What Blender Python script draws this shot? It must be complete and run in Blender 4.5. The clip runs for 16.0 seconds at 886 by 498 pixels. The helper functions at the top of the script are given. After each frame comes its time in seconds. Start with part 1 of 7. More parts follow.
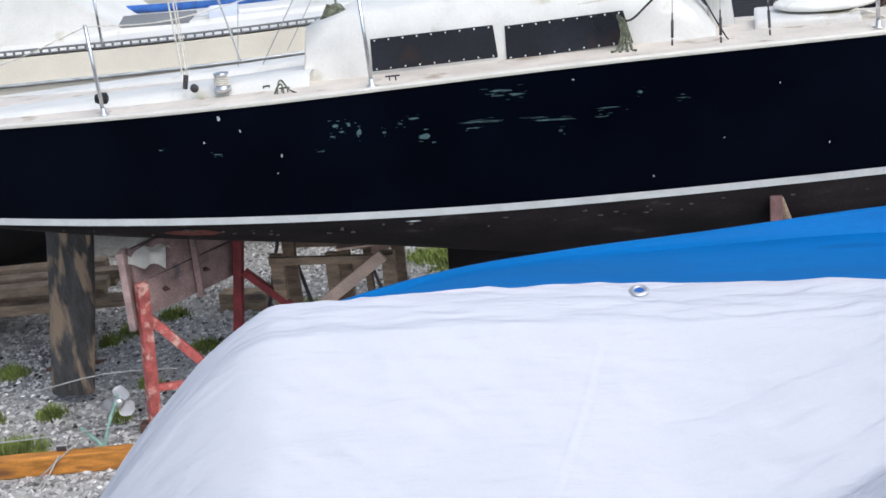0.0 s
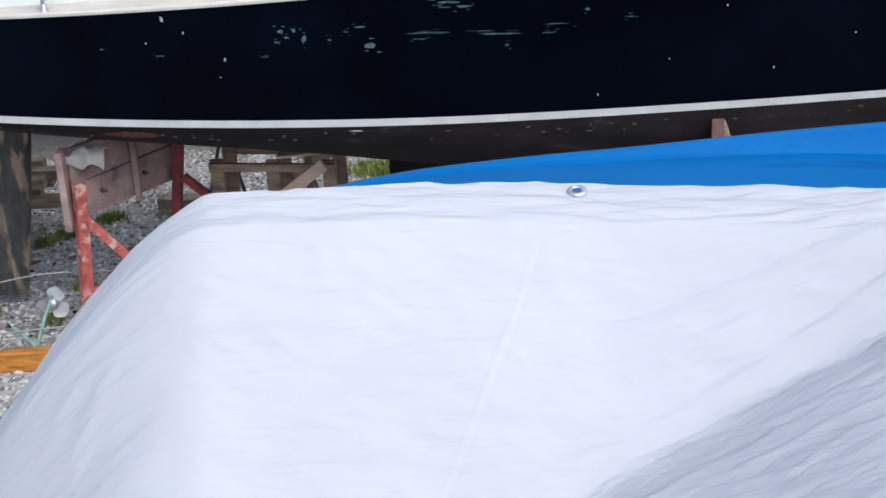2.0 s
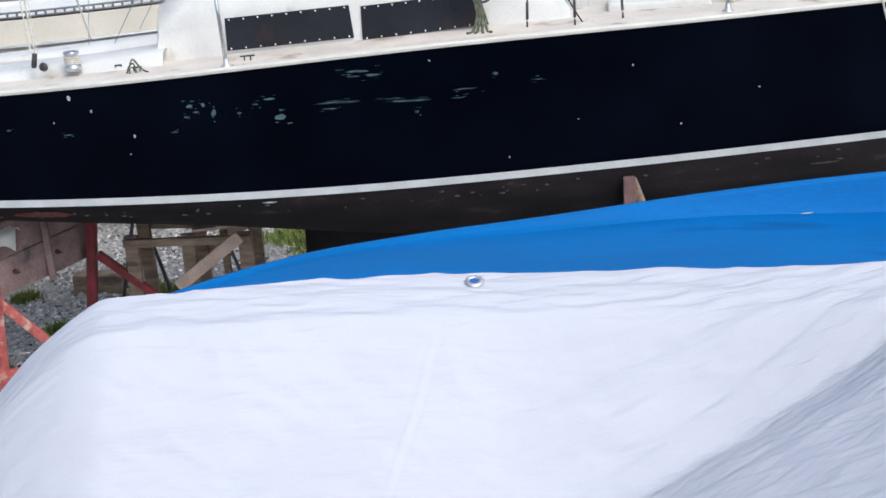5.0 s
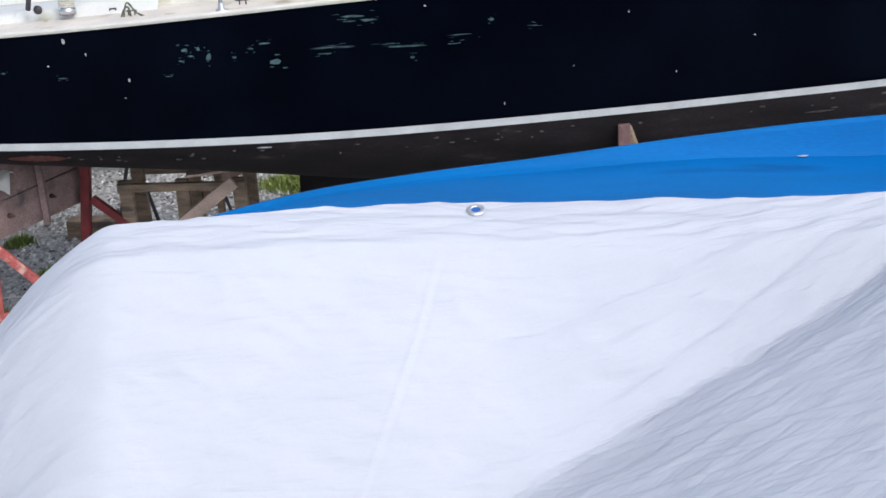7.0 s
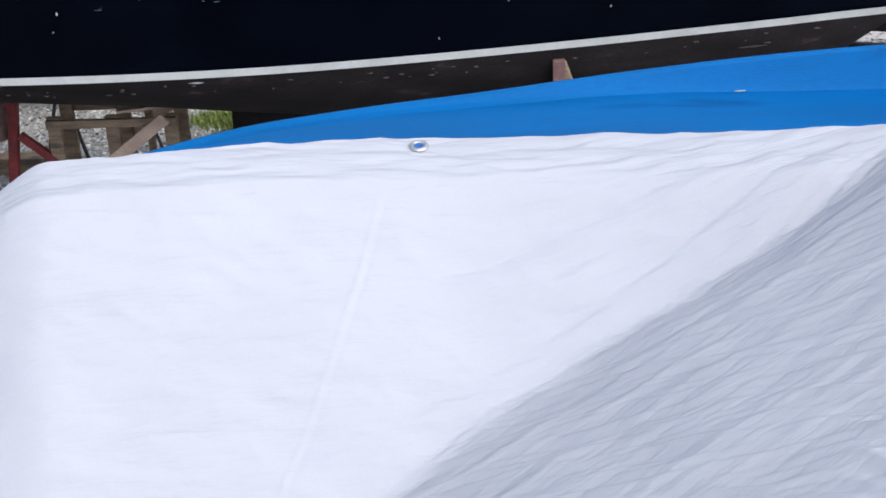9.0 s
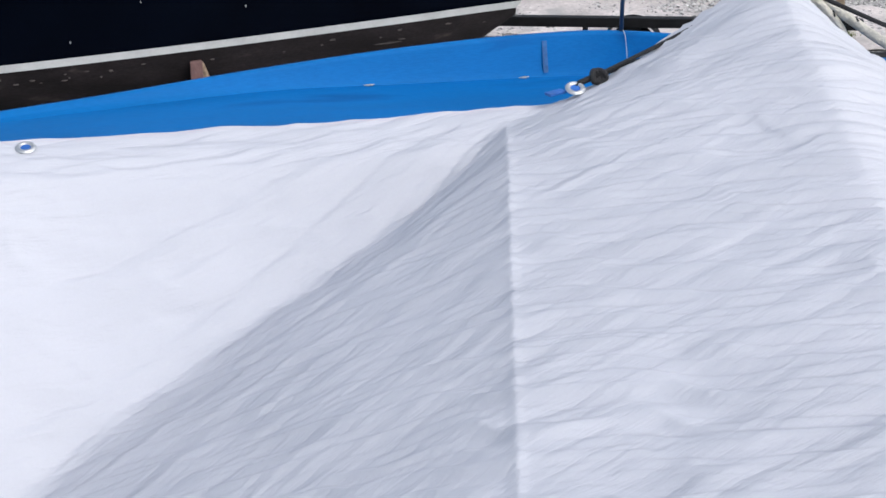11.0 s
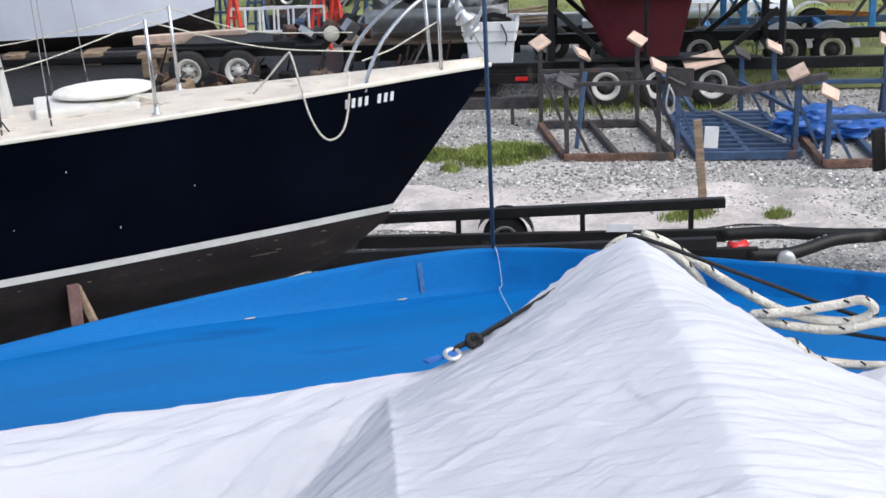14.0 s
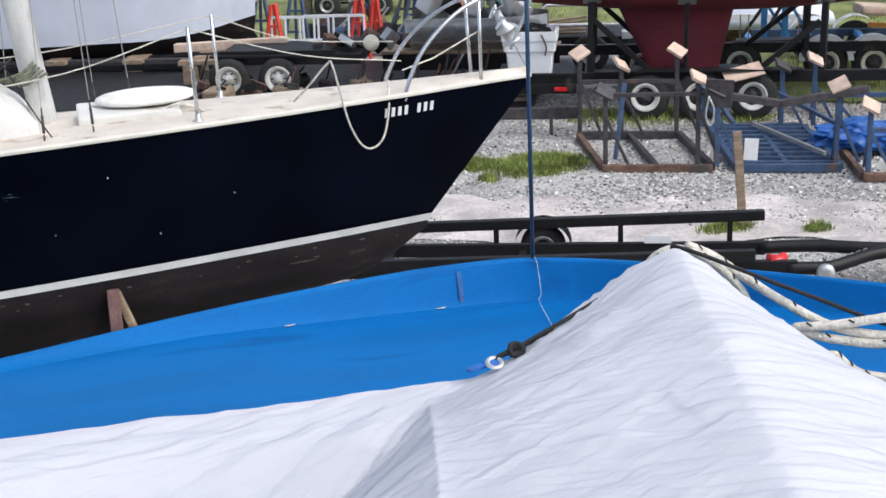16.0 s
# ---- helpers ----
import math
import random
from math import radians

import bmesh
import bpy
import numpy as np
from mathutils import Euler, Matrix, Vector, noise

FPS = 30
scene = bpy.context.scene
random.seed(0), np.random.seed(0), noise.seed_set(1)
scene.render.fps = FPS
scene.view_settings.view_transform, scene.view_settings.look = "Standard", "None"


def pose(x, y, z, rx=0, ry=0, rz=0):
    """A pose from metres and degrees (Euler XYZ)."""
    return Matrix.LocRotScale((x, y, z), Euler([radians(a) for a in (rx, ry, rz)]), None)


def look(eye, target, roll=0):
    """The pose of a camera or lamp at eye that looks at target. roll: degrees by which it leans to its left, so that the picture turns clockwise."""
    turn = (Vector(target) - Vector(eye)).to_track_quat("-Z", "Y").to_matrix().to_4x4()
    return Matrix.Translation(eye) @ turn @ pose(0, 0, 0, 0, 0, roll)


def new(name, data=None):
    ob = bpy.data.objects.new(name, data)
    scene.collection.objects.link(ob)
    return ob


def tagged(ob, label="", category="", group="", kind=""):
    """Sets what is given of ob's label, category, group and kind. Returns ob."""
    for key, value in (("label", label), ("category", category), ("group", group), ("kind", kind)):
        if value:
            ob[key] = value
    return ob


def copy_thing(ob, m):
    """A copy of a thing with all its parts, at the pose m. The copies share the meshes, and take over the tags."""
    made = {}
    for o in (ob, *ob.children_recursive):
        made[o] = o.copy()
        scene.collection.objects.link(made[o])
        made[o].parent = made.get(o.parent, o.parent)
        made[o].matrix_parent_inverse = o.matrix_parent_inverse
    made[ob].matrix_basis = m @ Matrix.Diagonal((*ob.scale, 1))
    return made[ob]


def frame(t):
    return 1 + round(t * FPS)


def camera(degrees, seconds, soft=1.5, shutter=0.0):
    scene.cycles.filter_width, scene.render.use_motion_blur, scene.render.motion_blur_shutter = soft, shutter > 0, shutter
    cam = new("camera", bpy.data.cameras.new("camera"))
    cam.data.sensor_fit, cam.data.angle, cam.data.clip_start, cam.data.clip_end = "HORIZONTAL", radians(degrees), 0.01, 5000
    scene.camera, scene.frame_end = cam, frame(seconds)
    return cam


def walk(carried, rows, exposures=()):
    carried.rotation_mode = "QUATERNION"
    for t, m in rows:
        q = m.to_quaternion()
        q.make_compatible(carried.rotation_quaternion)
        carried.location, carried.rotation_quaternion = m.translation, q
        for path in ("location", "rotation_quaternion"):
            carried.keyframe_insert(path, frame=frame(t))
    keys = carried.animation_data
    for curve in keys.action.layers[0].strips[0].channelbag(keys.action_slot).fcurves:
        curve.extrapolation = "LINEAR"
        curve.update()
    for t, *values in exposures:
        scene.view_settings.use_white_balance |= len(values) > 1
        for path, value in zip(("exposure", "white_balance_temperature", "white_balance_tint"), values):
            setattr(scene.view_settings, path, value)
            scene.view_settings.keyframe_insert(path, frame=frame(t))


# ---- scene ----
import functools

cam = camera(33, 16.0, soft=1.6)
PATH = [
    (0, -0.020, 0.002, 4.751, 70.962, 5.527, 1.288),
    (0.5, -0.013, -0.010, 4.741, 70.362, 5.176, 1.084),
    (1, -0.014, -0.011, 4.730, 69.550, 4.539, 0.725),
    (1.5, -0.016, -0.006, 4.719, 68.610, 3.611, 0.339),
    (2, -0.017, -0.001, 4.715, 67.702, 2.852, -0.119),
    (2.5, -0.017, -0.005, 4.712, 66.993, 2.264, -0.634),
    (3, -0.008, -0.016, 4.710, 67.001, 2.029, -1.192),
    (3.5, -0.013, -0.016, 4.703, 67.849, 2.367, -1.932),
    (4, 0.022, -0.009, 4.731, 69.189, 3.133, -2.637),
    (4.2, 0.023, 0.021, 4.750, 69.758, 3.393, -2.939),
    (6.3, 0.028, -0.013, 4.766, 69.492, 4.325, -3.938),
    (6.5, 0.018, -0.020, 4.756, 68.903, 4.118, -3.911),
    (7, 0.006, -0.013, 4.739, 67.834, 3.592, -3.885),
    (7.5, 0.006, -0.014, 4.740, 66.822, 3.241, -3.874),
    (8, -0.019, -0.037, 4.750, 66.187, 3.136, -3.880),
    (8.5, -0.012, -0.019, 4.738, 65.772, 3.057, -4.550),
    (9, -0.008, 0.016, 4.729, 65.253, 2.805, -6.364),
    (9.5, 0.006, 0.040, 4.727, 64.703, 2.009, -9.936),
    (10, 0.028, 0.043, 4.707, 64.457, 0.671, -15.402),
    (10.2, 0.034, 0.041, 4.705, 64.545, 0.200, -16.645),
    (12.3, 0.063, -0.030, 4.799, 70.454, 0.574, -25.670),
    (12.5, 0.078, -0.005, 4.841, 72.928, 0.645, -26.980),
    (13, 0.028, -0.023, 4.875, 74.898, 2.020, -26.941),
    (13.5, 0.024, -0.013, 4.863, 73.107, 2.196, -25.954),
    (14, 0.041, -0.006, 4.855, 71.868, 2.176, -25.183),
    (14.5, 0.012, 0.003, 4.859, 71.597, 2.230, -24.180),
    (15, 0.016, -0.003, 4.865, 71.669, 2.589, -23.145),
    (15.5, 0.032, -0.009, 4.865, 72.048, 2.702, -23.431),
    (16, 0.028, -0.009, 4.857, 72.285, 2.004, -23.656),
]
walk(cam, [(t, pose(x, y, z, a, b, c)) for t, x, y, z, a, b, c in PATH], exposures=[(0, 0.55, 6050, 8), (7.5, 0.56, 6050, 8), (10.2, 0.52, 6250, 8), (12.3, 0.55, 6300, 8), (13.0, 0.66, 6300, 8), (16, 0.66, 6300, 8)])

# ---- light: bright overcast sky with a wide, veiled sun ----
world = bpy.data.worlds.new("sky")
world.use_nodes = True
scene.world = world
wn = world.node_tree.nodes
sky = wn.new("ShaderNodeTexSky")
sky.sky_type, sky.sun_disc = "NISHITA", False
SUN_UP, SUN_ROT = radians(52), radians(146)
sky.sun_elevation, sky.sun_rotation = SUN_UP, SUN_ROT
sky.air_density, sky.dust_density, sky.ozone_density = 1.0, 4.0, 1.0
hsv = wn.new("ShaderNodeHueSaturation")
hsv.inputs["Saturation"].default_value = 0.62
world.node_tree.links.new(sky.outputs[0], hsv.inputs["Color"])
world.node_tree.links.new(hsv.outputs[0], wn["Background"].inputs["Color"])
wn["Background"].inputs["Strength"].default_value = 0.150
sun = new("sun", bpy.data.lights.new("sun", "SUN"))
sun.data.energy, sun.data.angle, sun.data.color = 0.58, radians(32), (1.0, 0.98, 0.96)
aim = Vector((math.sin(SUN_ROT) * math.cos(SUN_UP), math.cos(SUN_ROT) * math.cos(SUN_UP), math.sin(SUN_UP)))
sun.matrix_world = look(aim * 30, (0, 0, 0))

# ---- materials ----
def mat(name, color, rough=0.6, metal=0.0, spread=0.15, scale=6.0, fine=60.0, bump=0.15, dirt=None, dirt_at=0.62, dirt_scale=3.0, gloss=0.5, each=0.0, stretch=(1, 1, 1)):
    """A worn surface: two scales of tone, fine relief, and patches of dirt of another colour."""
    m = bpy.data.materials.new(name)
    m.use_nodes = True
    n, l = m.node_tree.nodes, m.node_tree.links
    b = n["Principled BSDF"]
    b.inputs["Metallic"].default_value = metal
    b.inputs["Specular IOR Level"].default_value = gloss
    tc = n.new("ShaderNodeTexCoord")
    mp = n.new("ShaderNodeMapping")
    mp.inputs["Scale"].default_value = stretch
    l.new(tc.outputs["Object"], mp.inputs["Vector"])

    def tex(s, detail=6):
        t = n.new("ShaderNodeTexNoise")
        t.inputs["Scale"].default_value, t.inputs["Detail"].default_value = s, detail
        l.new(mp.outputs[0], t.inputs["Vector"])
        return t

    def mixed(a, b_, f, kind="MIX"):
        x = n.new("ShaderNodeMix")
        x.data_type, x.blend_type = "RGBA", kind
        for k, v in ((0, f), (6, a), (7, b_)):
            if hasattr(v, "is_linked"):
                l.new(v, x.inputs[k])
            else:
                x.inputs[k].default_value = v
        return x.outputs[2]

    big, small = tex(scale), tex(fine, 4)
    lo = tuple(c * (1 - spread) for c in color) + (1,)
    hi = tuple(min(1, c * (1 + spread)) for c in color) + (1,)
    ramp = n.new("ShaderNodeMapRange")
    ramp.inputs[1].default_value, ramp.inputs[2].default_value = 0.35, 0.65
    l.new(big.outputs[0], ramp.inputs[0])
    c = mixed(lo, hi, ramp.outputs[0])
    r2 = n.new("ShaderNodeMapRange")
    r2.inputs[1].default_value, r2.inputs[2].default_value, r2.inputs[3].default_value, r2.inputs[4].default_value = 0.3, 0.7, 1 - spread * 0.6, 1 + spread * 0.6
    l.new(small.outputs[0], r2.inputs[0])
    c = mixed(c, r2.outputs[0], 1.0, "MULTIPLY")
    if each:
        oi = n.new("ShaderNodeObjectInfo")
        r3 = n.new("ShaderNodeMapRange")
        r3.inputs[3].default_value, r3.inputs[4].default_value = 1 - each, 1 + each
        l.new(oi.outputs["Random"], r3.inputs[0])
        c = mixed(c, r3.outputs[0], 1.0, "MULTIPLY")
    if dirt:
        d = tex(dirt_scale, 8)
        r = n.new("ShaderNodeMapRange")
        r.inputs[1].default_value, r.inputs[2].default_value = dirt_at, dirt_at + 0.1
        l.new(d.outputs[0], r.inputs[0])
        c = mixed(c, (*dirt, 1), r.outputs[0])
    l.new(c, b.inputs["Base Color"])
    rr = n.new("ShaderNodeMapRange")
    rr.inputs[3].default_value, rr.inputs[4].default_value = max(0.02, rough - 0.12), min(1, rough + 0.12)
    l.new(big.outputs[0], rr.inputs[0])
    l.new(rr.outputs[0], b.inputs["Roughness"])
    if bump:
        bp = n.new("ShaderNodeBump")
        bp.inputs["Strength"].default_value, bp.inputs["Distance"].default_value = bump, 0.01
        l.new(small.outputs[0], bp.inputs["Height"])
        l.new(bp.outputs[0], b.inputs["Normal"])
    return m


NAVY = mat("navy_gelcoat", (0.0010, 0.0022, 0.0062), 0.36, spread=0.3, scale=1.5, fine=90, bump=0.02, gloss=0.03)
STRIPE = mat("white_stripe_paint", (0.62, 0.63, 0.63), 0.5, spread=0.08, dirt=(0.3, 0.28, 0.25), dirt_at=0.70)
ANTIFOUL = mat("dark_antifouling", (0.012, 0.0095, 0.0105), 0.8, spread=0.4, scale=3, fine=40, bump=0.3, dirt=(0.055, 0.046, 0.04), dirt_at=0.66, stretch=(1, 1, 3), gloss=0.2)
CREAM = mat("cream_gelcoat", (0.62, 0.56, 0.49), 0.6, spread=0.10, scale=4, dirt=(0.36, 0.29, 0.22), dirt_at=0.58, dirt_scale=5)
HULL_CREAM = mat("cream_hull_paint", (0.80, 0.74, 0.62), 0.5, spread=0.05, scale=2)
WHITE = mat("white_gelcoat", (0.64, 0.63, 0.60), 0.5, spread=0.06, scale=4, dirt=(0.42, 0.40, 0.31), dirt_at=0.60, dirt_scale=2.5)
YACHTWHITE = mat("yacht_white", (0.80, 0.80, 0.79), 0.4, spread=0.03, scale=2, bump=0.0)
RAILCREAM = mat("toe_rail_cream", (0.62, 0.59, 0.53), 0.5, spread=0.05, scale=6, bump=0.03)
MASTPAINT = mat("grey_mast_paint", (0.50, 0.50, 0.49), 0.5, spread=0.12, scale=6, bump=0.04, dirt=(0.28, 0.28, 0.27), dirt_at=0.62, stretch=(2, 2, 0.5))
RUSTPATCH = mat("old_red_antifouling", (0.13, 0.036, 0.026), 0.85, spread=0.4, scale=14, bump=0.2, dirt=(0.03, 0.018, 0.016), dirt_at=0.55)
DULLCHIP = mat("dull_paint_chip", (0.07, 0.06, 0.057), 0.9, spread=0.4, scale=25, bump=0.0)
BLUE = mat("blue_deck_paint", (0.0035, 0.118, 0.36), 0.62, spread=0.10, scale=2.2, fine=60, bump=0.10, dirt=(0.004, 0.090, 0.285), dirt_at=0.58, dirt_scale=2.2, stretch=(0.6, 3, 3), gloss=0.12)
GRAVEL = mat("grey_gravel", (0.33, 0.322, 0.31), 0.95, spread=0.35, scale=0.8, fine=30, bump=1.0, dirt=(0.15, 0.135, 0.12), dirt_at=0.6, dirt_scale=2.0)
STONE = mat("crushed_stone", (0.44, 0.43, 0.42), 0.9, spread=0.45, scale=9, fine=60, bump=0.4, dirt=(0.17, 0.16, 0.15), dirt_at=0.56, dirt_scale=14)
CHROME = mat("stainless_steel", (0.62, 0.63, 0.65), 0.22, 1.0, spread=0.1, bump=0.02)
ALLOY = mat("grey_alloy", (0.50, 0.51, 0.52), 0.42, 0.7, spread=0.12, scale=9, bump=0.05, dirt=(0.3, 0.29, 0.27), dirt_at=0.66)
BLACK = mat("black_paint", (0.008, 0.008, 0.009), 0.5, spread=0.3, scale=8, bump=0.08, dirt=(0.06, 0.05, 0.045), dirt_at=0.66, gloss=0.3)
RUBBER = mat("tyre_rubber", (0.022, 0.022, 0.022), 0.85, spread=0.3, scale=9, fine=70, bump=0.3)
RUST = mat("rusty_steel", (0.13, 0.075, 0.055), 0.85, spread=0.4, scale=12, bump=0.4, dirt=(0.06, 0.05, 0.05), dirt_at=0.55)
DARKSTEEL = mat("dark_steel", (0.055, 0.05, 0.055), 0.6, 0.2, spread=0.35, scale=10, bump=0.2, dirt=(0.16, 0.08, 0.05), dirt_at=0.64)
BLUESTEEL = mat("blue_painted_steel", (0.04, 0.075, 0.15), 0.6, spread=0.25, scale=9, bump=0.15, dirt=(0.12, 0.07, 0.05), dirt_at=0.64)
SKYSTEEL = mat("bright_blue_steel", (0.06, 0.26, 0.58), 0.5, spread=0.15, scale=7, dirt=(0.3, 0.3, 0.3), dirt_at=0.68)
REDSTEEL = mat("faded_red_steel", (0.42, 0.10, 0.09), 0.75, spread=0.3, scale=14, fine=80, bump=0.4, dirt=(0.62, 0.38, 0.32), dirt_at=0.54, dirt_scale=11)
DARKRED = mat("dark_red_steel", (0.20, 0.028, 0.032), 0.65, spread=0.25, scale=9, bump=0.2, dirt=(0.08, 0.03, 0.03), dirt_at=0.62)
SAFETY = mat("bright_red_paint", (0.62, 0.05, 0.035), 0.5, spread=0.15, scale=8, dirt=(0.3, 0.08, 0.05), dirt_at=0.66)
PINKWOOD = mat("red_stained_plank", (0.30, 0.21, 0.20), 0.85, spread=0.3, scale=5, fine=70, bump=0.3, dirt=(0.13, 0.11, 0.12), dirt_at=0.57, dirt_scale=4, stretch=(1, 1, 1))
PROPWOOD = mat("dark_red_stained_prop", (0.15, 0.085, 0.080), 0.85, spread=0.3, scale=9, fine=60, bump=0.3, dirt=(0.30, 0.23, 0.20), dirt_at=0.6, stretch=(1, 1, 0.4))
WOOD = mat("weathered_timber", (0.27, 0.20, 0.14), 0.85, spread=0.3, scale=6, fine=60, bump=0.3, dirt=(0.13, 0.10, 0.08), dirt_at=0.6, stretch=(1, 1, 4))
PALEWOOD = mat("plywood", (0.56, 0.42, 0.34), 0.8, spread=0.15, scale=8, bump=0.15, dirt=(0.30, 0.2, 0.14), dirt_at=0.66)
VARNISH = mat("orange_varnished_timber", (0.46, 0.19, 0.035), 0.45, spread=0.3, scale=5, fine=50, bump=0.1, dirt=(0.16, 0.07, 0.03), dirt_at=0.6, stretch=(1, 5, 5))
RUDDER = mat("worn_rudder_paint", (0.060, 0.058, 0.058), 0.7, spread=0.4, scale=6, fine=50, bump=0.3, dirt=(0.30, 0.22, 0.15), dirt_at=0.50, dirt_scale=4.5, stretch=(2.2, 2.2, 0.6))
REDBOTTOM = mat("red_antifouling", (0.15, 0.017, 0.028), 0.7, spread=0.2, scale=2, fine=40, bump=0.15, dirt=(0.085, 0.012, 0.02), dirt_at=0.6)
GREYWRAP = mat("pale_grey_hull", (0.60, 0.64, 0.74), 0.55, spread=0.05, scale=1.5, bump=0.06, dirt=(0.4, 0.42, 0.46), dirt_at=0.62, dirt_scale=0.8)
GREYTRIM = mat("dark_grey_trim", (0.17, 0.175, 0.18), 0.6, spread=0.12, scale=3)
ROPE = mat("white_braided_rope", (0.60, 0.57, 0.50), 0.85, spread=0.18, scale=30, fine=160, bump=0.6)
CORD = mat("black_cord", (0.012, 0.012, 0.014), 0.8, spread=0.3, fine=200, bump=0.4)
WIRE = mat("grey_rigging_wire", (0.35, 0.35, 0.34), 0.5, 0.6, spread=0.1, bump=0.0)
BLUEWIRE = mat("blue_covered_shroud", (0.035, 0.065, 0.11), 0.5, spread=0.15, bump=0.05)
SMOKED = mat("smoked_acrylic", (0.012, 0.013, 0.018), 0.30, spread=0.3, scale=2, bump=0.0, dirt=(0.03, 0.018, 0.016), dirt_at=0.58, gloss=0.3)
SCREW = mat("white_screw_head", (0.75, 0.75, 0.73), 0.5, bump=0.0)
CHALK = mat("pale_green_scuff", (0.055, 0.10, 0.11), 0.9, spread=0.5, scale=25, bump=0.0)
PALECHIP = mat("pale_paint_chip", (0.42, 0.44, 0.45), 0.9, spread=0.3, scale=25, bump=0.0)
REDSTRIPE = mat("red_vinyl", (0.50, 0.015, 0.03), 0.4, spread=0.05, bump=0.0)
GREENSAIL = mat("green_sail_cover", (0.006, 0.085, 0.06), 0.8, spread=0.25, scale=12, fine=60, bump=0.4)
PLASTIC = mat("white_plastic", (0.74, 0.75, 0.78), 0.5, spread=0.04, bump=0.03)
FABRIC = mat("white_cushion", (0.76, 0.75, 0.71), 0.8, spread=0.06, scale=10, bump=0.1, dirt=(0.5, 0.48, 0.42), dirt_at=0.66)
BLUETARP = mat("blue_plastic_sheet", (0.02, 0.10, 0.36), 0.45, spread=0.3, scale=8, bump=0.3)
GREENPAINT = mat("pale_green_steel", (0.22, 0.36, 0.31), 0.6, spread=0.2, scale=12)
GREENROPE = mat("mossy_rope", (0.12, 0.13, 0.09), 0.9, spread=0.4, scale=30, bump=0.4)
GRASS = mat("grass_blades", (0.19, 0.235, 0.065), 0.8, spread=0.45, scale=3, fine=40, bump=0.0, gloss=0.2)
TURF = mat("mown_grass", (0.165, 0.19, 0.065), 0.95, spread=0.35, scale=1.2, fine=18, bump=0.6, dirt=(0.13, 0.13, 0.06), dirt_at=0.6, dirt_scale=1.5)
ROAD = mat("sandy_track", (0.42, 0.36, 0.31), 0.95, spread=0.2, scale=1.0, fine=14, bump=0.4)
LAMP = mat("red_lens", (0.55, 0.02, 0.02), 0.25, spread=0.1, bump=0.0)
STAIN = mat("dull_stain", (0.025, 0.10, 0.25), 0.7, spread=0.3, scale=20, bump=0.0)
LANE = mat("packed_lane", (0.47, 0.43, 0.415), 0.95, spread=0.3, scale=1.2, fine=20, bump=0.4, dirt=(0.36, 0.34, 0.33), dirt_at=0.55, dirt_scale=2.0)
BARK = mat("bark", (0.07, 0.05, 0.04), 0.95, spread=0.4, scale=10, bump=0.6)


def tarp_material():
    """Woven plastic sheet: a fine weave, long soft wrinkles and faint folds."""
    m = mat("white_woven_tarp", (0.505, 0.515, 0.565), 0.6, spread=0.02, scale=3, fine=260, bump=0.0, gloss=0.15)
    n, l = m.node_tree.nodes, m.node_tree.links
    b = n["Principled BSDF"]
    tc = n.new("ShaderNodeTexCoord")
    last = None
    layers = (((3, 26, 8), 0.20, 0.016, 0.30, "FBM"), ((9, 60, 24), -0.25, 0.008, 0.50, "FBM"), ((2.2, 17, 7), -0.16, 0.012, 0.46, "RIDGED_MULTIFRACTAL"), ((3.5, 34, 12), 0.34, 0.008, 0.48, "RIDGED_MULTIFRACTAL"), ((300, 300, 300), 0.1, 0.001, 0.25, "FBM"))
    for scl, rot, dist, strength, kind in layers:
        mp = n.new("ShaderNodeMapping")
        mp.inputs["Scale"].default_value, mp.inputs["Rotation"].default_value = scl, (0, 0, rot)
        t = n.new("ShaderNodeTexNoise")
        t.noise_type = kind
        t.inputs["Scale"].default_value, t.inputs["Detail"].default_value, t.inputs["Distortion"].default_value = 1.0, 4, 0.4
        bp = n.new("ShaderNodeBump")
        bp.inputs["Strength"].default_value, bp.inputs["Distance"].default_value = strength, dist
        l.new(tc.outputs["Object"], mp.inputs[0])
        l.new(mp.outputs[0], t.inputs["Vector"])
        l.new(t.outputs[0], bp.inputs["Height"])
        if last:
            l.new(last.outputs[0], bp.inputs["Normal"])
        last = bp
    l.new(last.outputs[0], b.inputs["Normal"])
    return m


TARP = tarp_material()

# ---- building kit ----
def mesh_of(name, bm, material, smooth=True):
    bmesh.ops.recalc_face_normals(bm, faces=bm.faces)
    me = bpy.data.meshes.new(name)
    bm.to_mesh(me)
    bm.free()
    me.materials.append(material)
    if smooth:
        for p in me.polygons:
            p.use_smooth = True
    return me


def part(name, bm, material, parent=None, label="", smooth=False):
    ob = new(name, mesh_of(name, bm, material, smooth))
    if parent:
        ob.parent = parent
    if label:
        ob["label"] = label
    return ob


def thing(name, at, label, category, group="", kind="", turn=0):
    ob = new(name)
    ob.matrix_basis = pose(*at, 0, 0, turn)
    return tagged(ob, label, category, group, kind)


def box(bm, size, m=None, bevel=0.0):
    """A block of that size, centred, at the pose m."""
    b = bmesh.new()
    bmesh.ops.create_cube(b, size=1, matrix=Matrix.Diagonal((*size, 1)))
    if bevel:
        bmesh.ops.bevel(b, geom=b.edges[:], offset=bevel, segments=2, affect="EDGES", profile=0.6)
    return join(bm, b, m)


def join(bm, b, m=None):
    if m is not None:
        b.transform(m)
    me = bpy.data.meshes.new("tmp")
    b.to_mesh(me)
    b.free()
    bm.from_mesh(me)
    bpy.data.meshes.remove(me)
    return bm


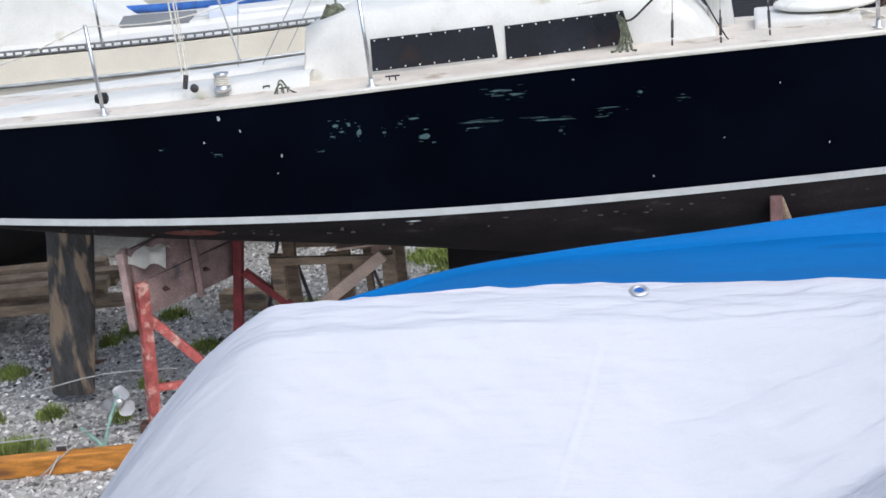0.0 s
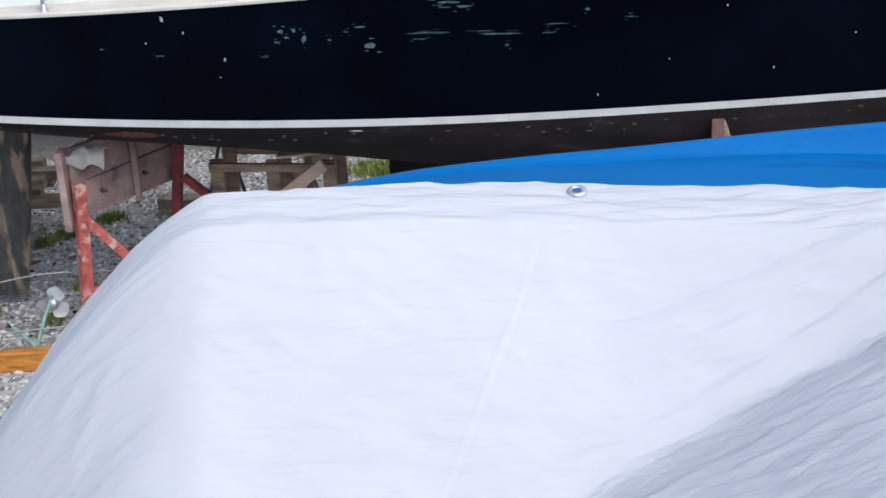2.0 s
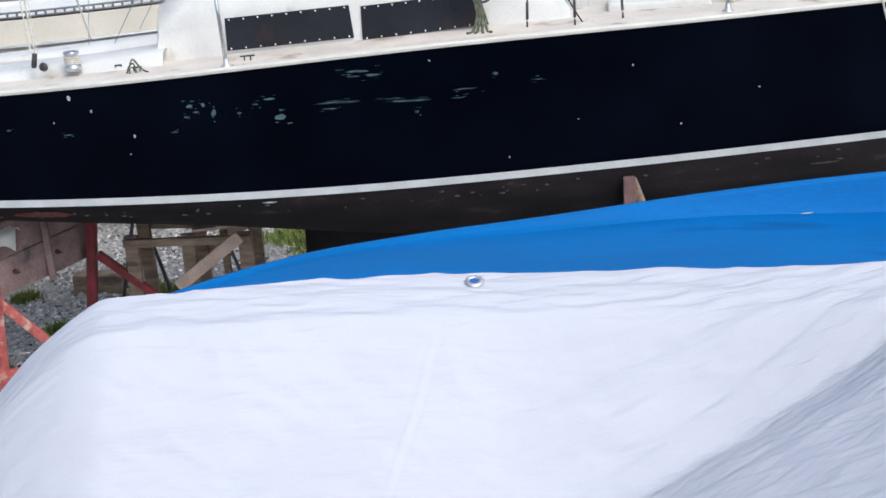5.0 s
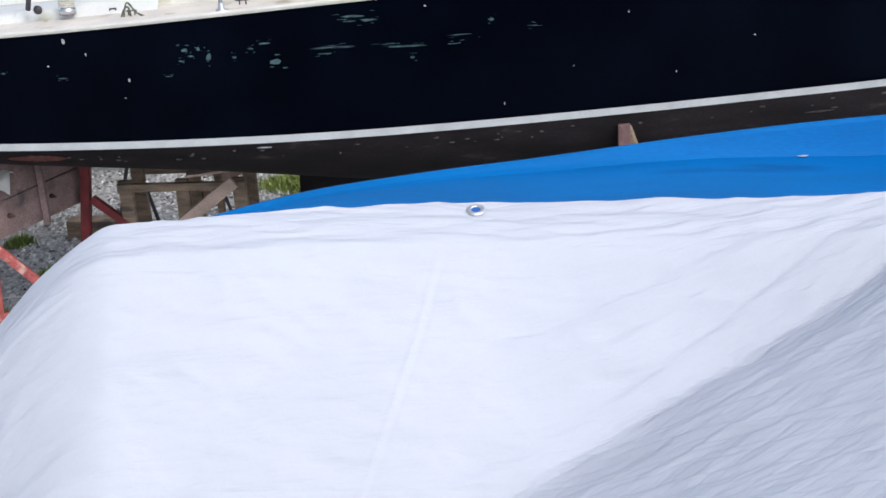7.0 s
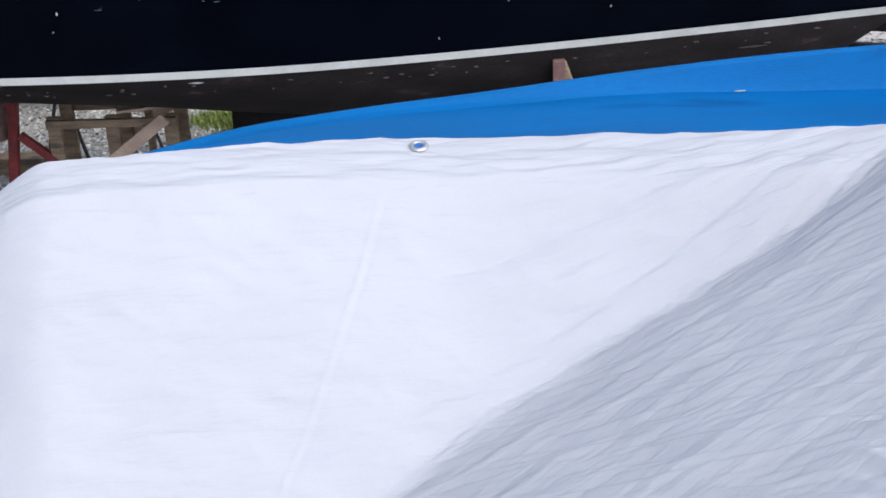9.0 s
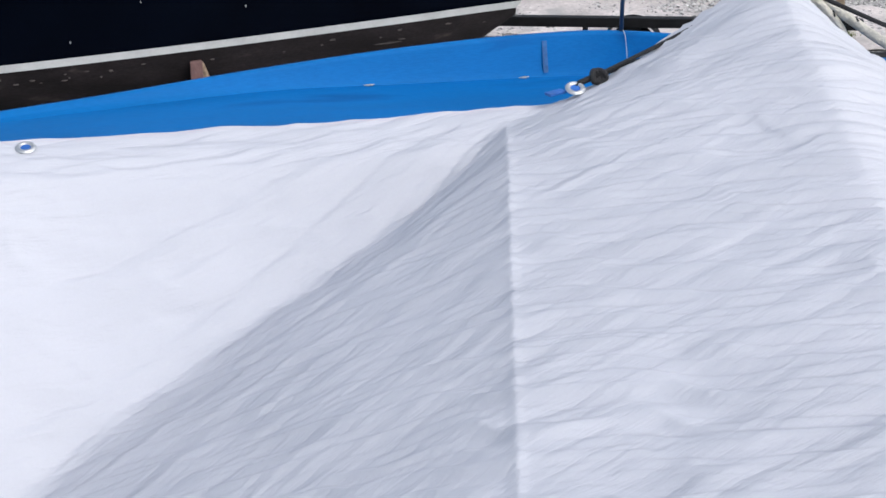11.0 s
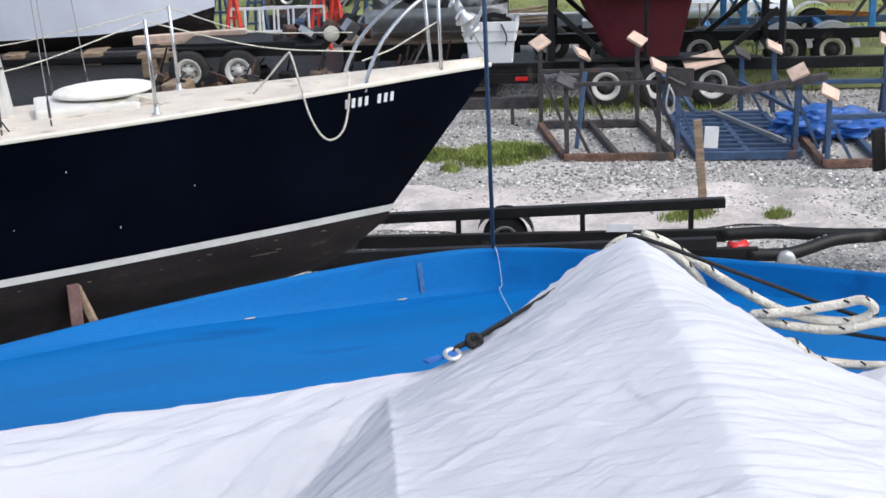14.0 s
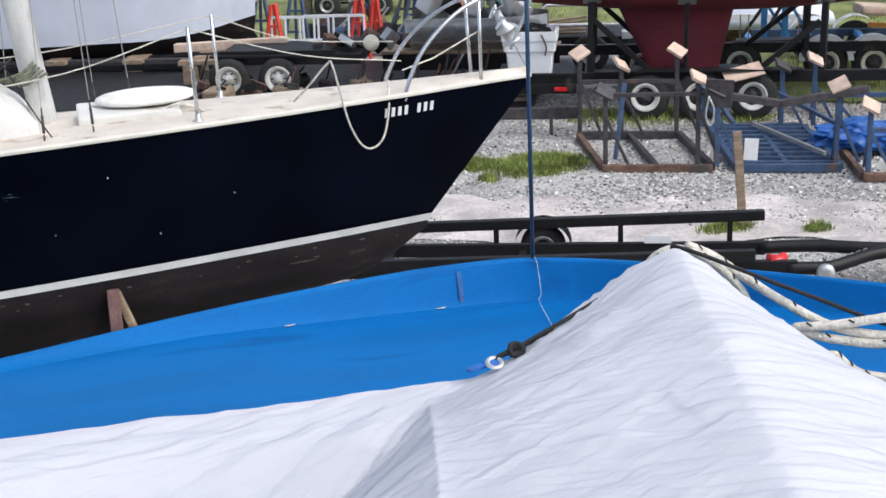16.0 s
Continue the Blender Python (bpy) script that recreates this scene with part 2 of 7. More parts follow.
def beam(bm, a, b, w, h, bevel=0.004, roll=0):
    """A bar of section w x h from a to b."""
    a, b = Vector(a), Vector(b)
    d = b - a
    q = d.to_track_quat("X", "Z").to_matrix().to_4x4()
    return box(bm, (d.length, w, h), Matrix.Translation((a + b) / 2) @ q @ pose(0, 0, 0, roll), bevel)


def tube(bm, points, r, sides=10, ends=True, r2=None):
    """A round bar or rope along points; r2: the radius at its end."""
    P = [Vector(p) for p in points]
    rings = []
    ref = Vector((0, 0, 1))
    for i, p in enumerate(P):
        d = (P[min(i + 1, len(P) - 1)] - P[max(i - 1, 0)]).normalized()
        x = d.cross(ref if abs(d.dot(ref)) < 0.95 else Vector((1, 0, 0))).normalized()
        if rings and x.dot(last) < 0:
            x = -x
        last = x
        y = d.cross(x)
        k = r if r2 is None else r + (r2 - r) * i / (len(P) - 1)
        rings.append([bm.verts.new(p + k * (math.cos(t) * x + math.sin(t) * y)) for t in [2 * math.pi * j / sides for j in range(sides)]])
    for a, b in zip(rings, rings[1:]):
        for j in range(sides):
            bm.faces.new((a[j], a[(j + 1) % sides], b[(j + 1) % sides], b[j]))
    if ends:
        bm.faces.new(rings[0][::-1])
        bm.faces.new(rings[-1])
    return bm


def bend(points, steps=8):
    """A smooth line through the points."""
    P = [Vector(p) for p in points]
    P = [2 * P[0] - P[1]] + P + [2 * P[-1] - P[-2]]
    out = []
    for i in range(1, len(P) - 2):
        a, b, c, d = P[i - 1:i + 3]
        for k in range(steps):
            t = k / steps
            out.append(0.5 * (2 * b + (c - a) * t + (2 * a - 5 * b + 4 * c - d) * t * t + (3 * b - a - 3 * c + d) * t ** 3))
    return out + [P[-2]]


def lathe(bm, profile, m=None, sides=24, caps=True):
    """Turn (radius, height) pairs round z."""
    b = bmesh.new()
    rings = [[b.verts.new((max(r, 1e-4) * math.cos(2 * math.pi * j / sides), max(r, 1e-4) * math.sin(2 * math.pi * j / sides), z)) for j in range(sides)] for r, z in profile]
    for p, q in zip(rings, rings[1:]):
        for j in range(sides):
            b.faces.new((p[j], p[(j + 1) % sides], q[(j + 1) % sides], q[j]))
    if caps:
        b.faces.new(rings[0][::-1])
        b.faces.new(rings[-1])
    return join(bm, b, m)


def grid(bm, rows, close=False):
    """Faces between rows of points."""
    V = [[bm.verts.new(p) for p in row] for row in rows]
    for a, b in zip(V, V[1:]):
        for j in range(len(a) - 1):
            bm.faces.new((a[j], a[j + 1], b[j + 1], b[j]))
        if close:
            bm.faces.new((a[-1], a[0], b[0], b[-1]))
    return V


def ease(x, xs, ys):
    """A smooth curve through (xs, ys)."""
    xs, ys = np.array(xs, float), np.array(ys, float)
    k = np.gradient(ys, xs)
    i = int(np.clip(np.searchsorted(xs, x) - 1, 0, len(xs) - 2))
    h = xs[i + 1] - xs[i]
    t = min(max((x - xs[i]) / h, 0), 1)
    return float((1 + 2 * t) * (1 - t) ** 2 * ys[i] + t * (1 - t) ** 2 * h * k[i] + t * t * (3 - 2 * t) * ys[i + 1] + t * t * (t - 1) * h * k[i + 1])

# ---- ground ----
def ground_z(x, y):
    return 0.03 * noise.noise((x * 0.5, y * 0.5, 0)) + 0.012 * noise.noise((x * 2.3, y * 2.3, 3))


bm = bmesh.new()
xs = list(np.linspace(-8, 22, 120))
ys = list(np.linspace(2, 40, 150))
xs = [-900, -200, -60, -20] + xs + [40, 90, 250, 900]
ys = [-600, -100, -20] + ys + [60, 110, 250, 900]
grid(bm, [[(x, y, ground_z(x, y)) for x in xs] for y in ys])
tagged(part("ground", bm, GRAVEL, smooth=True), "pale grey crushed-stone yard ground", "ground", kind="structure")


def stones(name, label, spots, seed, lo, hi, material):
    """Loose crushed stones, joined: spots are (x0, x1, y0, y1, how many)."""
    r = np.random.RandomState(seed)
    V, F = [], []
    shape = np.array([(1, 0, 0), (-1, 0, 0), (0, 1, 0), (0, -1, 0), (0, 0, 1), (0, 0, -1)], float)
    tri = np.array([(0, 2, 4), (2, 1, 4), (1, 3, 4), (3, 0, 4), (2, 0, 5), (1, 2, 5), (3, 1, 5), (0, 3, 5)])
    count = 0
    for x0, x1, y0, y1, n in spots:
        x, y = r.uniform(x0, x1, n), r.uniform(y0, y1, n)
        size = lo + (hi - lo) * r.rand(n) ** 2.2
        turn = r.rand(n) * 6.28
        jit = 1 + 0.45 * (r.rand(n, 6, 3) - 0.5)
        p = shape[None] * jit + 0.25 * (r.rand(n, 6, 3) - 0.5)
        p *= size[:, None, None] * np.array((1.1, 0.85, 0.6))
        c, s = np.cos(turn), np.sin(turn)
        q = p.copy()
        q[..., 0] = p[..., 0] * c[:, None] - p[..., 1] * s[:, None] + x[:, None]
        q[..., 1] = p[..., 0] * s[:, None] + p[..., 1] * c[:, None] + y[:, None]
        gz = np.array([ground_z(a, b) for a, b in zip(x, y)])
        q[..., 2] += gz[:, None] + size[:, None] * 0.25
        V.append(q.reshape(-1, 3))
        F.append((tri[None] + (count + 6 * np.arange(n))[:, None, None]).reshape(-1, 3))
        count += 6 * n
    V, F = np.concatenate(V), np.concatenate(F)
    me = bpy.data.meshes.new(name)
    me.from_pydata(V.tolist(), [], F.tolist())
    me.materials.append(material)
    return tagged(new(name, me), label, "gravel", kind="stuff")


def stone_material():
    m = mat("loose_stone", (0.50, 0.49, 0.48), 0.9, spread=0.2, scale=20, fine=90, bump=0.2)
    n, l = m.node_tree.nodes, m.node_tree.links
    b = n["Principled BSDF"]
    g = n.new("ShaderNodeNewGeometry")
    r = n.new("ShaderNodeValToRGB")
    for pos, c in ((0.02, 0.11), (0.3, 0.30), (0.7, 0.46), (0.98, 0.62)):
        e = r.color_ramp.elements.new(pos)
        e.color = (c, c * 0.975, c * 0.955, 1)
    l.new(g.outputs["Random Per Island"], r.inputs[0])
    l.new(r.outputs[0], b.inputs["Base Color"])
    return m


LOOSE = stone_material()
bm = bmesh.new()
rl = random.Random(2)
low = [(-3.5 + 0.35 * i, 15.0 + 0.5 * rl.random()) for i in range(24)]
high = [(4.9 - 0.35 * i, 16.7 + 0.5 * rl.random()) for i in range(24)]
bm.faces.new([bm.verts.new((a * 0.866 + b * 0.5, -a * 0.5 + b * 0.866, 0.020)) for a, b in low + high])
bmesh.ops.triangulate(bm, faces=bm.faces)
tagged(part("packed_lane", bm, LANE), "pinkish packed earth lane through the gravel", "ground", kind="structure")
stones("loose_gravel", "loose pale grey crushed stones covering the yard", ((-5.6, 1.0, 8.6, 14.5, 52000), (4.0, 12.0, 9.6, 15.5, 44000), (6.0, 16.0, 14.5, 20.5, 40000)), 3, 0.008, 0.032, LOOSE)


def tufts(name, label, spots, seed, m, lo=0.06, hi=0.16):
    """Grass: many bent blades, joined. spots: (x, y, radius x, radius y, how many)."""
    r = random.Random(seed)
    V, F = [], []
    for cx, cy, rx, ry, n in spots:
        for _ in range(n):
            a, k = r.random() * 6.28, math.sqrt(r.random()) * (0.75 + 0.5 * r.random())
            x, y = cx + rx * k * math.cos(a), cy + ry * k * math.sin(a)
            h = (lo + (hi - lo) * r.random()) * (1.15 - 0.6 * min(1, k))
            t = r.random() * 6.28
            dx, dy = math.cos(t), math.sin(t)
            w, o = 0.004 + 0.004 * r.random(), h * (0.2 + 0.5 * r.random())
            z = ground_z(x, y)
            i = len(V)
            V += [(x - dy * w, y + dx * w, z), (x + dy * w, y - dx * w, z), (x + dx * o * 0.35 + dy * w * 0.7, y + dy * o * 0.35 - dx * w * 0.7, z + h * 0.6), (x + dx * o * 0.35 - dy * w * 0.7, y + dy * o * 0.35 + dx * w * 0.7, z + h * 0.6), (x + dx * o, y + dy * o, z + h)]
            F += [(i, i + 1, i + 2, i + 3), (i + 3, i + 2, i + 4)]
    me = bpy.data.meshes.new(name)
    me.from_pydata(V, [], F)
    me.materials.append(m)
    return tagged(new(name, me), label, "grass", kind="stuff")


tufts("grass_patch", "low green weeds growing through gravel", ((8.45, 16.55, 0.62, 0.50, 5200), (7.75, 16.95, 0.28, 0.28, 1200), (7.60, 16.3, 0.12, 0.14, 250), (8.95, 13.05, 0.34, 0.18, 900), (9.75, 12.55, 0.16, 0.14, 350), (11.3, 18.2, 1.0, 0.6, 1600), (10.4, 18.6, 0.5, 0.4, 700), (12.2, 17.4, 0.4, 0.3, 500), (7.9, 10.9, 0.2, 0.2, 200)), 5, GRASS)
tufts("weeds", "small green weeds in the gravel under the boats", ((-0.86, 13.6, 0.30, 0.22, 900), (-3.19, 12.5, 0.14, 0.10, 260), (-3.67, 12.0, 0.10, 0.10, 220), (-3.8, 10.56, 0.12, 0.10, 260), (-4.4, 11.49, 0.14, 0.12, 300), (-2.38, 12.82, 0.14, 0.10, 240), (-3.95, 9.95, 0.30, 0.20, 900), (-3.65, 9.75, 0.12, 0.10, 300), (-4.35, 10.55, 0.18, 0.14, 400), (-3.1, 11.0, 0.10, 0.08, 200), (-2.75, 11.7, 0.16, 0.10, 300), (-0.55, 13.3, 0.35, 0.40, 1400), (-2.0, 12.4, 0.3, 0.2, 400), (-1.6, 11.9, 0.35, 0.2, 600), (-3.5, 12.2, 0.15, 0.12, 200), (-3.2, 10.4, 0.08, 0.08, 120), (-1.1, 12.0, 0.3, 0.3, 500), (-0.5, 12.2, 0.25, 0.25, 500)), 6, GRASS, 0.05, 0.14)

# ---- navy sailing boat on stands ----
STEM, HEAD = Vector((3.95, 9.55, 0)), Vector((0.9874, -0.158, 0))
SIDE = Vector((-0.158, -0.9874, 0))            # towards its starboard side


def nv(u, v, z):
    """A place on the navy boat: u forward of the stem's foot, v to starboard."""
    heel = 0.10 * (v - rail_b(u)) * min(1, max(0, z - 0.5))
    return STEM + HEAD * u + SIDE * v + Vector((0, 0, z + heel))


WU = [-8.6, -7.6, -6.3, -5.2, -4.0, -3.0, -2.2, -1.5, -0.7, -0.25, 0.02]
WB = [0.66, 0.85, 1.00, 1.03, 0.96, 0.81, 0.65, 0.51, 0.34, 0.17, 0.03]


def wl(u):
    return ease(u, WU, WB)


def rail_b(u):
    return ease(u, [-8.6, -7.6, -6.3, -5.2, -4.0, -3.0, -2.0, -1.0, -0.3, 0.3, 0.84], [0.85, 1.0, 1.14, 1.17, 1.11, 0.99, 0.83, 0.60, 0.40, 0.19, 0.015])


def rail_z(u):
    return ease(u, [-8.6, -6, -3.5, -1, 0.84], [2.48, 2.615, 2.75, 2.785, 2.78])


ZW = 1.83


def water_z(u):
    """Height of the painted waterline, which lifts a little towards the bow."""
    return ease(u, [-8.6, -4.0, -2.7, -2.0, -1.5, -0.75, -0.3, 0.02], [ZW, ZW, ZW + 0.010, ZW + 0.016, ZW + 0.022, ZW + 0.029, ZW + 0.020, ZW])


def body_z(u):
    return ease(u, [-8.6, -7.2, -5, -3.2, -1.9, -1.1, -0.4, 0.02], [1.81, 1.652, 1.488, 1.29, 1.29, 1.41, 1.53, 1.765])


NAVY_BOAT = thing("sailing_boat", STEM + HEAD * -4, "navy-hulled sailing boat with white stripe, propped on stands over gravel", "boat")
inv = NAVY_BOAT.matrix_basis.inverted()


def navy_part(name, bm, material, label="", parent=None, smooth=False):
    bm.transform(inv)
    return part(name, bm, material, parent or NAVY_BOAT, label, smooth)


US = [-8.6 + 8.6 * i / 70 for i in range(71)]
bm = bmesh.new()
rows = []
for i in range(81):
    k = i / 80
    row = []
    for j in range(15):
        s = j / 14
        u0, u1 = -8.6 + 8.62 * k, -8.6 + 9.44 * k
        u = u0 + (u1 - u0) * s
        b0, b1 = wl(u0), rail_b(u1)
        b = b0 + (b1 - b0) * (s + 0.10 * math.sin(math.pi * s))
        z = water_z(u0) + (rail_z(u1) - water_z(u0)) * s
        row.append((u, b, z))
    rows.append(row)
left = [[nv(u, b, z) for u, b, z in r] for r in rows]
right = [[nv(u, -b, z) for u, b, z in r] for r in rows]
grid(bm, left), grid(bm, right)
grid(bm, [left[0], right[0]]), grid(bm, [left[-1], right[-1]])
navy_part("hull_side", bm, NAVY, "glossy navy blue topsides, chalked and scuffed", smooth=True)
bm = bmesh.new()
rows = []
for i in range(81):
    u = -8.6 + 8.62 * i / 80
    zb, b = body_z(u), wl(u)
    zw = water_z(u)
    half = [(b * math.cos(a) ** 0.75, zw - (zw - zb) * math.sin(a) ** 1.15) for a in [math.pi / 2 * j / 12 for j in range(13)]]
    rows.append([nv(u, y, z) for y, z in half] + [nv(u, -y, z) for y, z in half[-2::-1]])
grid(bm, rows)
bm.faces.new([bm.verts.new(p) for p in rows[0]])
navy_part("bottom", bm, ANTIFOUL, "dark brown antifouled bottom, patchy", smooth=True)
for sgn in (1, -1):
    bm = bmesh.new()
    grid(bm, [[nv(u0 + (0.84 - 0.02) * k * 0.05 * q, sgn * (wl(u0) + 0.004 + 0.008 * q), water_z(u0) - 0.012 + 0.052 * q) for q in (0, 0.5, 1)] for u0, k in [(-8.6 + 8.62 * i / 80, i / 80) for i in range(81)]])
    navy_part("stripe", bm, STRIPE, "white painted waterline stripe", smooth=True)
bm = bmesh.new()
rows = []
for i in range(81):
    u = -8.6 + 9.40 * i / 80
    b = rail_b(u)
    rows.append([nv(u, b * v, rail_z(u) + 0.012 + 0.05 * (1 - v * v)) for v in np.linspace(1, -1, 13)])
grid(bm, rows)
navy_part("deck", bm, CREAM, "weathered cream deck with non-slip panels", smooth=True)
for sgn in (1, -1):
    bm = bmesh.new()
    ring = []
    for i in range(81):
        u = -8.6 + 9.42 * i / 80
        b, z = rail_b(u), rail_z(u)
        ring.append([nv(u, sgn * (b + d), z + h) for d, h in ((0.006, -0.014), (0.011, 0.0), (0.004, 0.016), (-0.024, 0.018), (-0.028, 0.0))])
    grid(bm, ring)
    navy_part("toe_rail", bm, RAILCREAM, smooth=True)


def skin(u, z):
    """The starboard side of the navy hull at u and height z."""
    s = (z - water_z(u)) / (rail_z(u) - water_z(u))
    k = (u + 8.6) / (8.62 + 0.82 * s)
    b0, b1 = wl(-8.6 + 8.62 * k), rail_b(-8.6 + 9.44 * k)
    return b0 + (b1 - b0) * (s + 0.10 * math.sin(math.pi * max(0, s)))


def on_skin(u, z, out=0.003):
    return nv(u, skin(u, z) + out, z)


def deck_z(u, v):
    return rail_z(u) + 0.012 + 0.05 * (1 - (v / max(rail_b(u), 0.05)) ** 2)


# scuffs and chips on the topsides
rng = random.Random(4)


def fleck(u, z, w, h, material, name):
    bm = bmesh.new()
    n = 10
    ring = []
    for i in range(n):
        a = 2 * math.pi * i / n
        r = 0.45 + 0.55 * rng.random()
        ring.append(bm.verts.new(on_skin(u + 0.5 * w * r * math.cos(a), z + 0.5 * h * r * math.sin(a), 0.0025)))
    bm.faces.new(ring)
    navy_part(name, bm, material)


def scuff(u, z, w, h, material, name="scuff"):
    """A scrape: one worn patch broken into streaks and specks."""
    fleck(u, z, w, h, material, name)
    if material is CHALK:
        for _ in range(4):
            k = 0.15 + 0.35 * rng.random()
            fleck(u + w * rng.uniform(-0.6, 0.6), z + (h + 0.02) * rng.uniform(-0.8, 0.8), max(0.008, w * k), max(0.003, h * k * 0.5), material, name)


for u, z, w, h in ((-4.40, 2.37, 0.11, 0.05), (-4.82, 2.42, 0.05, 0.06), (-4.97, 2.47, 0.06, 0.03), (-4.93, 2.43, 0.05, 0.02), (-4.88, 2.475, 0.03, 0.03), (-4.99, 2.40, 0.05, 0.015), (-4.04, 2.44, 0.40, 0.010), (-3.59, 2.415, 0.36, 0.014),
                   (-3.88, 2.63, 0.20, 0.02), (-3.80, 2.60, 0.14, 0.02), (-3.92, 2.60, 0.1, 0.012), (-3.25, 2.465, 0.20, 0.010), (-2.80, 2.49, 0.10, 0.008), (-3.05, 2.55, 0.05, 0.025), (-3.55, 2.34, 0.04, 0.025), (-3.3, 2.41, 0.12, 0.008),
                   (-4.55, 2.46, 0.06, 0.012), (-4.45, 2.49, 0.10, 0.012), (-4.66, 2.41, 0.03, 0.02), (-4.1, 2.40, 0.12, 0.007), (-3.68, 2.44, 0.08, 0.007), (-5.09, 2.305, 0.07, 0.010), (-5.78, 2.317, 0.08, 0.010), (-6.17, 2.36, 0.05, 0.012)):
    scuff(u, z, w, h, CHALK)
for u, z, w, h in ((-5.73, 2.56, 0.025, 0.05), (-5.86, 2.40, 0.015, 0.015), (-5.35, 2.29, 0.02, 0.035), (-5.40, 2.17, 0.02, 0.015), (-2.2, 2.53, 0.012, 0.025), (-1.4, 2.30, 0.015, 0.015), (-3.45, 2.665, 0.02, 0.015), (-1.9, 2.10, 0.015, 0.02), (-3.0, 1.98, 0.012, 0.02), (-2.55, 2.2, 0.012, 0.012), (-5.6, 2.47, 0.012, 0.03)):
    scuff(u, z, w, h, PALECHIP)
for i in range(46):
    u = -7.4 + 7.2 * rng.random()
    z = water_z(u) - 0.05 - 0.07 * rng.random()
    b = wl(u) * math.cos(math.asin(min(1, ((water_z(u) - z) / (water_z(u) - body_z(u))) ** (1 / 1.15)))) ** 0.75
    bm = bmesh.new()
    w, h = 0.008 + 0.025 * rng.random() ** 2, 0.003 + 0.005 * rng.random()
    bm.faces.new([bm.verts.new(nv(u + w * math.cos(a) * (0.6 + 0.4 * rng.random()), b + 0.012, z + h * math.sin(a) * (0.5 + rng.random()))) for a in [0, 0.8, 1.6, 2.4, 3.1, 3.9, 4.7, 5.5]])
    navy_part("paint_chip", bm, DULLCHIP)


def bottom_patch(u, z, w, h, material, label):
    """A ragged patch lying on the starboard bottom paint."""
    bm = bmesh.new()
    rows = []
    for i in range(13):
        k = i / 12
        uu = u + w * (k - 0.5)
        half = h * 0.5 * math.sqrt(max(0.03, 1 - (2 * k - 1) ** 2)) * (0.8 + 0.5 * rng.random())
        row = []
        for q in (-1, -0.4, 0.4, 1):
            zz = z + half * q
            d = max(0.0, min(1.0, (water_z(uu) - zz) / (water_z(uu) - body_z(uu))))
            row.append(nv(uu, wl(uu) * math.cos(math.asin(d ** (1 / 1.15))) ** 0.75 + 0.006, zz))
        rows.append(row)
    grid(bm, rows)
    navy_part("paint_patch", bm, material, label, smooth=True)


bottom_patch(-6.12, 1.768, 0.13, 0.010, DULLCHIP, "chalky scraped primer")
bottom_patch(-6.10, 1.748, 0.42, 0.055, RUSTPATCH, "rust-red patch of old antifouling")
bottom_patch(-4.56, 1.785, 0.10, 0.010, PALECHIP, "bare pale scrape")
bottom_patch(-0.95, 1.72, 0.20, 0.012, DULLCHIP, "dull scrape")
# registration mark as plain bars
for i in range(8):
    if i == 4:
        continue
    u = -0.335 + i * 0.049
    bm = bmesh.new()
    bm.faces.new([bm.verts.new(on_skin(u + du, z, 0.004)) for du, z in ((0, 2.648), (0.026, 2.648), (0.031, 2.712), (0.005, 2.712))])
    navy_part("registration_bar", bm, PLASTIC)

# cabin trunk
bm = bmesh.new()
rows = []
for u, h, b in ((-5.27, 0.0, 0.70), (-5.25, 0.36, 0.60), (-5.0, 0.42, 0.62), (-4.0, 0.43, 0.62), (-3.2, 0.41, 0.56), (-2.98, 0.385, 0.53), (-2.72, 0.18, 0.52), (-2.58, 0.0, 0.50)):
    z0 = deck_z(u, b)
    rows.append([nv(u, b + 0.05, z0 - 0.03), nv(u, b + 0.03, z0 + h * 0.5), nv(u, b, z0 + h * 0.92), nv(u, b - 0.06, z0 + h), nv(u, 0, z0 + h * 1.12), nv(u, -b + 0.06, z0 + h), nv(u, -b, z0 + h * 0.92), nv(u, -b - 0.03, z0 + h * 0.5), nv(u, -b - 0.05, z0 - 0.03)])
grid(bm, rows)
bmesh.ops.bevel(bm, geom=[e for e in bm.edges if e.calc_face_angle(0) > 0.6], offset=0.03, segments=3, affect="EDGES")
CABIN = navy_part("cabin", bm, WHITE, "white moulded cabin trunk, stained", smooth=True)
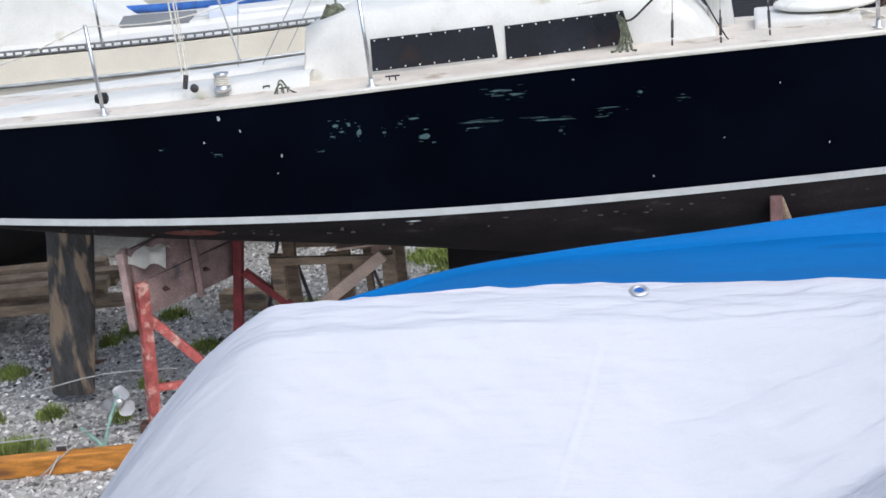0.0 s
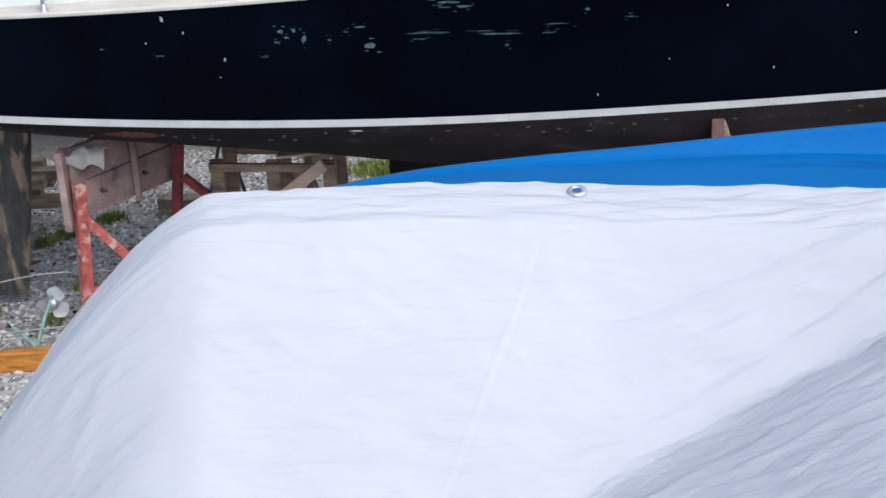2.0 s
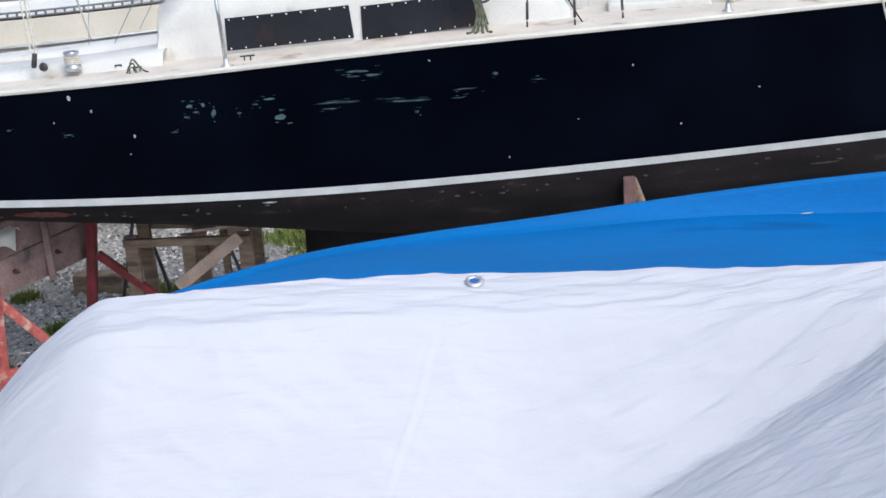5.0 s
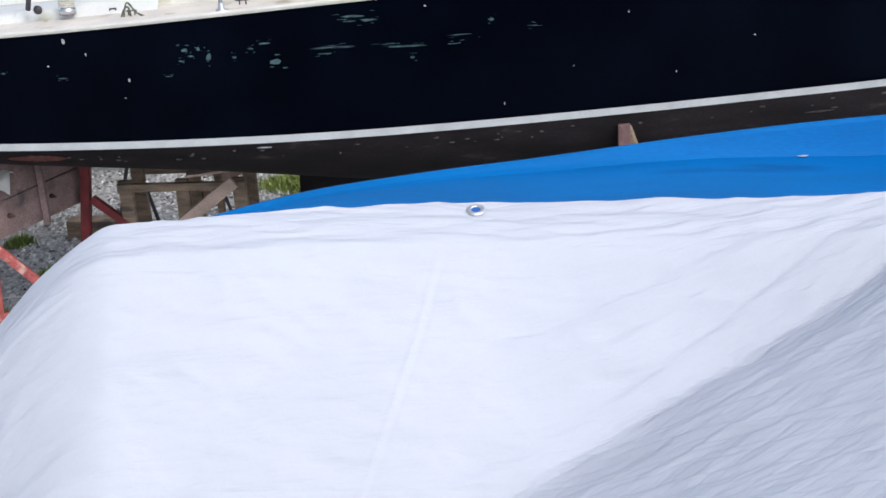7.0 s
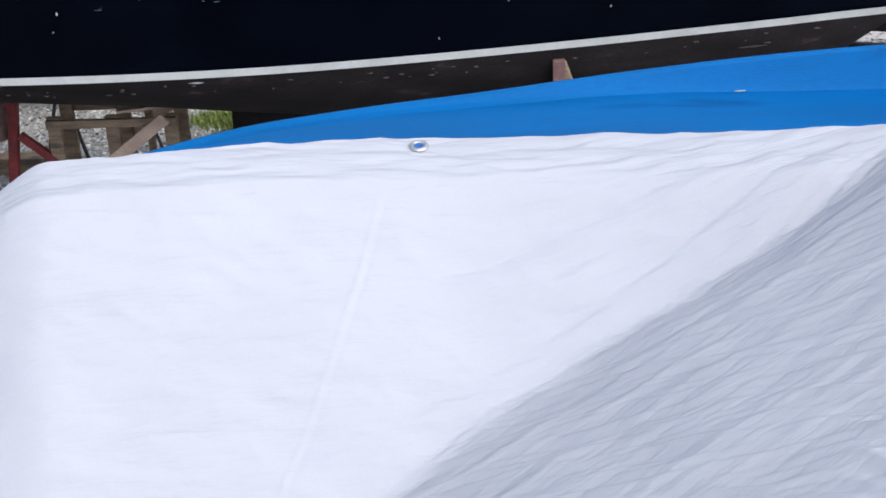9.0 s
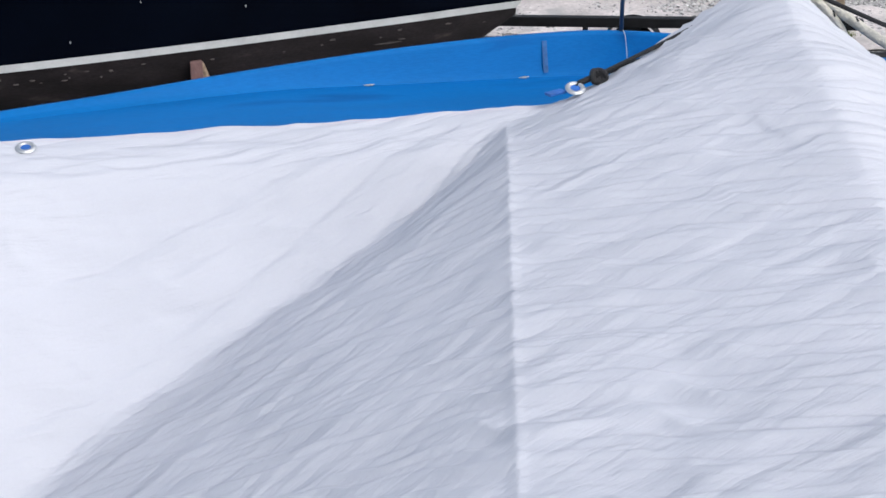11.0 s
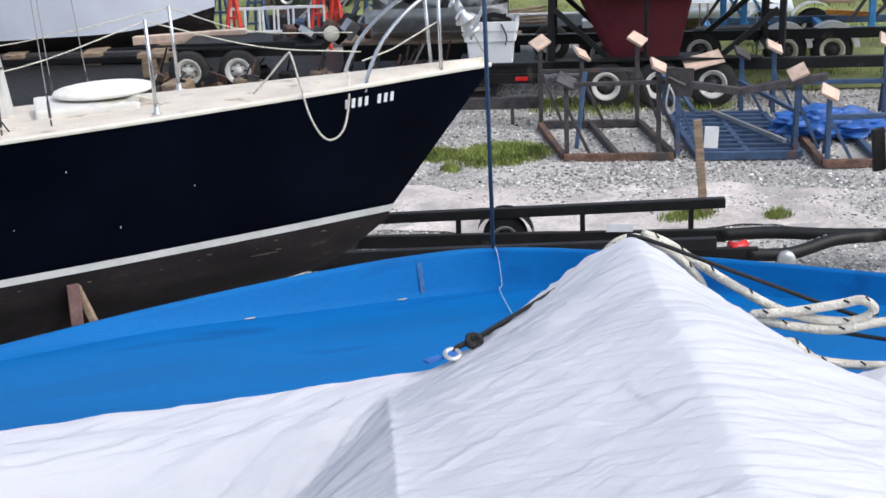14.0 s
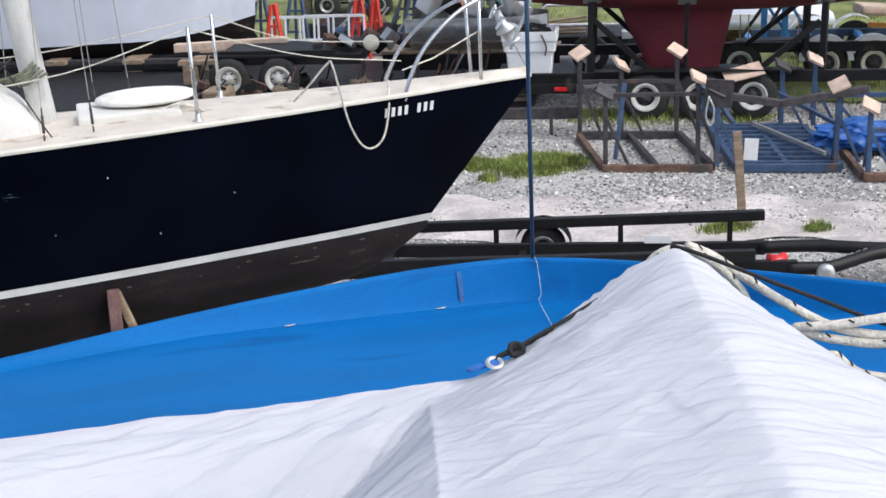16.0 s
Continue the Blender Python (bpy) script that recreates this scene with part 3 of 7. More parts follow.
for u0, u1, rake in ((-4.80, -3.985, 0.0), (-3.91, -3.12, 0.05)):
    bm = bmesh.new()
    pts = []
    for u, z in ((u0, 2.755 + 0.02 * (u0 + 4.8)), (u1 + 0.02, 2.795 + 0.03 * (u1 + 3.98)), (u1 - rake * 0.7, 3.005 + 0.03 * (u1 + 3.98)), (u0, 2.965 + 0.03 * (u0 + 4.8))):
        pts.append((u, z))
    f, k = [], []
    for u, z in pts:
        v = 0.685 - (z - 2.7) * 0.12 - max(0, u + 4.0) * 0.065
        f.append(bm.verts.new(nv(u, v + 0.006, z)))
        k.append(bm.verts.new(nv(u, v - 0.03, z)))
    bm.faces.new(f)
    for i in range(4):
        bm.faces.new((f[i], f[(i + 1) % 4], k[(i + 1) % 4], k[i]))
    win = navy_part("window", bm, SMOKED, "dark smoked acrylic window fixed with white screws", CABIN)
    for i in range(9):
        for top in (0, 1):
            t = (i + 0.3) / 8.6
            a, b = (pts[3], pts[2]) if top else (pts[0], pts[1])
            u, z = a[0] + (b[0] - a[0]) * t, a[1] + (b[1] - a[1]) * t + (-0.012 if top else 0.012)
            v = 0.685 - (z - 2.7) * 0.12 - max(0, u + 4.0) * 0.065
            bm = bmesh.new()
            lathe(bm, [(0.006, 0), (0.005, 0.004), (0.0, 0.005)], Matrix.Translation(nv(u, v + 0.006, z)) @ SIDE.to_track_quat("Z", "Y").to_matrix().to_4x4(), 8)
            navy_part("screw", bm, SCREW, parent=win)
# cockpit coaming and side deck moulding
for sgn in (1, -1):
    bm = bmesh.new()
    rows = []
    for i in range(25):
        u = -8.3 + 3.1 * i / 24
        h = ease(u, [-8.3, -7.5, -6.5, -5.7, -5.2], [0.02, 0.045, 0.07, 0.09, 0.11])
        b = min(0.72, rail_b(u) - 0.28)
        z0 = deck_z(u, b) - 0.02
        rows.append([nv(u, sgn * (b + d), z0 + q) for d, q in ((0.10, 0), (0.06, h * 0.8), (0.02, h), (-0.44, h * 1.05), (-0.48, h * 0.8), (-0.50, -0.05))])
    grid(bm, rows)
    navy_part("coaming", bm, WHITE, "white moulded cockpit coaming", smooth=True)
bm = bmesh.new()
lathe(bm, [(0.03, -0.03), (0.038, 0.0), (0.038, 0.04), (0.022, 0.05)], Matrix.Translation(nv(-6.615, 0.93, 2.70)) @ HEAD.to_track_quat("Z", "Y").to_matrix().to_4x4())
navy_part("winch_handle_socket", bm, BLACK, smooth=True)
# winch
bm = bmesh.new()
lathe(bm, [(0.055, 0), (0.055, 0.03), (0.038, 0.045), (0.034, 0.09), (0.05, 0.115), (0.05, 0.125), (0.02, 0.13)], Matrix.Translation(nv(-5.79, 0.83, 2.695)))
WINCH = navy_part("winch", bm, CHROME, "chrome sheet winch with rope turns", smooth=True)
bm = bmesh.new()
P = [(0.047 * math.cos(a), 0.047 * math.sin(a), 0.045 + 0.0022 * a) for a in np.linspace(0, 24, 120)]
tube(bm, [nv(-5.79 + x, 0.83 + y, 2.695 + z) for x, y, z in P], 0.006, 6)
navy_part("rope_turns", bm, ROPE, parent=WINCH, smooth=True)
# block with its tackle
bm = bmesh.new()
box(bm, (0.034, 0.026, 0.10), Matrix.Translation(nv(-6.03, 0.86, 2.775)) @ pose(0, 0, 0, 0, 12, 0), 0.012)
lathe(bm, [(0.024, -0.016), (0.03, 0), (0.024, 0.016)], Matrix.Translation(nv(-5.975, 0.86, 2.73)) @ SIDE.to_track_quat("Z", "Y").to_matrix().to_4x4())
BLOCK = navy_part("block", bm, DARKSTEEL, "steel tackle block", smooth=True)
for du, r in ((-0.014, 0.006), (0.014, 0.006), (0.03, 0.004)):
    bm = bmesh.new()
    tube(bm, [nv(-6.03 + du, 0.86, 2.82), nv(-6.10 + du * 1.2, 0.74, 3.40), nv(-6.35, 0.1, 6.5)], r, 6)
    navy_part("tackle_line", bm, ROPE, parent=BLOCK)
for a, b, r in (((-5.72, 0.60, 2.87), (-6.0, 0.3, 3.6), 0.008), ((-5.78, 0.5, 2.82), (-5.75, 0.3, 3.5), 0.003), ((-5.62, 0.45, 2.82), (-5.1, 0.3, 3.7), 0.004), ((-5.45, 0.4, 2.9), (-4.9, 0.3, 3.8), 0.003)):
    bm = bmesh.new()
    tube(bm, [nv(*a), nv(*b), nv(b[0] + (b[0] - a[0]) * 3, b[1], b[2] + 2.2)], r, 6)
    navy_part("backstay_line", bm, WIRE)
# cleats on the side deck
for u, v, w in ((-5.33, 0.95, 0.09), (-4.60, 0.98, 0.12), (-5.5, 0.8, 0.06)):
    z = deck_z(u, v)
    bm = bmesh.new()
    beam(bm, nv(u - w * 0.4, v, z + 0.028), nv(u + w * 0.4, v, z + 0.032), 0.012, 0.010, 0.004)
    for d in (-0.02, 0.02):
        beam(bm, nv(u + d, v, z), nv(u + d, v, z + 0.028), 0.009, 0.009)
    navy_part("cleat", bm, DARKSTEEL)
bm = bmesh.new()
tube(bm, bend([nv(-5.40, 0.97, 2.66), nv(-5.37, 0.98, 2.72), nv(-5.34, 0.98, 2.74), nv(-5.33, 0.98, 2.68), nv(-5.37, 0.98, 2.65), nv(-5.36, 0.99, 2.73), nv(-5.34, 0.97, 2.765), nv(-5.28, 0.99, 2.70), nv(-5.16, 1.02, 2.655)]), 0.006, 6)
navy_part("cleated_line", bm, GREENROPE, smooth=True)
# coil of rope on the cabin's aft corner
bm = bmesh.new()
for i in range(7):
    r = 0.10 - 0.009 * i
    tube(bm, [nv(-5.08 + r * math.cos(a), 0.42 + 0.6 * r * math.sin(a), 3.10 + 0.014 * i + 0.006 * math.sin(3 * a + i)) for a in np.linspace(0, 6.28, 25)], 0.010, 6)
navy_part("coiled_line", bm, GREENROPE, "coil of weathered green rope", smooth=True)
bm = bmesh.new()
tube(bm, bend([nv(-5.0, 0.45, 3.08), nv(-4.6, 0.45, 3.13), nv(-4.2, 0.5, 3.17), nv(-3.6, 0.45, 3.16)]), 0.010, 6)
navy_part("halyard_tail", bm, GREENROPE, smooth=True)
# mast
bm = bmesh.new()
ring = [(0.085 * math.cos(a), 0.06 * math.sin(a)) for a in np.linspace(0, 2 * math.pi, 20)[:-1]]
grid(bm, [[nv(-2.54 + x - 0.127 * (z - 2.76), y, z) for x, y in ring] for z in (2.72, 4, 6, 9)], close=True)
MAST = navy_part("mast", bm, MASTPAINT, "grey painted alloy mast", smooth=True)
bm = bmesh.new()
box(bm, (0.24, 0.18, 0.05), Matrix.Translation(nv(-2.53, 0, 2.76)), 0.015)
navy_part("mast_step", bm, DARKSTEEL, parent=MAST)
for j in range(5):
    bm = bmesh.new()
    tube(bm, bend([nv(-2.50 - 0.02 * j, 0.08, 3.16 + 0.02 * j), nv(-2.66, 0.14, 3.10 + 0.02 * j), nv(-2.85, 0.16 + 0.02 * j, 3.16), nv(-3.05, 0.16, 3.22 + 0.015 * j)]), 0.009, 6)
    navy_part("halyard", bm, GREENROPE, parent=MAST, smooth=True)
bm = bmesh.new()
for j in range(4):
    lathe(bm, [(0.028, -0.02), (0.034, 0), (0.028, 0.02)], Matrix.Translation(nv(-2.30 + 0.05 * j, 0.10 + 0.03 * (j % 2), 2.82 + 0.02 * (j % 2))) @ pose(0, 0, 0, 70, 20 * j, 0))
navy_part("halyard_block", bm, ALLOY, parent=MAST, smooth=True)
# shrouds with turnbuckles
for u, v, tu in ((-2.85, 0.74, -2.6), (-2.25, 0.66, -2.5), (-2.55, 0.78, -2.5), (-2.80, -0.7, -2.6), (-2.2, -0.62, -2.5), (-1.95, -0.55, -2.45)):
    z = deck_z(u, v)
    bm = bmesh.new()
    a, b = nv(u, v, z), nv(tu, 0.05 * (1 if v > 0 else -1), 8.8)
    tube(bm, [a, b], 0.0035, 6)
    SH = navy_part("shroud", bm, WIRE)
    bm = bmesh.new()
    tube(bm, [a + (b - a) * t for t in (0, 0.006)], 0.006, 8)
    tube(bm, [a + (b - a) * t for t in (0.008, 0.026)], 0.009, 8)
    tube(bm, [a + (b - a) * t for t in (0.026, 0.034)], 0.005, 8)
    navy_part("turnbuckle", bm, DARKSTEEL, parent=SH, smooth=True)
# loose lines on the side deck
bm = bmesh.new()
tube(bm, bend([nv(-3.18, 0.72, 3.02), nv(-3.10, 0.74, 2.98), nv(-2.95, 0.60, 3.10), nv(-2.7, 0.4, 3.3)]), 0.007, 6)
navy_part("dark_line", bm, CORD, smooth=True)
for j in range(4):
    bm = bmesh.new()
    tube(bm, bend([nv(-3.18 + 0.012 * j, 0.735 + 0.006 * j, 3.02 - 0.01 * j), nv(-3.16 + 0.015 * j, 0.74, 2.90), nv(-3.19 + 0.03 * j, 0.77, 2.80), nv(-3.22 + 0.05 * j, 0.84, deck_z(-3.2, 0.84) + 0.01)]), 0.009, 6)
    navy_part("hanging_rope_end", bm, GREENROPE, smooth=True)
bm = bmesh.new()
tube(bm, bend([nv(-3.1, 0.86, 2.735), nv(-2.95, 0.84, 2.735), nv(-2.82, 0.80, 2.745), nv(-2.76, 0.84, 2.75), nv(-2.9, 0.90, 2.735), nv(-2.98, 0.84, 2.755), nv(-2.8, 0.76, 2.755), nv(-2.66, 0.80, 2.75)]), 0.007, 6)
navy_part("loose_line", bm, GREENROPE, smooth=True)
bm = bmesh.new()
tube(bm, bend([nv(-2.75, 0.42, 3.25), nv(-2.62, 0.55, 3.0), nv(-2.5, 0.70, 2.80), nv(-2.42, 0.80, 2.745)]), 0.005, 6)
navy_part("sheet_line", bm, CORD, smooth=True)
# fore hatch with a fender cushion
bm = bmesh.new()
box(bm, (0.66, 0.48, 0.14), Matrix.Translation(nv(-2.01, 0.17, 2.83)) @ pose(0, 0, 0, 0, 0, -9.1), 0.02)
HATCH = navy_part("fore_hatch", bm, WHITE, "white fore hatch housing")
b = bmesh.new()
bmesh.ops.create_uvsphere(b, u_segments=28, v_segments=14, radius=1)
for v in b.verts:
    v.co.z = math.copysign(abs(v.co.z) ** 0.75, v.co.z)
bm = bmesh.new()
join(bm, b, Matrix.Translation(nv(-1.89, 0.12, 2.945)) @ pose(0, 0, 0, 0, -1, -9.1) @ Matrix.Diagonal((0.33, 0.22, 0.045, 1)))
navy_part("cushion", bm, FABRIC, "white padded cushion tied on the hatch", smooth=True)
bm = bmesh.new()
tube(bm, bend([nv(-1.78, 0.33, 2.87), nv(-1.70, 0.36, 2.90), nv(-1.58, 0.36, 2.86), nv(-1.50, 0.40, 2.80), nv(-1.56, 0.46, 2.77)]), 0.008, 6)
navy_part("tie_line", bm, ROPE, smooth=True)


def stanchion(u, v, lean=-0.02, h=0.60):
    z = deck_z(u, v)
    bm = bmesh.new()
    tube(bm, [nv(u, v, z), nv(u + lean, v * 1.01, z + h)], 0.0125, 10)
    st = navy_part("stanchion", bm, CHROME, "bare stainless stanchion", smooth=True)
    bm = bmesh.new()
    lathe(bm, [(0.035, 0), (0.035, 0.006), (0.018, 0.012), (0.018, 0.05)], Matrix.Translation(nv(u, v, z)))
    navy_part("base", bm, ALLOY, parent=st, smooth=True)
    return nv(u + lean, v * 1.01, z + h - 0.01)


s1, s2, s3 = stanchion(-6.55, rail_b(-6.55) - 0.06), stanchion(-4.71, rail_b(-4.71) - 0.06), stanchion(-1.60, rail_b(-1.6) - 0.09)
s4 = stanchion(-1.33, -rail_b(-1.33) + 0.12)
for pts in ([s1, nv(-7.3, 0.95, 2.95), nv(-8.3, 0.85, 2.75)], [s1, s1 + HEAD * 0.6 + Vector((0, 0, 0.01)), nv(-5.3, 0.6, 3.35)], [s3, nv(-2.4, 0.78, 3.2), nv(-3.4, 0.95, 3.12)], [s3, nv(-0.9, 0.58, 3.15), nv(-0.2, 0.36, 3.02)], [s4, nv(-0.8, -0.5, 3.18), nv(-0.1, -0.32, 3.1)], [s4, nv(-2.4, -0.8, 3.25), nv(-3.4, -0.9, 3.2)]):
    bm = bmesh.new()
    tube(bm, bend(pts, 5), 0.0045, 6)
    navy_part("lifeline", bm, ROPE)
# pulpit
bm = bmesh.new()
arc = [(-0.18, 0.34, 2.74), (-0.15, 0.335, 2.86), (-0.04, 0.31, 3.06), (0.15, 0.26, 3.24), (0.36, 0.20, 3.35), (0.62, 0.13, 3.41), (0.80, 0.06, 3.45), (0.84, 0, 3.45)]
full = arc + [(u, -v, z) for u, v, z in arc[-2::-1]]
tube(bm, bend([nv(*p) for p in full], 7), 0.014, 10)
PULPIT = navy_part("pulpit", bm, CHROME, "polished stainless bow pulpit", smooth=True)
for v in (0.16, -0.16):
    bm = bmesh.new()
    tube(bm, [nv(0.42, v * 0.8, 2.77), nv(0.40, v * 1.15, 3.36)], 0.013, 10)
    navy_part("leg", bm, CHROME, parent=PULPIT, smooth=True)
bm = bmesh.new()
tube(bm, bend([nv(0.83, 0.03, 3.44), nv(0.82, 0.05, 3.33), nv(0.74, 0.05, 3.15), nv(0.66, 0.05, 2.98)]), 0.013, 10)
navy_part("front_bar", bm, CHROME, parent=PULPIT, smooth=True)
bm = bmesh.new()
tube(bm, [nv(-0.18, 0.30, 2.95), nv(0.05, 0.24, 3.0), nv(0.4, 0.14, 3.14)], 0.006, 8)
navy_part("safety_line", bm, ROPE, parent=PULPIT)
# furled green headsail on its stay
axis = nv(0.81, 0, 2.80), nv(-2.26, 0, 8.8)
bm = bmesh.new()
tube(bm, [axis[0], axis[1]], 0.005, 6)
FURL = navy_part("forestay", bm, WIRE)
bm = bmesh.new()
rows = []
for i in range(91):
    t = 0.090 + 0.88 * i / 90
    c = axis[0] + (axis[1] - axis[0]) * t
    r = 0.086 * (0.55, 0.8, 0.93)[i] if i < 3 else 0.086 * (1 - 0.5 * i / 90)
    rows.append([c + HEAD * (r * math.cos(a) * (1 + 0.10 * math.sin(a + i * 0.9))) + SIDE * (r * math.sin(a)) for a in np.linspace(0, 2 * math.pi, 15)[:-1]])
grid(bm, rows, close=True)
navy_part("furled_sail", bm, GREENSAIL, "rolled headsail with dark green cover", FURL, smooth=True)
bm = bmesh.new()
q = (axis[1] - axis[0]).to_track_quat("Z", "Y").to_matrix().to_4x4()
lathe(bm, [(0.02, -0.05), (0.075, -0.045), (0.075, -0.03), (0.045, -0.02), (0.045, 0.04), (0.075, 0.05), (0.075, 0.06), (0.03, 0.10), (0.03, 0.2)], Matrix.Translation(axis[0] + (axis[1] - axis[0]) * 0.045) @ q)
navy_part("furling_drum", bm, ALLOY, parent=FURL, smooth=True)
for k in range(5):
    bm = bmesh.new()
    box(bm, (0.05, 0.02, 0.10), Matrix.Translation(axis[0] + (axis[1] - axis[0]) * (0.05 + 0.012 * k) + HEAD * (0.05 * math.cos(2.2 * k)) + SIDE * (0.05 * math.sin(2.2 * k))) @ pose(0, 0, 0, 20 * k, 30, 50 * k), 0.006)
    navy_part("shackle_plate", bm, CHROME, parent=FURL)
# mooring line looped over the side
bm = bmesh.new()
tube(bm, bend([nv(-0.98, 0.30, 2.78), nv(-0.86, 0.45, 2.92), nv(-0.73, 0.52, 3.07), nv(-0.70, 0.54, 3.06), nv(-0.65, 0.53, 2.85), nv(-0.60, 0.52, 2.65), nv(-0.52, 0.47, 2.50), nv(-0.44, 0.44, 2.46), nv(-0.36, 0.43, 2.52), nv(-0.31, 0.40, 2.68), nv(-0.295, 0.37, 2.82), nv(-0.29, 0.35, 2.90)]), 0.0075, 8)
navy_part("mooring_line", bm, ROPE, "white mooring line looped over the topsides", smooth=True)
for pts in ([(-0.9, 0.2, 2.80), (-0.7, 0.25, 2.81), (-0.5, 0.22, 2.81), (-0.35, 0.3, 2.80)], [(-0.75, 0.15, 2.81), (-0.55, 0.2, 2.82), (-0.4, 0.1, 2.81), (-0.2, 0.12, 2.81)], [(-0.6, 0.3, 2.79), (-0.45, 0.25, 2.81), (-0.55, 0.12, 2.82)]):
    bm = bmesh.new()
    tube(bm, bend([nv(*p) for p in pts]), 0.007, 6)
    navy_part("deck_line", bm, CORD, smooth=True)
for u, v in ((-0.62, 0.22), (0.2, 0.05), (-0.15, -0.1)):
    bm = bmesh.new()
    beam(bm, nv(u - 0.09, v, 2.83), nv(u + 0.09, v, 2.83), 0.02, 0.02, 0.007)
    beam(bm, nv(u - 0.03, v, 2.77), nv(u - 0.03, v, 2.83), 0.02, 0.02)
    beam(bm, nv(u + 0.03, v, 2.77), nv(u + 0.03, v, 2.83), 0.02, 0.02)
    navy_part("cleat", bm, ALLOY)
# keel and rudder
bm = bmesh.new()
rows = []
for z, u0, u1, t in ((1.56, -4.55, -2.3, 0.09), (1.0, -4.57, -2.55, 0.08), (0.5, -4.6, -2.9, 0.075), (0.14, -4.62, -3.15, 0.08)):
    rows.append([nv(u0 + (u1 - u0) * s, w * t * math.sin(math.pi * min(1, 0.04 + s) ** 0.6), z) for s, w in [(i / 12, 1) for i in range(13)] + [(i / 12, -1) for i in range(12, -1, -1)]])
grid(bm, rows, close=True)
bm.faces.new([bm.verts.new(p) for p in rows[-1]])
navy_part("keel", bm, ANTIFOUL, "dark fin keel", smooth=True)
bm = bmesh.new()
rows = []
for z, u0, u1 in ((1.70, -7.66, -7.28), (1.48, -7.68, -7.30), (0.8, -7.77, -7.40), (0.13, -7.88, -7.52), (0.10, -7.87, -7.54)):
    rows.append([nv(u0 + (u1 - u0) * s, w * 0.045 * math.sin(math.pi * min(1, 0.06 + 0.9 * s)) ** 0.7, z) for s, w in [(i / 8, 1) for i in range(9)] + [(i / 8, -1) for i in range(8, -1, -1)]])
grid(bm, rows, close=True)
bm.faces.new([bm.verts.new(p) for p in rows[-1]])
navy_part("rudder", bm, RUDDER, "worn dark rudder with rusty streaks", smooth=True)

# ---- what the navy boat stands on ----
bm = bmesh.new()
for k in range(3):
    box(bm, (0.9, 0.5, 0.05), Matrix.Translation(nv(-3.9, 0, 0.03 + 0.05 * k)) @ pose(0, 0, 0, 0, 0, -9 + 3 * k), 0.006)
tagged(part("keel_block", bm, WOOD), "stacked timber blocks under the keel", "block")


def crutch(u, v, top, w=0.11):
    """A leaning red prop under the turn of the bilge."""
    g = thing("prop", nv(u, v + 0.15, 0), "red-stained timber prop wedged against the hull", "boat stand", "props under the navy boat")
    gi = g.matrix_basis.inverted()

    def pp(name, bm, m):
        bm.transform(gi)
        return part(name, bm, m, g)
    bm = bmesh.new()
    beam(bm, nv(u, v + 0.12, 0.0), nv(u, v + 0.02, top), 0.08, w, 0.01)
    pp("plank", bm, PROPWOOD)
    bm = bmesh.new()
    beam(bm, nv(u + 0.13, v + 0.06, top - 0.34), nv(u + 0.02, v + 0.03, top - 0.02), 0.05, 0.05, 0.012)
    pp("wedge", bm, WOOD)
    bm = bmesh.new()
    box(bm, (0.4, 0.4, 0.05), Matrix.Translation(nv(u, v + 0.12, 0.03)) @ pose(0, 0, 0, 0, 0, -9), 0.008)
    pp("foot", bm, WOOD)


crutch(-2.24, 0.62, 1.765, 0.14)

AFT = thing("aft_cradle", nv(-6.6, 0.2, 0), "faded red steel cradle with pinkish weathered planks", "boat stand", "props under the navy boat")
ai = AFT.matrix_basis.inverted()


def aft_part(name, bm, m, label=""):
    bm.transform(ai)
    return part(name, bm, m, AFT, label)


bm = bmesh.new()
beam(bm, nv(-6.78, 0.62, 0.0), nv(-6.62, 0.78, 1.33), 0.085, 0.07, 0.008)
aft_part("post", bm, REDSTEEL)
bm = bmesh.new()
beam(bm, nv(-6.68, 0.70, 1.07), nv(-6.22, 0.50, 0.42), 0.05, 0.065, 0.008)
aft_part("brace", bm, REDSTEEL)
bm = bmesh.new()
beam(bm, nv(-6.74, 0.66, 0.44), nv(-6.1, 0.52, 0.46), 0.05, 0.05, 0.008)
aft_part("crossbar", bm, REDSTEEL)
bm = bmesh.new()
beam(bm, nv(-6.92, 0.55, 0.06), nv(-6.0, 0.5, 0.06), 0.09, 0.10, 0.01)
aft_part("foot_beam", bm, RUST)
PA, PB = nv(-6.71, 0.72, 0), nv(-6.22, -0.34, 0)
PD = (PB - PA).normalized()
for k, (z0, z1, cut) in enumerate(((1.285, 1.545, 0.0), (1.01, 1.275, 0.10))):
    bm = bmesh.new()
    box(bm, ((PB - PA).length - cut, 0.05, z1 - z0), Matrix.Translation((PA + PB) / 2 - PD * cut / 2 + Vector((0, 0, (z0 + z1) / 2))) @ pose(0, 0, 0, 0, k - 0.5, math.degrees(math.atan2(PD.y, PD.x))), 0.006)
    aft_part("plank", bm, PINKWOOD)
OUT = Vector((PD.y, -PD.x, 0))
if OUT.dot(SIDE) < 0:
    OUT = -OUT
bm = bmesh.new()
beam(bm, PA - PD * 0.05 + Vector((0, 0, 0.965)), PA - PD * 0.05 + Vector((0, 0, 1.55)), 0.15, 0.05, 0.006)
aft_part("end_board", bm, PINKWOOD)
for t, m in ((0.50, PINKWOOD), (0.86, DARKRED)):
    bm = bmesh.new()
    p = PA + (PB - PA) * t + OUT * 0.05
    beam(bm, p + Vector((0, 0, 0.98)), p + Vector((0, 0, 1.54)), 0.05, 0.045, 0.004)
    aft_part("cleat_bar", bm, m)
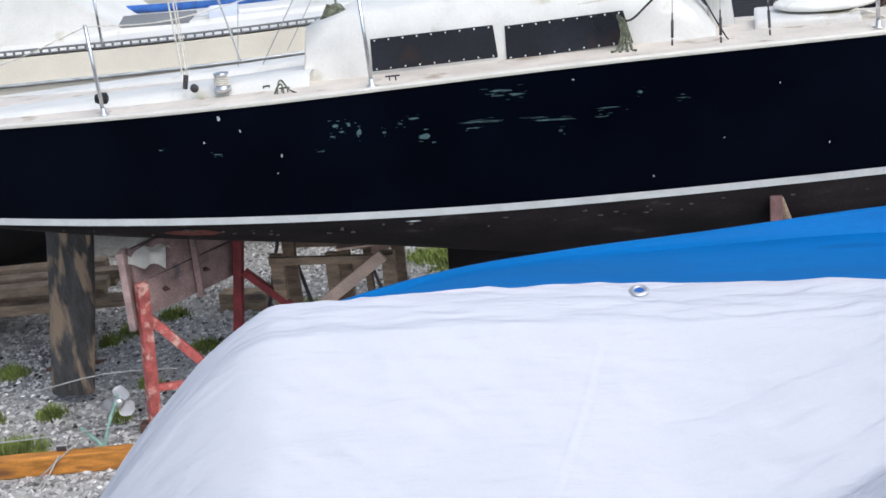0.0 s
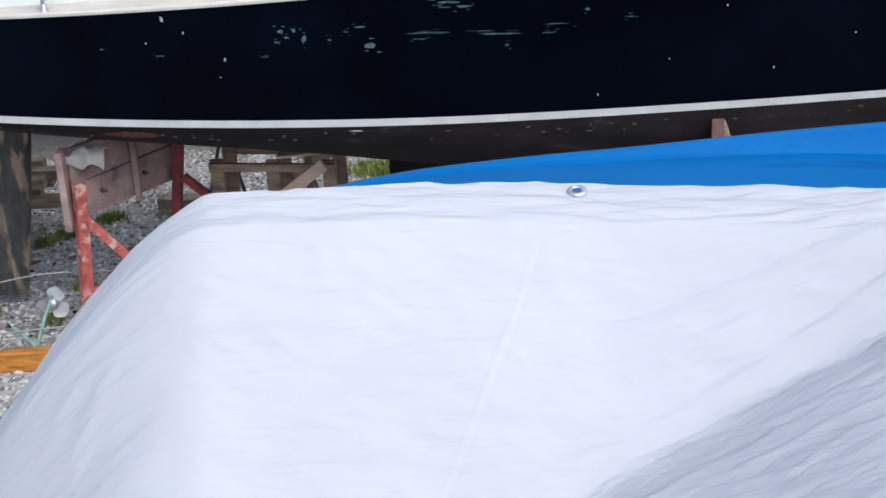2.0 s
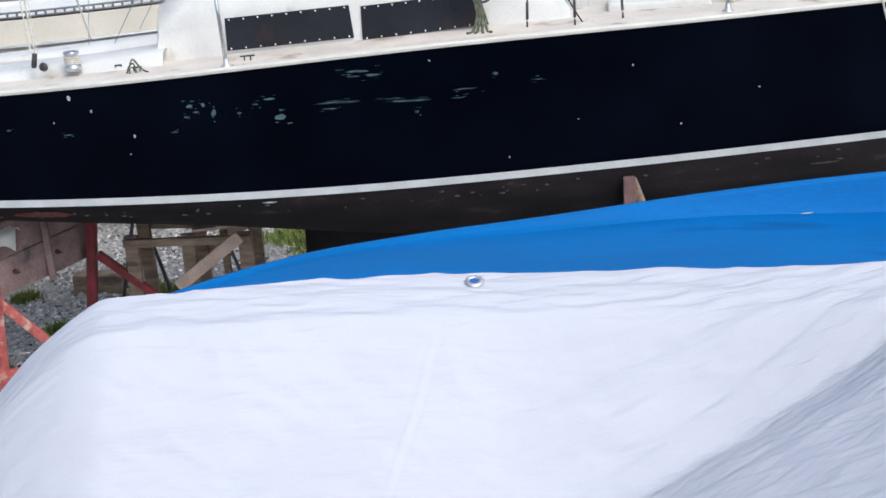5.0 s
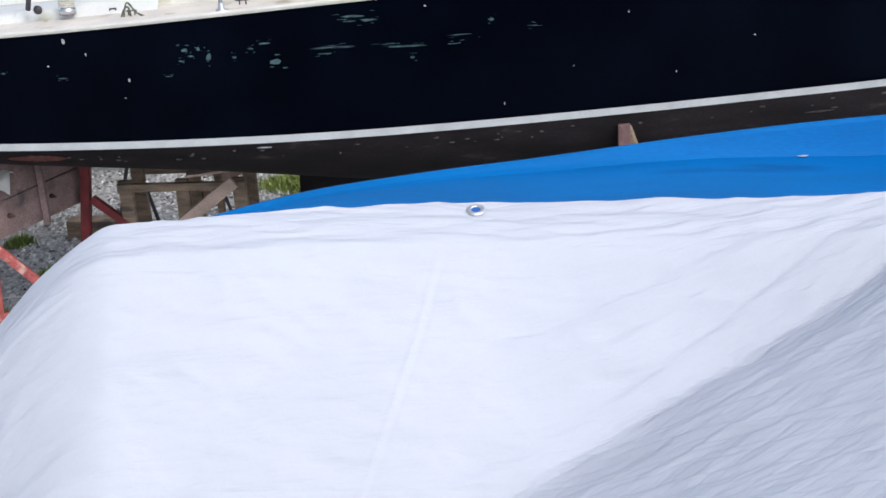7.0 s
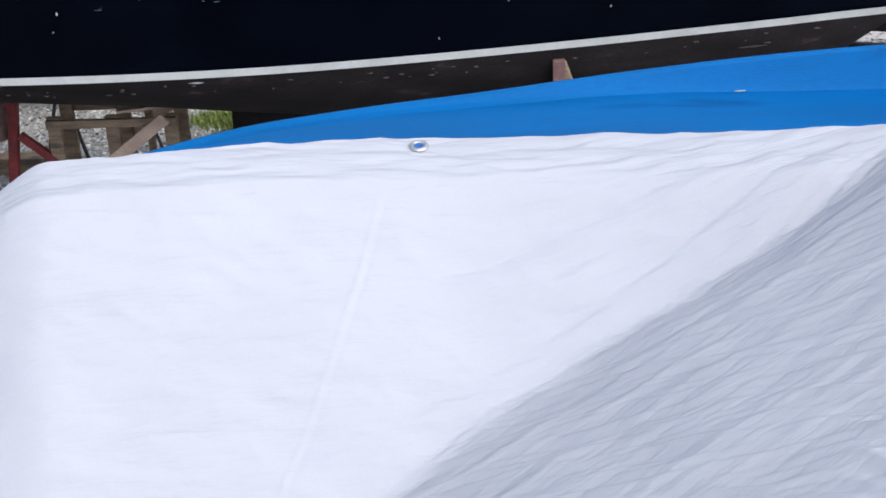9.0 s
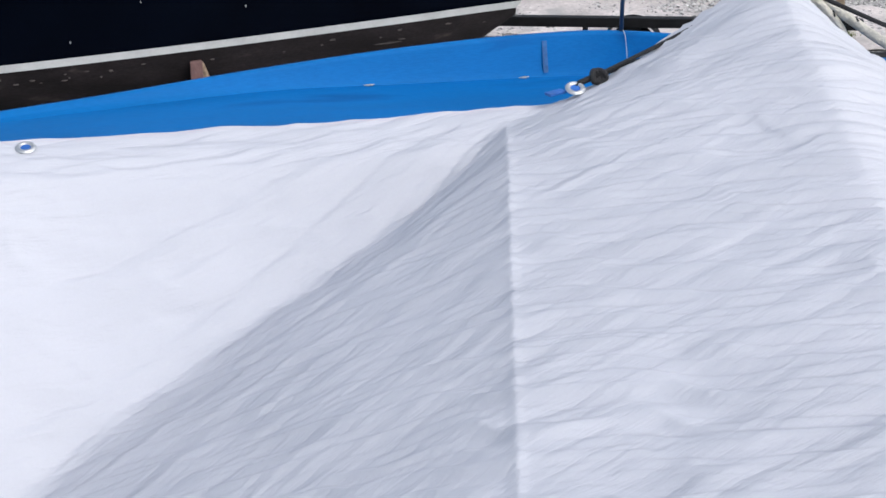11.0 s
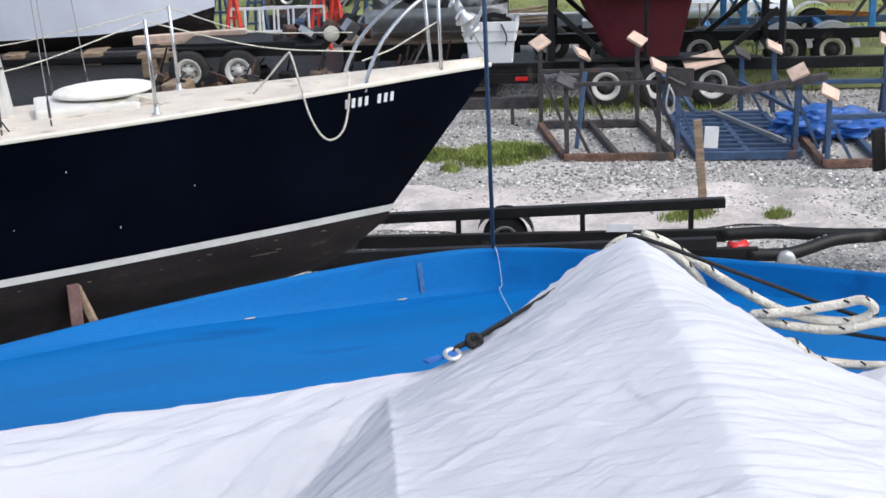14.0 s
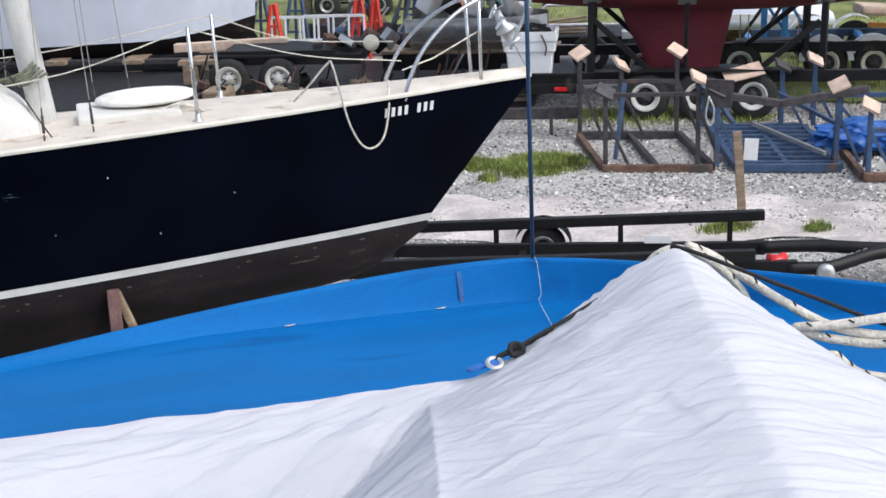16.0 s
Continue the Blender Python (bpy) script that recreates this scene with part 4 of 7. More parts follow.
for t, z in ((0.22, 1.16), (0.22, 1.41), (0.58, 1.16), (0.58, 1.42)):
    bm = bmesh.new()
    p = PA + (PB - PA) * t + OUT * 0.03 + Vector((0, 0, z))
    lathe(bm, [(0.018, 0.0), (0.018, 0.02), (0.007, 0.022), (0.007, 0.05)], Matrix.Translation(p) @ OUT.to_track_quat("Z", "Y").to_matrix().to_4x4(), 8)
    aft_part("bolt", bm, RUST)
bm = bmesh.new()
beam(bm, nv(-6.37, -0.10, 0.0), nv(-6.16, -0.10, 1.60), 0.075, 0.07, 0.008)
aft_part("post", bm, DARKRED)
bm = bmesh.new()
beam(bm, nv(-6.17, -0.08, 1.14), nv(-5.72, -0.08, 0.70), 0.05, 0.06, 0.008)
aft_part("brace", bm, DARKRED)
bm = bmesh.new()
rows = []
for i in range(13):
    rows.append([nv(-6.74 + 0.30 * i / 12, 0.74 - 0.16 * j / 6 + 0.02 * math.sin(i), 1.565 + 0.025 * math.sin(i * 0.9) * math.cos(j) - (0.11 * (1 - j / 2) if j < 2 else 0)) for j in range(7)])
grid(bm, rows)
bmesh.ops.solidify(bm, geom=bm.faces[:], thickness=0.012)
tagged(part("padding_rag", bm, FABRIC, smooth=True), "crumpled off-white padding rag on the cradle", "rag")


def trestle(o, label, w=0.86):
    g = thing("trestle", o, label, "trestle", "trestles under the navy boat", turn=-9)

    def tp(name, bm, m):
        return part(name, bm, m, g)
    for x in (-w / 2, 0, w / 2):
        for y in (-0.16, 0.16):
            bm = bmesh.new()
            beam(bm, (x, y * 1.2, 0), (x, y, 1.19), 0.10, 0.045, 0.004)
            tp("leg", bm, WOOD)
    for y in (-0.2, 0.2):
        bm = bmesh.new()
        beam(bm, (-w / 2 - 0.05, y, 1.145), (w / 2 + 0.05, y, 1.145), 0.04, 0.06, 0.004)
        tp("rail", bm, WOOD)
        bm = bmesh.new()
        beam(bm, (-0.10, y * 1.15, 0.80), (w / 2 - 0.02, y * 1.15, 1.18), 0.03, 0.09, 0.004)
        tp("brace", bm, PALEWOOD)
        bm = bmesh.new()
        beam(bm, (-w / 2 - 0.1, y * 1.3, 0.42), (w / 2, y * 1.3, 0.42), 0.04, 0.12, 0.004)
        tp("lower_rail", bm, WOOD)
    bm = bmesh.new()
    box(bm, (0.42, 0.46, 0.02), Matrix.Translation((w / 2 - 0.20, 0.05, 1.245)) @ pose(0, 0, 0, 3, -4, 6), 0.003)
    tp("plywood_pad", bm, PALEWOOD)
    bm = bmesh.new()
    beam(bm, (w / 2 - 0.2, 0, 1.2), (w / 2 - 0.2, 0, 0.7), 0.05, 0.05)
    tp("jack_screw", bm, WOOD)


trestle(nv(-5.47, -0.25, 0), "rough timber trestle with a plywood pad under the hull")

# ---- things beside the navy boat's stern ----
k = thing("orange_beam", (-3.45, 9.62, 0), "orange varnished timber beam lying on gravel", "beam")
bm = bmesh.new()
beam(bm, (-2.2, -0.12, 0.09), (0.75, -0.02, 0.09), 0.10, 0.15, 0.012)
part("timber", bm, VARNISH, k)
bm = bmesh.new()
beam(bm, (0.02, 0.0, 0.02), (0.02, -0.02, 0.20), 0.07, 0.012, 0.003)
part("bracket", bm, DARKSTEEL, k)
k = thing("propeller_stand", (-3.17, 9.96, 0), "pale green steel stand with a white three-blade propeller", "propeller stand")
k.scale = (0.78, 0.78, 0.74)
bm = bmesh.new()
tube(bm, [(0.0, -0.30, 0.12), (0.05, -0.05, 0.35), (0.11, 0.18, 0.52)], 0.018, 8)
part("arm", bm, GREENPAINT, k, smooth=True)
bm = bmesh.new()
tube(bm, [(-0.22, -0.15, 0.30), (-0.05, -0.26, 0.20), (0.02, -0.32, 0.14)], 0.018, 8)
part("strut", bm, GREENPAINT, k, smooth=True)
bm = bmesh.new()
lathe(bm, [(0.02, -0.06), (0.055, -0.05), (0.055, 0.04), (0.03, 0.06)], pose(0.10, 0.12, 0.42, 80, 0, 10))
hubp = part("hub", bm, ALLOY, k, smooth=True)
for i in range(3):
    b = bmesh.new()
    rows = []
    for s in np.linspace(0, 1, 7):
        w = 0.085 * math.sin(math.pi * (0.18 + 0.75 * s))
        rows.append([(x * w, -0.03 * x, 0.045 + 0.13 * s) for x in np.linspace(-1, 1, 7)])
    grid(b, rows)
    bmesh.ops.solidify(b, geom=b.faces[:], thickness=0.008)
    bm = bmesh.new()
    join(bm, b, pose(0.10, 0.12, 0.42, 0, 0, 10) @ pose(0, 0, 0, 0, 20 + 120 * i, 0))
    part("blade", bm, PLASTIC, hubp, smooth=True)
for pts in ([(-5.5, 10.1, 0.42), (-4.2, 10.2, 0.33), (-3.25, 10.25, 0.46), (-2.7, 10.4, 0.40)], [(-5.2, 9.7, 0.22), (-3.9, 9.75, 0.20), (-2.9, 9.8, 0.24)], [(-3.6, 9.45, 0.02), (-3.35, 9.55, 0.2), (-3.3, 9.6, 0.22)], [(-3.52, 9.3, 0.02), (-3.42, 9.5, 0.18)]):
    bm = bmesh.new()
    tube(bm, bend(pts, 6), 0.006, 5)
    tagged(part("guy_wire", bm, WIRE), "thin slack wire by the propeller stand", "wire")

# dark hull and pallet wood behind the rudder
k = thing("dark_boat", (-5.4, 13.0, -0.14), "dark hull propped low behind the rudder", "boat")
bm = bmesh.new()
rows = []
for i in range(21):
    x = -2.2 + 3.6 * i / 20
    w = 0.75 * math.sqrt(max(0.02, 1 - max(0, (x - 0.1) / 1.35) ** 2))
    rows.append([(x, -w * math.cos(t), 1.25 - 0.65 * math.sin(t)) for t in np.linspace(0, math.pi, 13)])
grid(bm, rows)
part("hull", bm, BLACK, k, smooth=True)
bm = bmesh.new()
beam(bm, (-2, -0.3, 0.30), (-2, -0.3, 0.72), 0.2, 0.2)
beam(bm, (0.4, -0.2, 0.0), (0.4, -0.2, 0.72), 0.2, 0.2)
part("support", bm, WOOD, k)
k = thing("timber_stack", (-4.6, 12.1, 0), "stack of weathered timber boards", "timber")
r = random.Random(8)
for i in range(6):
    bm = bmesh.new()
    y, z = (i % 3) * 0.26 - 0.2, 0.43 + 0.16 * (i // 3)
    beam(bm, (-1.4 + 0.3 * r.random(), y, z), (0.9 + 0.3 * r.random(), y + 0.05 * r.random(), z + 0.02), 0.13, 0.09, 0.006)
    part("board", bm, WOOD, k)
for x in (-0.9, 0.6):
    bm = bmesh.new()
    beam(bm, (x, -0.5, 0.19), (x, 0.5, 0.19), 0.09, 0.38)
    part("bearer", bm, WOOD, k)
for a, b in (((-3.95, 11.6, 0), (-3.72, 11.75, 0.75)), ((-4.1, 11.5, 0.02), (-3.6, 11.6, 0.02))):
    bm = bmesh.new()
    beam(bm, a, b, 0.03, 0.03)
    tagged(part("steel_bar", bm, RUST), "thin rusty steel bar leaning on boards", "bar")
# thin steel stands and timbers further under the hull
k = thing("steel_stand", (-2.1, 12.4, 0), "small steel tripod stand on gravel", "boat stand")
for x, y in ((-0.22, -0.1), (0.22, -0.1), (0, 0.25)):
    bm = bmesh.new()
    tube(bm, [(x, y, 0), (0, 0, 0.9)], 0.016, 8)
    part("leg", bm, DARKSTEEL, k)
bm = bmesh.new()
tube(bm, [(0, 0, 0.6), (0, 0, 1.15)], 0.03, 10)
part("screw", bm, ALLOY, k)
k = copy_thing(k, pose(-1.55, 12.7, 0, 0, 0, 40))
for x, y, z, l_, t in ((-2.55, 12.6, 0.08, 0.45, -12),):
    bm = bmesh.new()
    box(bm, (l_, 0.16, 0.2), pose(x, y, z, 0, 0, t), 0.01)
    tagged(part("timber_block", bm, WOOD), "loose timber block on gravel", "timber")

# ---- cream sailing boat behind the navy one ----
k = thing("cream_boat", (-3.5, 14.6, 0), "cream-hulled sailing boat with slotted black toe rail", "boat", turn=-1)


def cb(x):
    return ease(x, [-5.2, -3.5, -1, 1.5, 3.4, 4.6], [0.75, 0.98, 1.12, 1.08, 0.72, 0.05])


def cz(x):
    return 2.33 + 0.012 * (x - 0.5) + 0.004 * max(0, x) ** 2


bm = bmesh.new()
rows = []
for i in range(49):
    x = -5.2 + 9.8 * i / 48
    b, z = cb(x), cz(x)
    rows.append([(x, -b, z), (x, -b * 0.99, z - 0.24), (x, -b * 0.96, z - 0.6), (x, -b * 0.85, z - 0.95), (x, -b * 0.5, 1.05), (x, 0, 0.85), (x, b * 0.5, 1.05), (x, b * 0.85, z - 0.95), (x, b, z)])
grid(bm, rows)
part("hull", bm, HULL_CREAM, k, smooth=True)
bm = bmesh.new()
grid(bm, [[(x, -cb(x) * v, cz(x) + 0.02 + 0.04 * (1 - v * v)) for v in np.linspace(1, -1, 7)] for x in np.linspace(-5.2, 4.5, 40)])
part("deck", bm, WHITE, k, smooth=True)
bm = bmesh.new()
tube(bm, [(x, -cb(x) - 0.012, cz(x) - 0.245 + 0.006 * x) for x in np.linspace(-5.2, 4.4, 50)], 0.018, 8)
part("rub_rail", bm, ALLOY, k, smooth=True)
bm = bmesh.new()
for h in (0.018, 0.062):
    tube(bm, [(x, -cb(x) + 0.01, cz(x) + h) for x in np.linspace(-5.2, 4.4, 50)], 0.010, 6)
part("toe_rail", bm, GREYTRIM, k, "slotted dark toe rail", smooth=True)
bm = bmesh.new()
for x in np.arange(-5.0, 4.2, 0.085):
    beam(bm, (x, -cb(x) + 0.01, cz(x) + 0.015), (x, -cb(x) + 0.01, cz(x) + 0.065), 0.03, 0.015, 0)
tagged(part("rail_web", bm, GREYTRIM, k), kind="stuff")
bm = bmesh.new()
rows = []
for x, h, b in ((-5.0, 0.75, 0.60), (-1.9, 0.82, 0.62), (-0.75, 0.50, 0.62), (-0.1, 0.05, 0.62), (0.6, 0.05, 0.6), (2.2, 0.04, 0.5), (3.0, 0.02, 0.3)):
    z = cz(x) + 0.04
    rows.append([(x, -b - 0.06, z), (x, -b, z + h), (x, 0, z + h * 1.1), (x, b, z + h), (x, b + 0.06, z)])
grid(bm, rows)
part("cabin", bm, WHITE, k, "white cabin and raised spray hood", smooth=False)
bm = bmesh.new()
grid(bm, [[(x, -0.632, cz(x) + h - 0.02 + 0.09 * max(0, x + 2.6)) for h in (0.42, 0.50)] for x in np.linspace(-5, -1.55, 12)])
part("dark_band", bm, GREYTRIM, k)
bm = bmesh.new()
box(bm, (0.85, 0.4, 0.05), pose(0.12, -0.42, 2.425, 4, 0.5, 0), 0.01)
part("hatch_board", bm, GREYTRIM, k)
bm = bmesh.new()
tube(bm, bend([(-0.4, 0.1, 2.475), (1.0, 0.1, 2.445), (3.2, 0.1, 2.41)]), 0.04, 10)
part("boom_cover", bm, BLUETARP, k, "blue sail cover along the boom", smooth=True)
bm = bmesh.new()
tube(bm, [(0.55, -0.4, 2.435), (1.5, -0.35, 2.43)], 0.022, 8)
part("spar", bm, PLASTIC, k, smooth=True)
bm = bmesh.new()
box(bm, (0.28, 0.14, 0.16), pose(0.86, -0.5, 2.44, 10, 0, 4), 0.02)
part("outboard_bracket", bm, GREYWRAP, k)
for x, l_ in ((-0.18, 0.02), (-2.05, 0.0), (2.0, 0)):
    bm = bmesh.new()
    tube(bm, [(x, -cb(x) + 0.05, cz(x) + 0.02), (x - 0.03 + l_, -cb(x) + 0.05, cz(x) + 0.62)], 0.013, 8)
    part("stanchion", bm, CHROME, k, smooth=True)
for a, b in (((2.6, -0.5, 2.5), (3.3, -0.2, 3.6)), ((2.2, -0.45, 2.5), (1.6, -0.2, 3.7)), ((1.0, -0.6, 2.6), (0.7, -0.2, 3.6))):
    bm = bmesh.new()
    tube(bm, [a, b], 0.008, 6)
    part("rigging_line", bm, CORD if a[0] > 2.5 else WIRE, k)
for x in (-3, 2.0):
    for y in (-0.6, 0.6):
        bm = bmesh.new()
        beam(bm, (x, y, 0), (x, y * 0.9, 1.35), 0.12, 0.12)
        part("shore_post", bm, WOOD, k)
# hull of another white boat closing the view behind it
k = thing("white_boat", (-3.6, 18.0, 0), "large white hull beyond the cream boat", "boat")
bm = bmesh.new()
rows = []
for i in range(31):
    x = -4.5 + 9 * i / 30
    b = 1.4 * math.sqrt(max(0.01, 1 - max(0, (x - 0.5) / 4.05) ** 2))
    rows.append([(x, -b, 3.3), (x, -b * 0.97, 2.6), (x, -b * 0.9, 1.8), (x, -b * 0.6, 1.1), (x, 0, 0.8), (x, b * 0.6, 1.1), (x, b, 3.3)])
grid(bm, rows)
part("hull", bm, WHITE, k, smooth=True)
bm = bmesh.new()
grid(bm, [[(x, -1.4 * math.sqrt(max(0.01, 1 - max(0, (x - 0.5) / 4.05) ** 2)) * f - 0.01, z) for f, z in ((0.978, 2.52), (0.985, 2.68))] for x in np.linspace(-4.5, 4.3, 30)])
part("blue_stripe", bm, SKYSTEEL, k, smooth=True)
for x in (-2.5, 1.5):
    bm = bmesh.new()
    beam(bm, (x, 0, 0), (x, 0, 0.95), 0.3, 0.5)
    part("block", bm, WOOD, k)

# ---- blue boat beneath the camera ----
RX = [-0.66, -0.57, -0.25, 0.10, 0.50, 1.0, 1.55, 1.9, 2.15, 2.3, 2.5, 2.75, 3.2, 3.9, 4.6]
RY = [3.800, 3.880, 4.080, 4.174, 4.233, 4.319, 4.370, 4.362, 4.310, 4.224, 4.061, 3.819, 3.316, 2.450, 1.450]


def edge_y(x):
    return ease(x, RX, RY)


BLUE_BOAT = thing("blue_boat", (1.5, 2.5, 0), "blue painted boat deck, worn, partly under a white tarp", "boat")
binv = BLUE_BOAT.matrix_basis.inverted()


def blue_part(name, bm, material, label="", parent=None, smooth=False):
    bm.transform(binv)
    return part(name, bm, material, parent or BLUE_BOAT, label, smooth)


def bulwark(x):
    return ease(x, [-1, 0.3, 1.0, 1.5, 2.1, 3.0, 4.6], [0.01, 0.02, 0.06, 0.11, 0.14, 0.10, 0.08])


RAIL = 3.28
bx = list(np.linspace(-0.62, 4.6, 112))
bm = bmesh.new()
rows = []
for x in bx:
    y, h = edge_y(x), bulwark(x)
    rows.append([(x, y + 0.03, RAIL - 0.5), (x, y + 0.015, RAIL - 0.02), (x, y + 0.008, RAIL), (x, y - 0.008, RAIL), (x, y - 0.014, RAIL - 0.012), (x + 0.01, y - 0.03, RAIL - h * 0.8), (x + 0.01, y - 0.045, RAIL - h)])
grid(bm, rows)
blue_part("bulwark", bm, BLUE, "blue bulwark round the deck edge", smooth=True)
bm = bmesh.new()
rows = []
for x in bx:
    y, h = edge_y(x) - 0.045, bulwark(x)
    rows.append([(x + 0.01, y + (-0.9 - y) * k, RAIL - h - 0.03 * k + 0.06 * math.sin(math.pi * k)) for k in np.linspace(0, 1, 24)])
grid(bm, rows)
blue_part("deck", bm, BLUE, smooth=True)
# inside of the blue hull and its fittings
bm = bmesh.new()
rows = []
for x in bx:
    y = edge_y(x) + 0.03
    rows.append([(x, y + (0.6 - y) * k * 0.5, RAIL - 0.5 - 2.75 * k ** 0.6) for k in np.linspace(0, 1, 10)])
grid(bm, rows)
grid(bm, [[(-0.62, 3.87 + (-0.9 - 3.87) * k, RAIL - 0.05 - s * (0.45 + 2.7 * (1 - k))) for k in np.linspace(0, 1, 8)] for s in (0, 0.5, 1)])
blue_part("hull", bm, BLUE, smooth=True)
bm = bmesh.new()
box(bm, (2.2, 0.9, 0.2), pose(1.6, 1.8, 0.11), 0.02)
tagged(part("keel_timber", bm, WOOD), "timber bed under the blue boat's keel", "block")
bm = bmesh.new()
box(bm, (1.6, 0.35, 3.0), pose(1.6, 1.8, 1.70), 0.03)
blue_part("keel", bm, BLUE)
# cabin under the tarp
bm = bmesh.new()
box(bm, (1.30, 0.45, 0.55), pose(0.72, 1.50, 3.09), 0.06)
blue_part("cabin", bm, WHITE, "white cabin side beneath the tarp")
# blue-covered shroud
bm = bmesh.new()
tube(bm, [(2.185, edge_y(2.185) + 0.002, 3.27), (2.175, 4.29, 4.2), (2.10, 4.2, 7.5)], 0.0075, 8)
SHB = blue_part("shroud", bm, BLUEWIRE, "blue plastic-covered rigging shroud", smooth=True)
bm = bmesh.new()
tube(bm, [(2.172, 4.298, 4.55), (2.171, 4.297, 4.62)], 0.013, 8)
blue_part("collar", bm, BLACK, parent=SHB, smooth=True)
bm = bmesh.new()
EY = edge_y(2.19)
pts = [(2.187, EY - 0.004, 3.286), (2.187, EY - 0.024, 3.262), (2.186, EY - 0.052, 3.17), (2.16, EY - 0.09, 3.158), (2.056, 3.88, 3.168), (1.963, 3.616, 3.178), (1.88, 3.40, 3.188)]
tube(bm, bend(pts, 5), 0.0010, 5)
blue_part("thin_line", bm, ROPE, "thin pale cord lying on the deck")
for x, mm in ((1.32, PALECHIP), (1.85, PALECHIP)):
    bm = bmesh.new()
    y, h = edge_y(x) - 0.055, bulwark(x)
    bm.faces.new([bm.verts.new((x + 0.022 * math.cos(a) * (0.8 + 0.3 * math.sin(3 * a)), y + 0.008 * math.sin(a), RAIL - h + 0.006)) for a in np.linspace(0, 6.28, 11)[:-1]])
    blue_part("paint_chip", bm, mm)
bm = bmesh.new()
grid(bm, [[(x, edge_y(x) - 0.017 - 0.022 * k, RAIL - 0.02 - bulwark(x) * 0.75 * k) for k in (0, 0.5, 1)] for x in (1.922, 1.930, 1.938)])
blue_part("stain", bm, STAIN, "faint dull stain on the bulwark")

# ---- white tarp over the cabin and boom ----
def bump_of(a, w):
    return math.exp(-(a / w) ** 2)


def tarp_edge(x):
    return 2.15 - 0.35 * max(0.0, x - 0.15) ** 1.5 + 0.15 * bump_of(x - 1.2, 0.20)


@functools.lru_cache(maxsize=None)
def hem_z(x):
    """Height of the tarp's far hem, sagging between the cabin and the tied corner."""
    return ease(x, [-0.45, -0.25, 0, 0.2, 0.4, 0.55, 0.7, 0.9, 1.1, 1.42, 1.49, 1.57, 1.7, 1.9], [3.944, 3.947, 3.945, 3.934, 3.934, 3.941, 3.952, 3.968, 3.96, 3.925, 3.955, 3.985, 4.0, 4.0])


PEAK, ALONG, ACROSS = Vector((1.245, 1.905, 4.140)), Vector((-0.357, -0.934, 0)), Vector((0.934, -0.357, 0))
CREASE = 0.395


def soft_max(a, b, k):
    h = max(k - abs(a - b), 0) / k
    return max(a, b) + h * h * k * 0.25


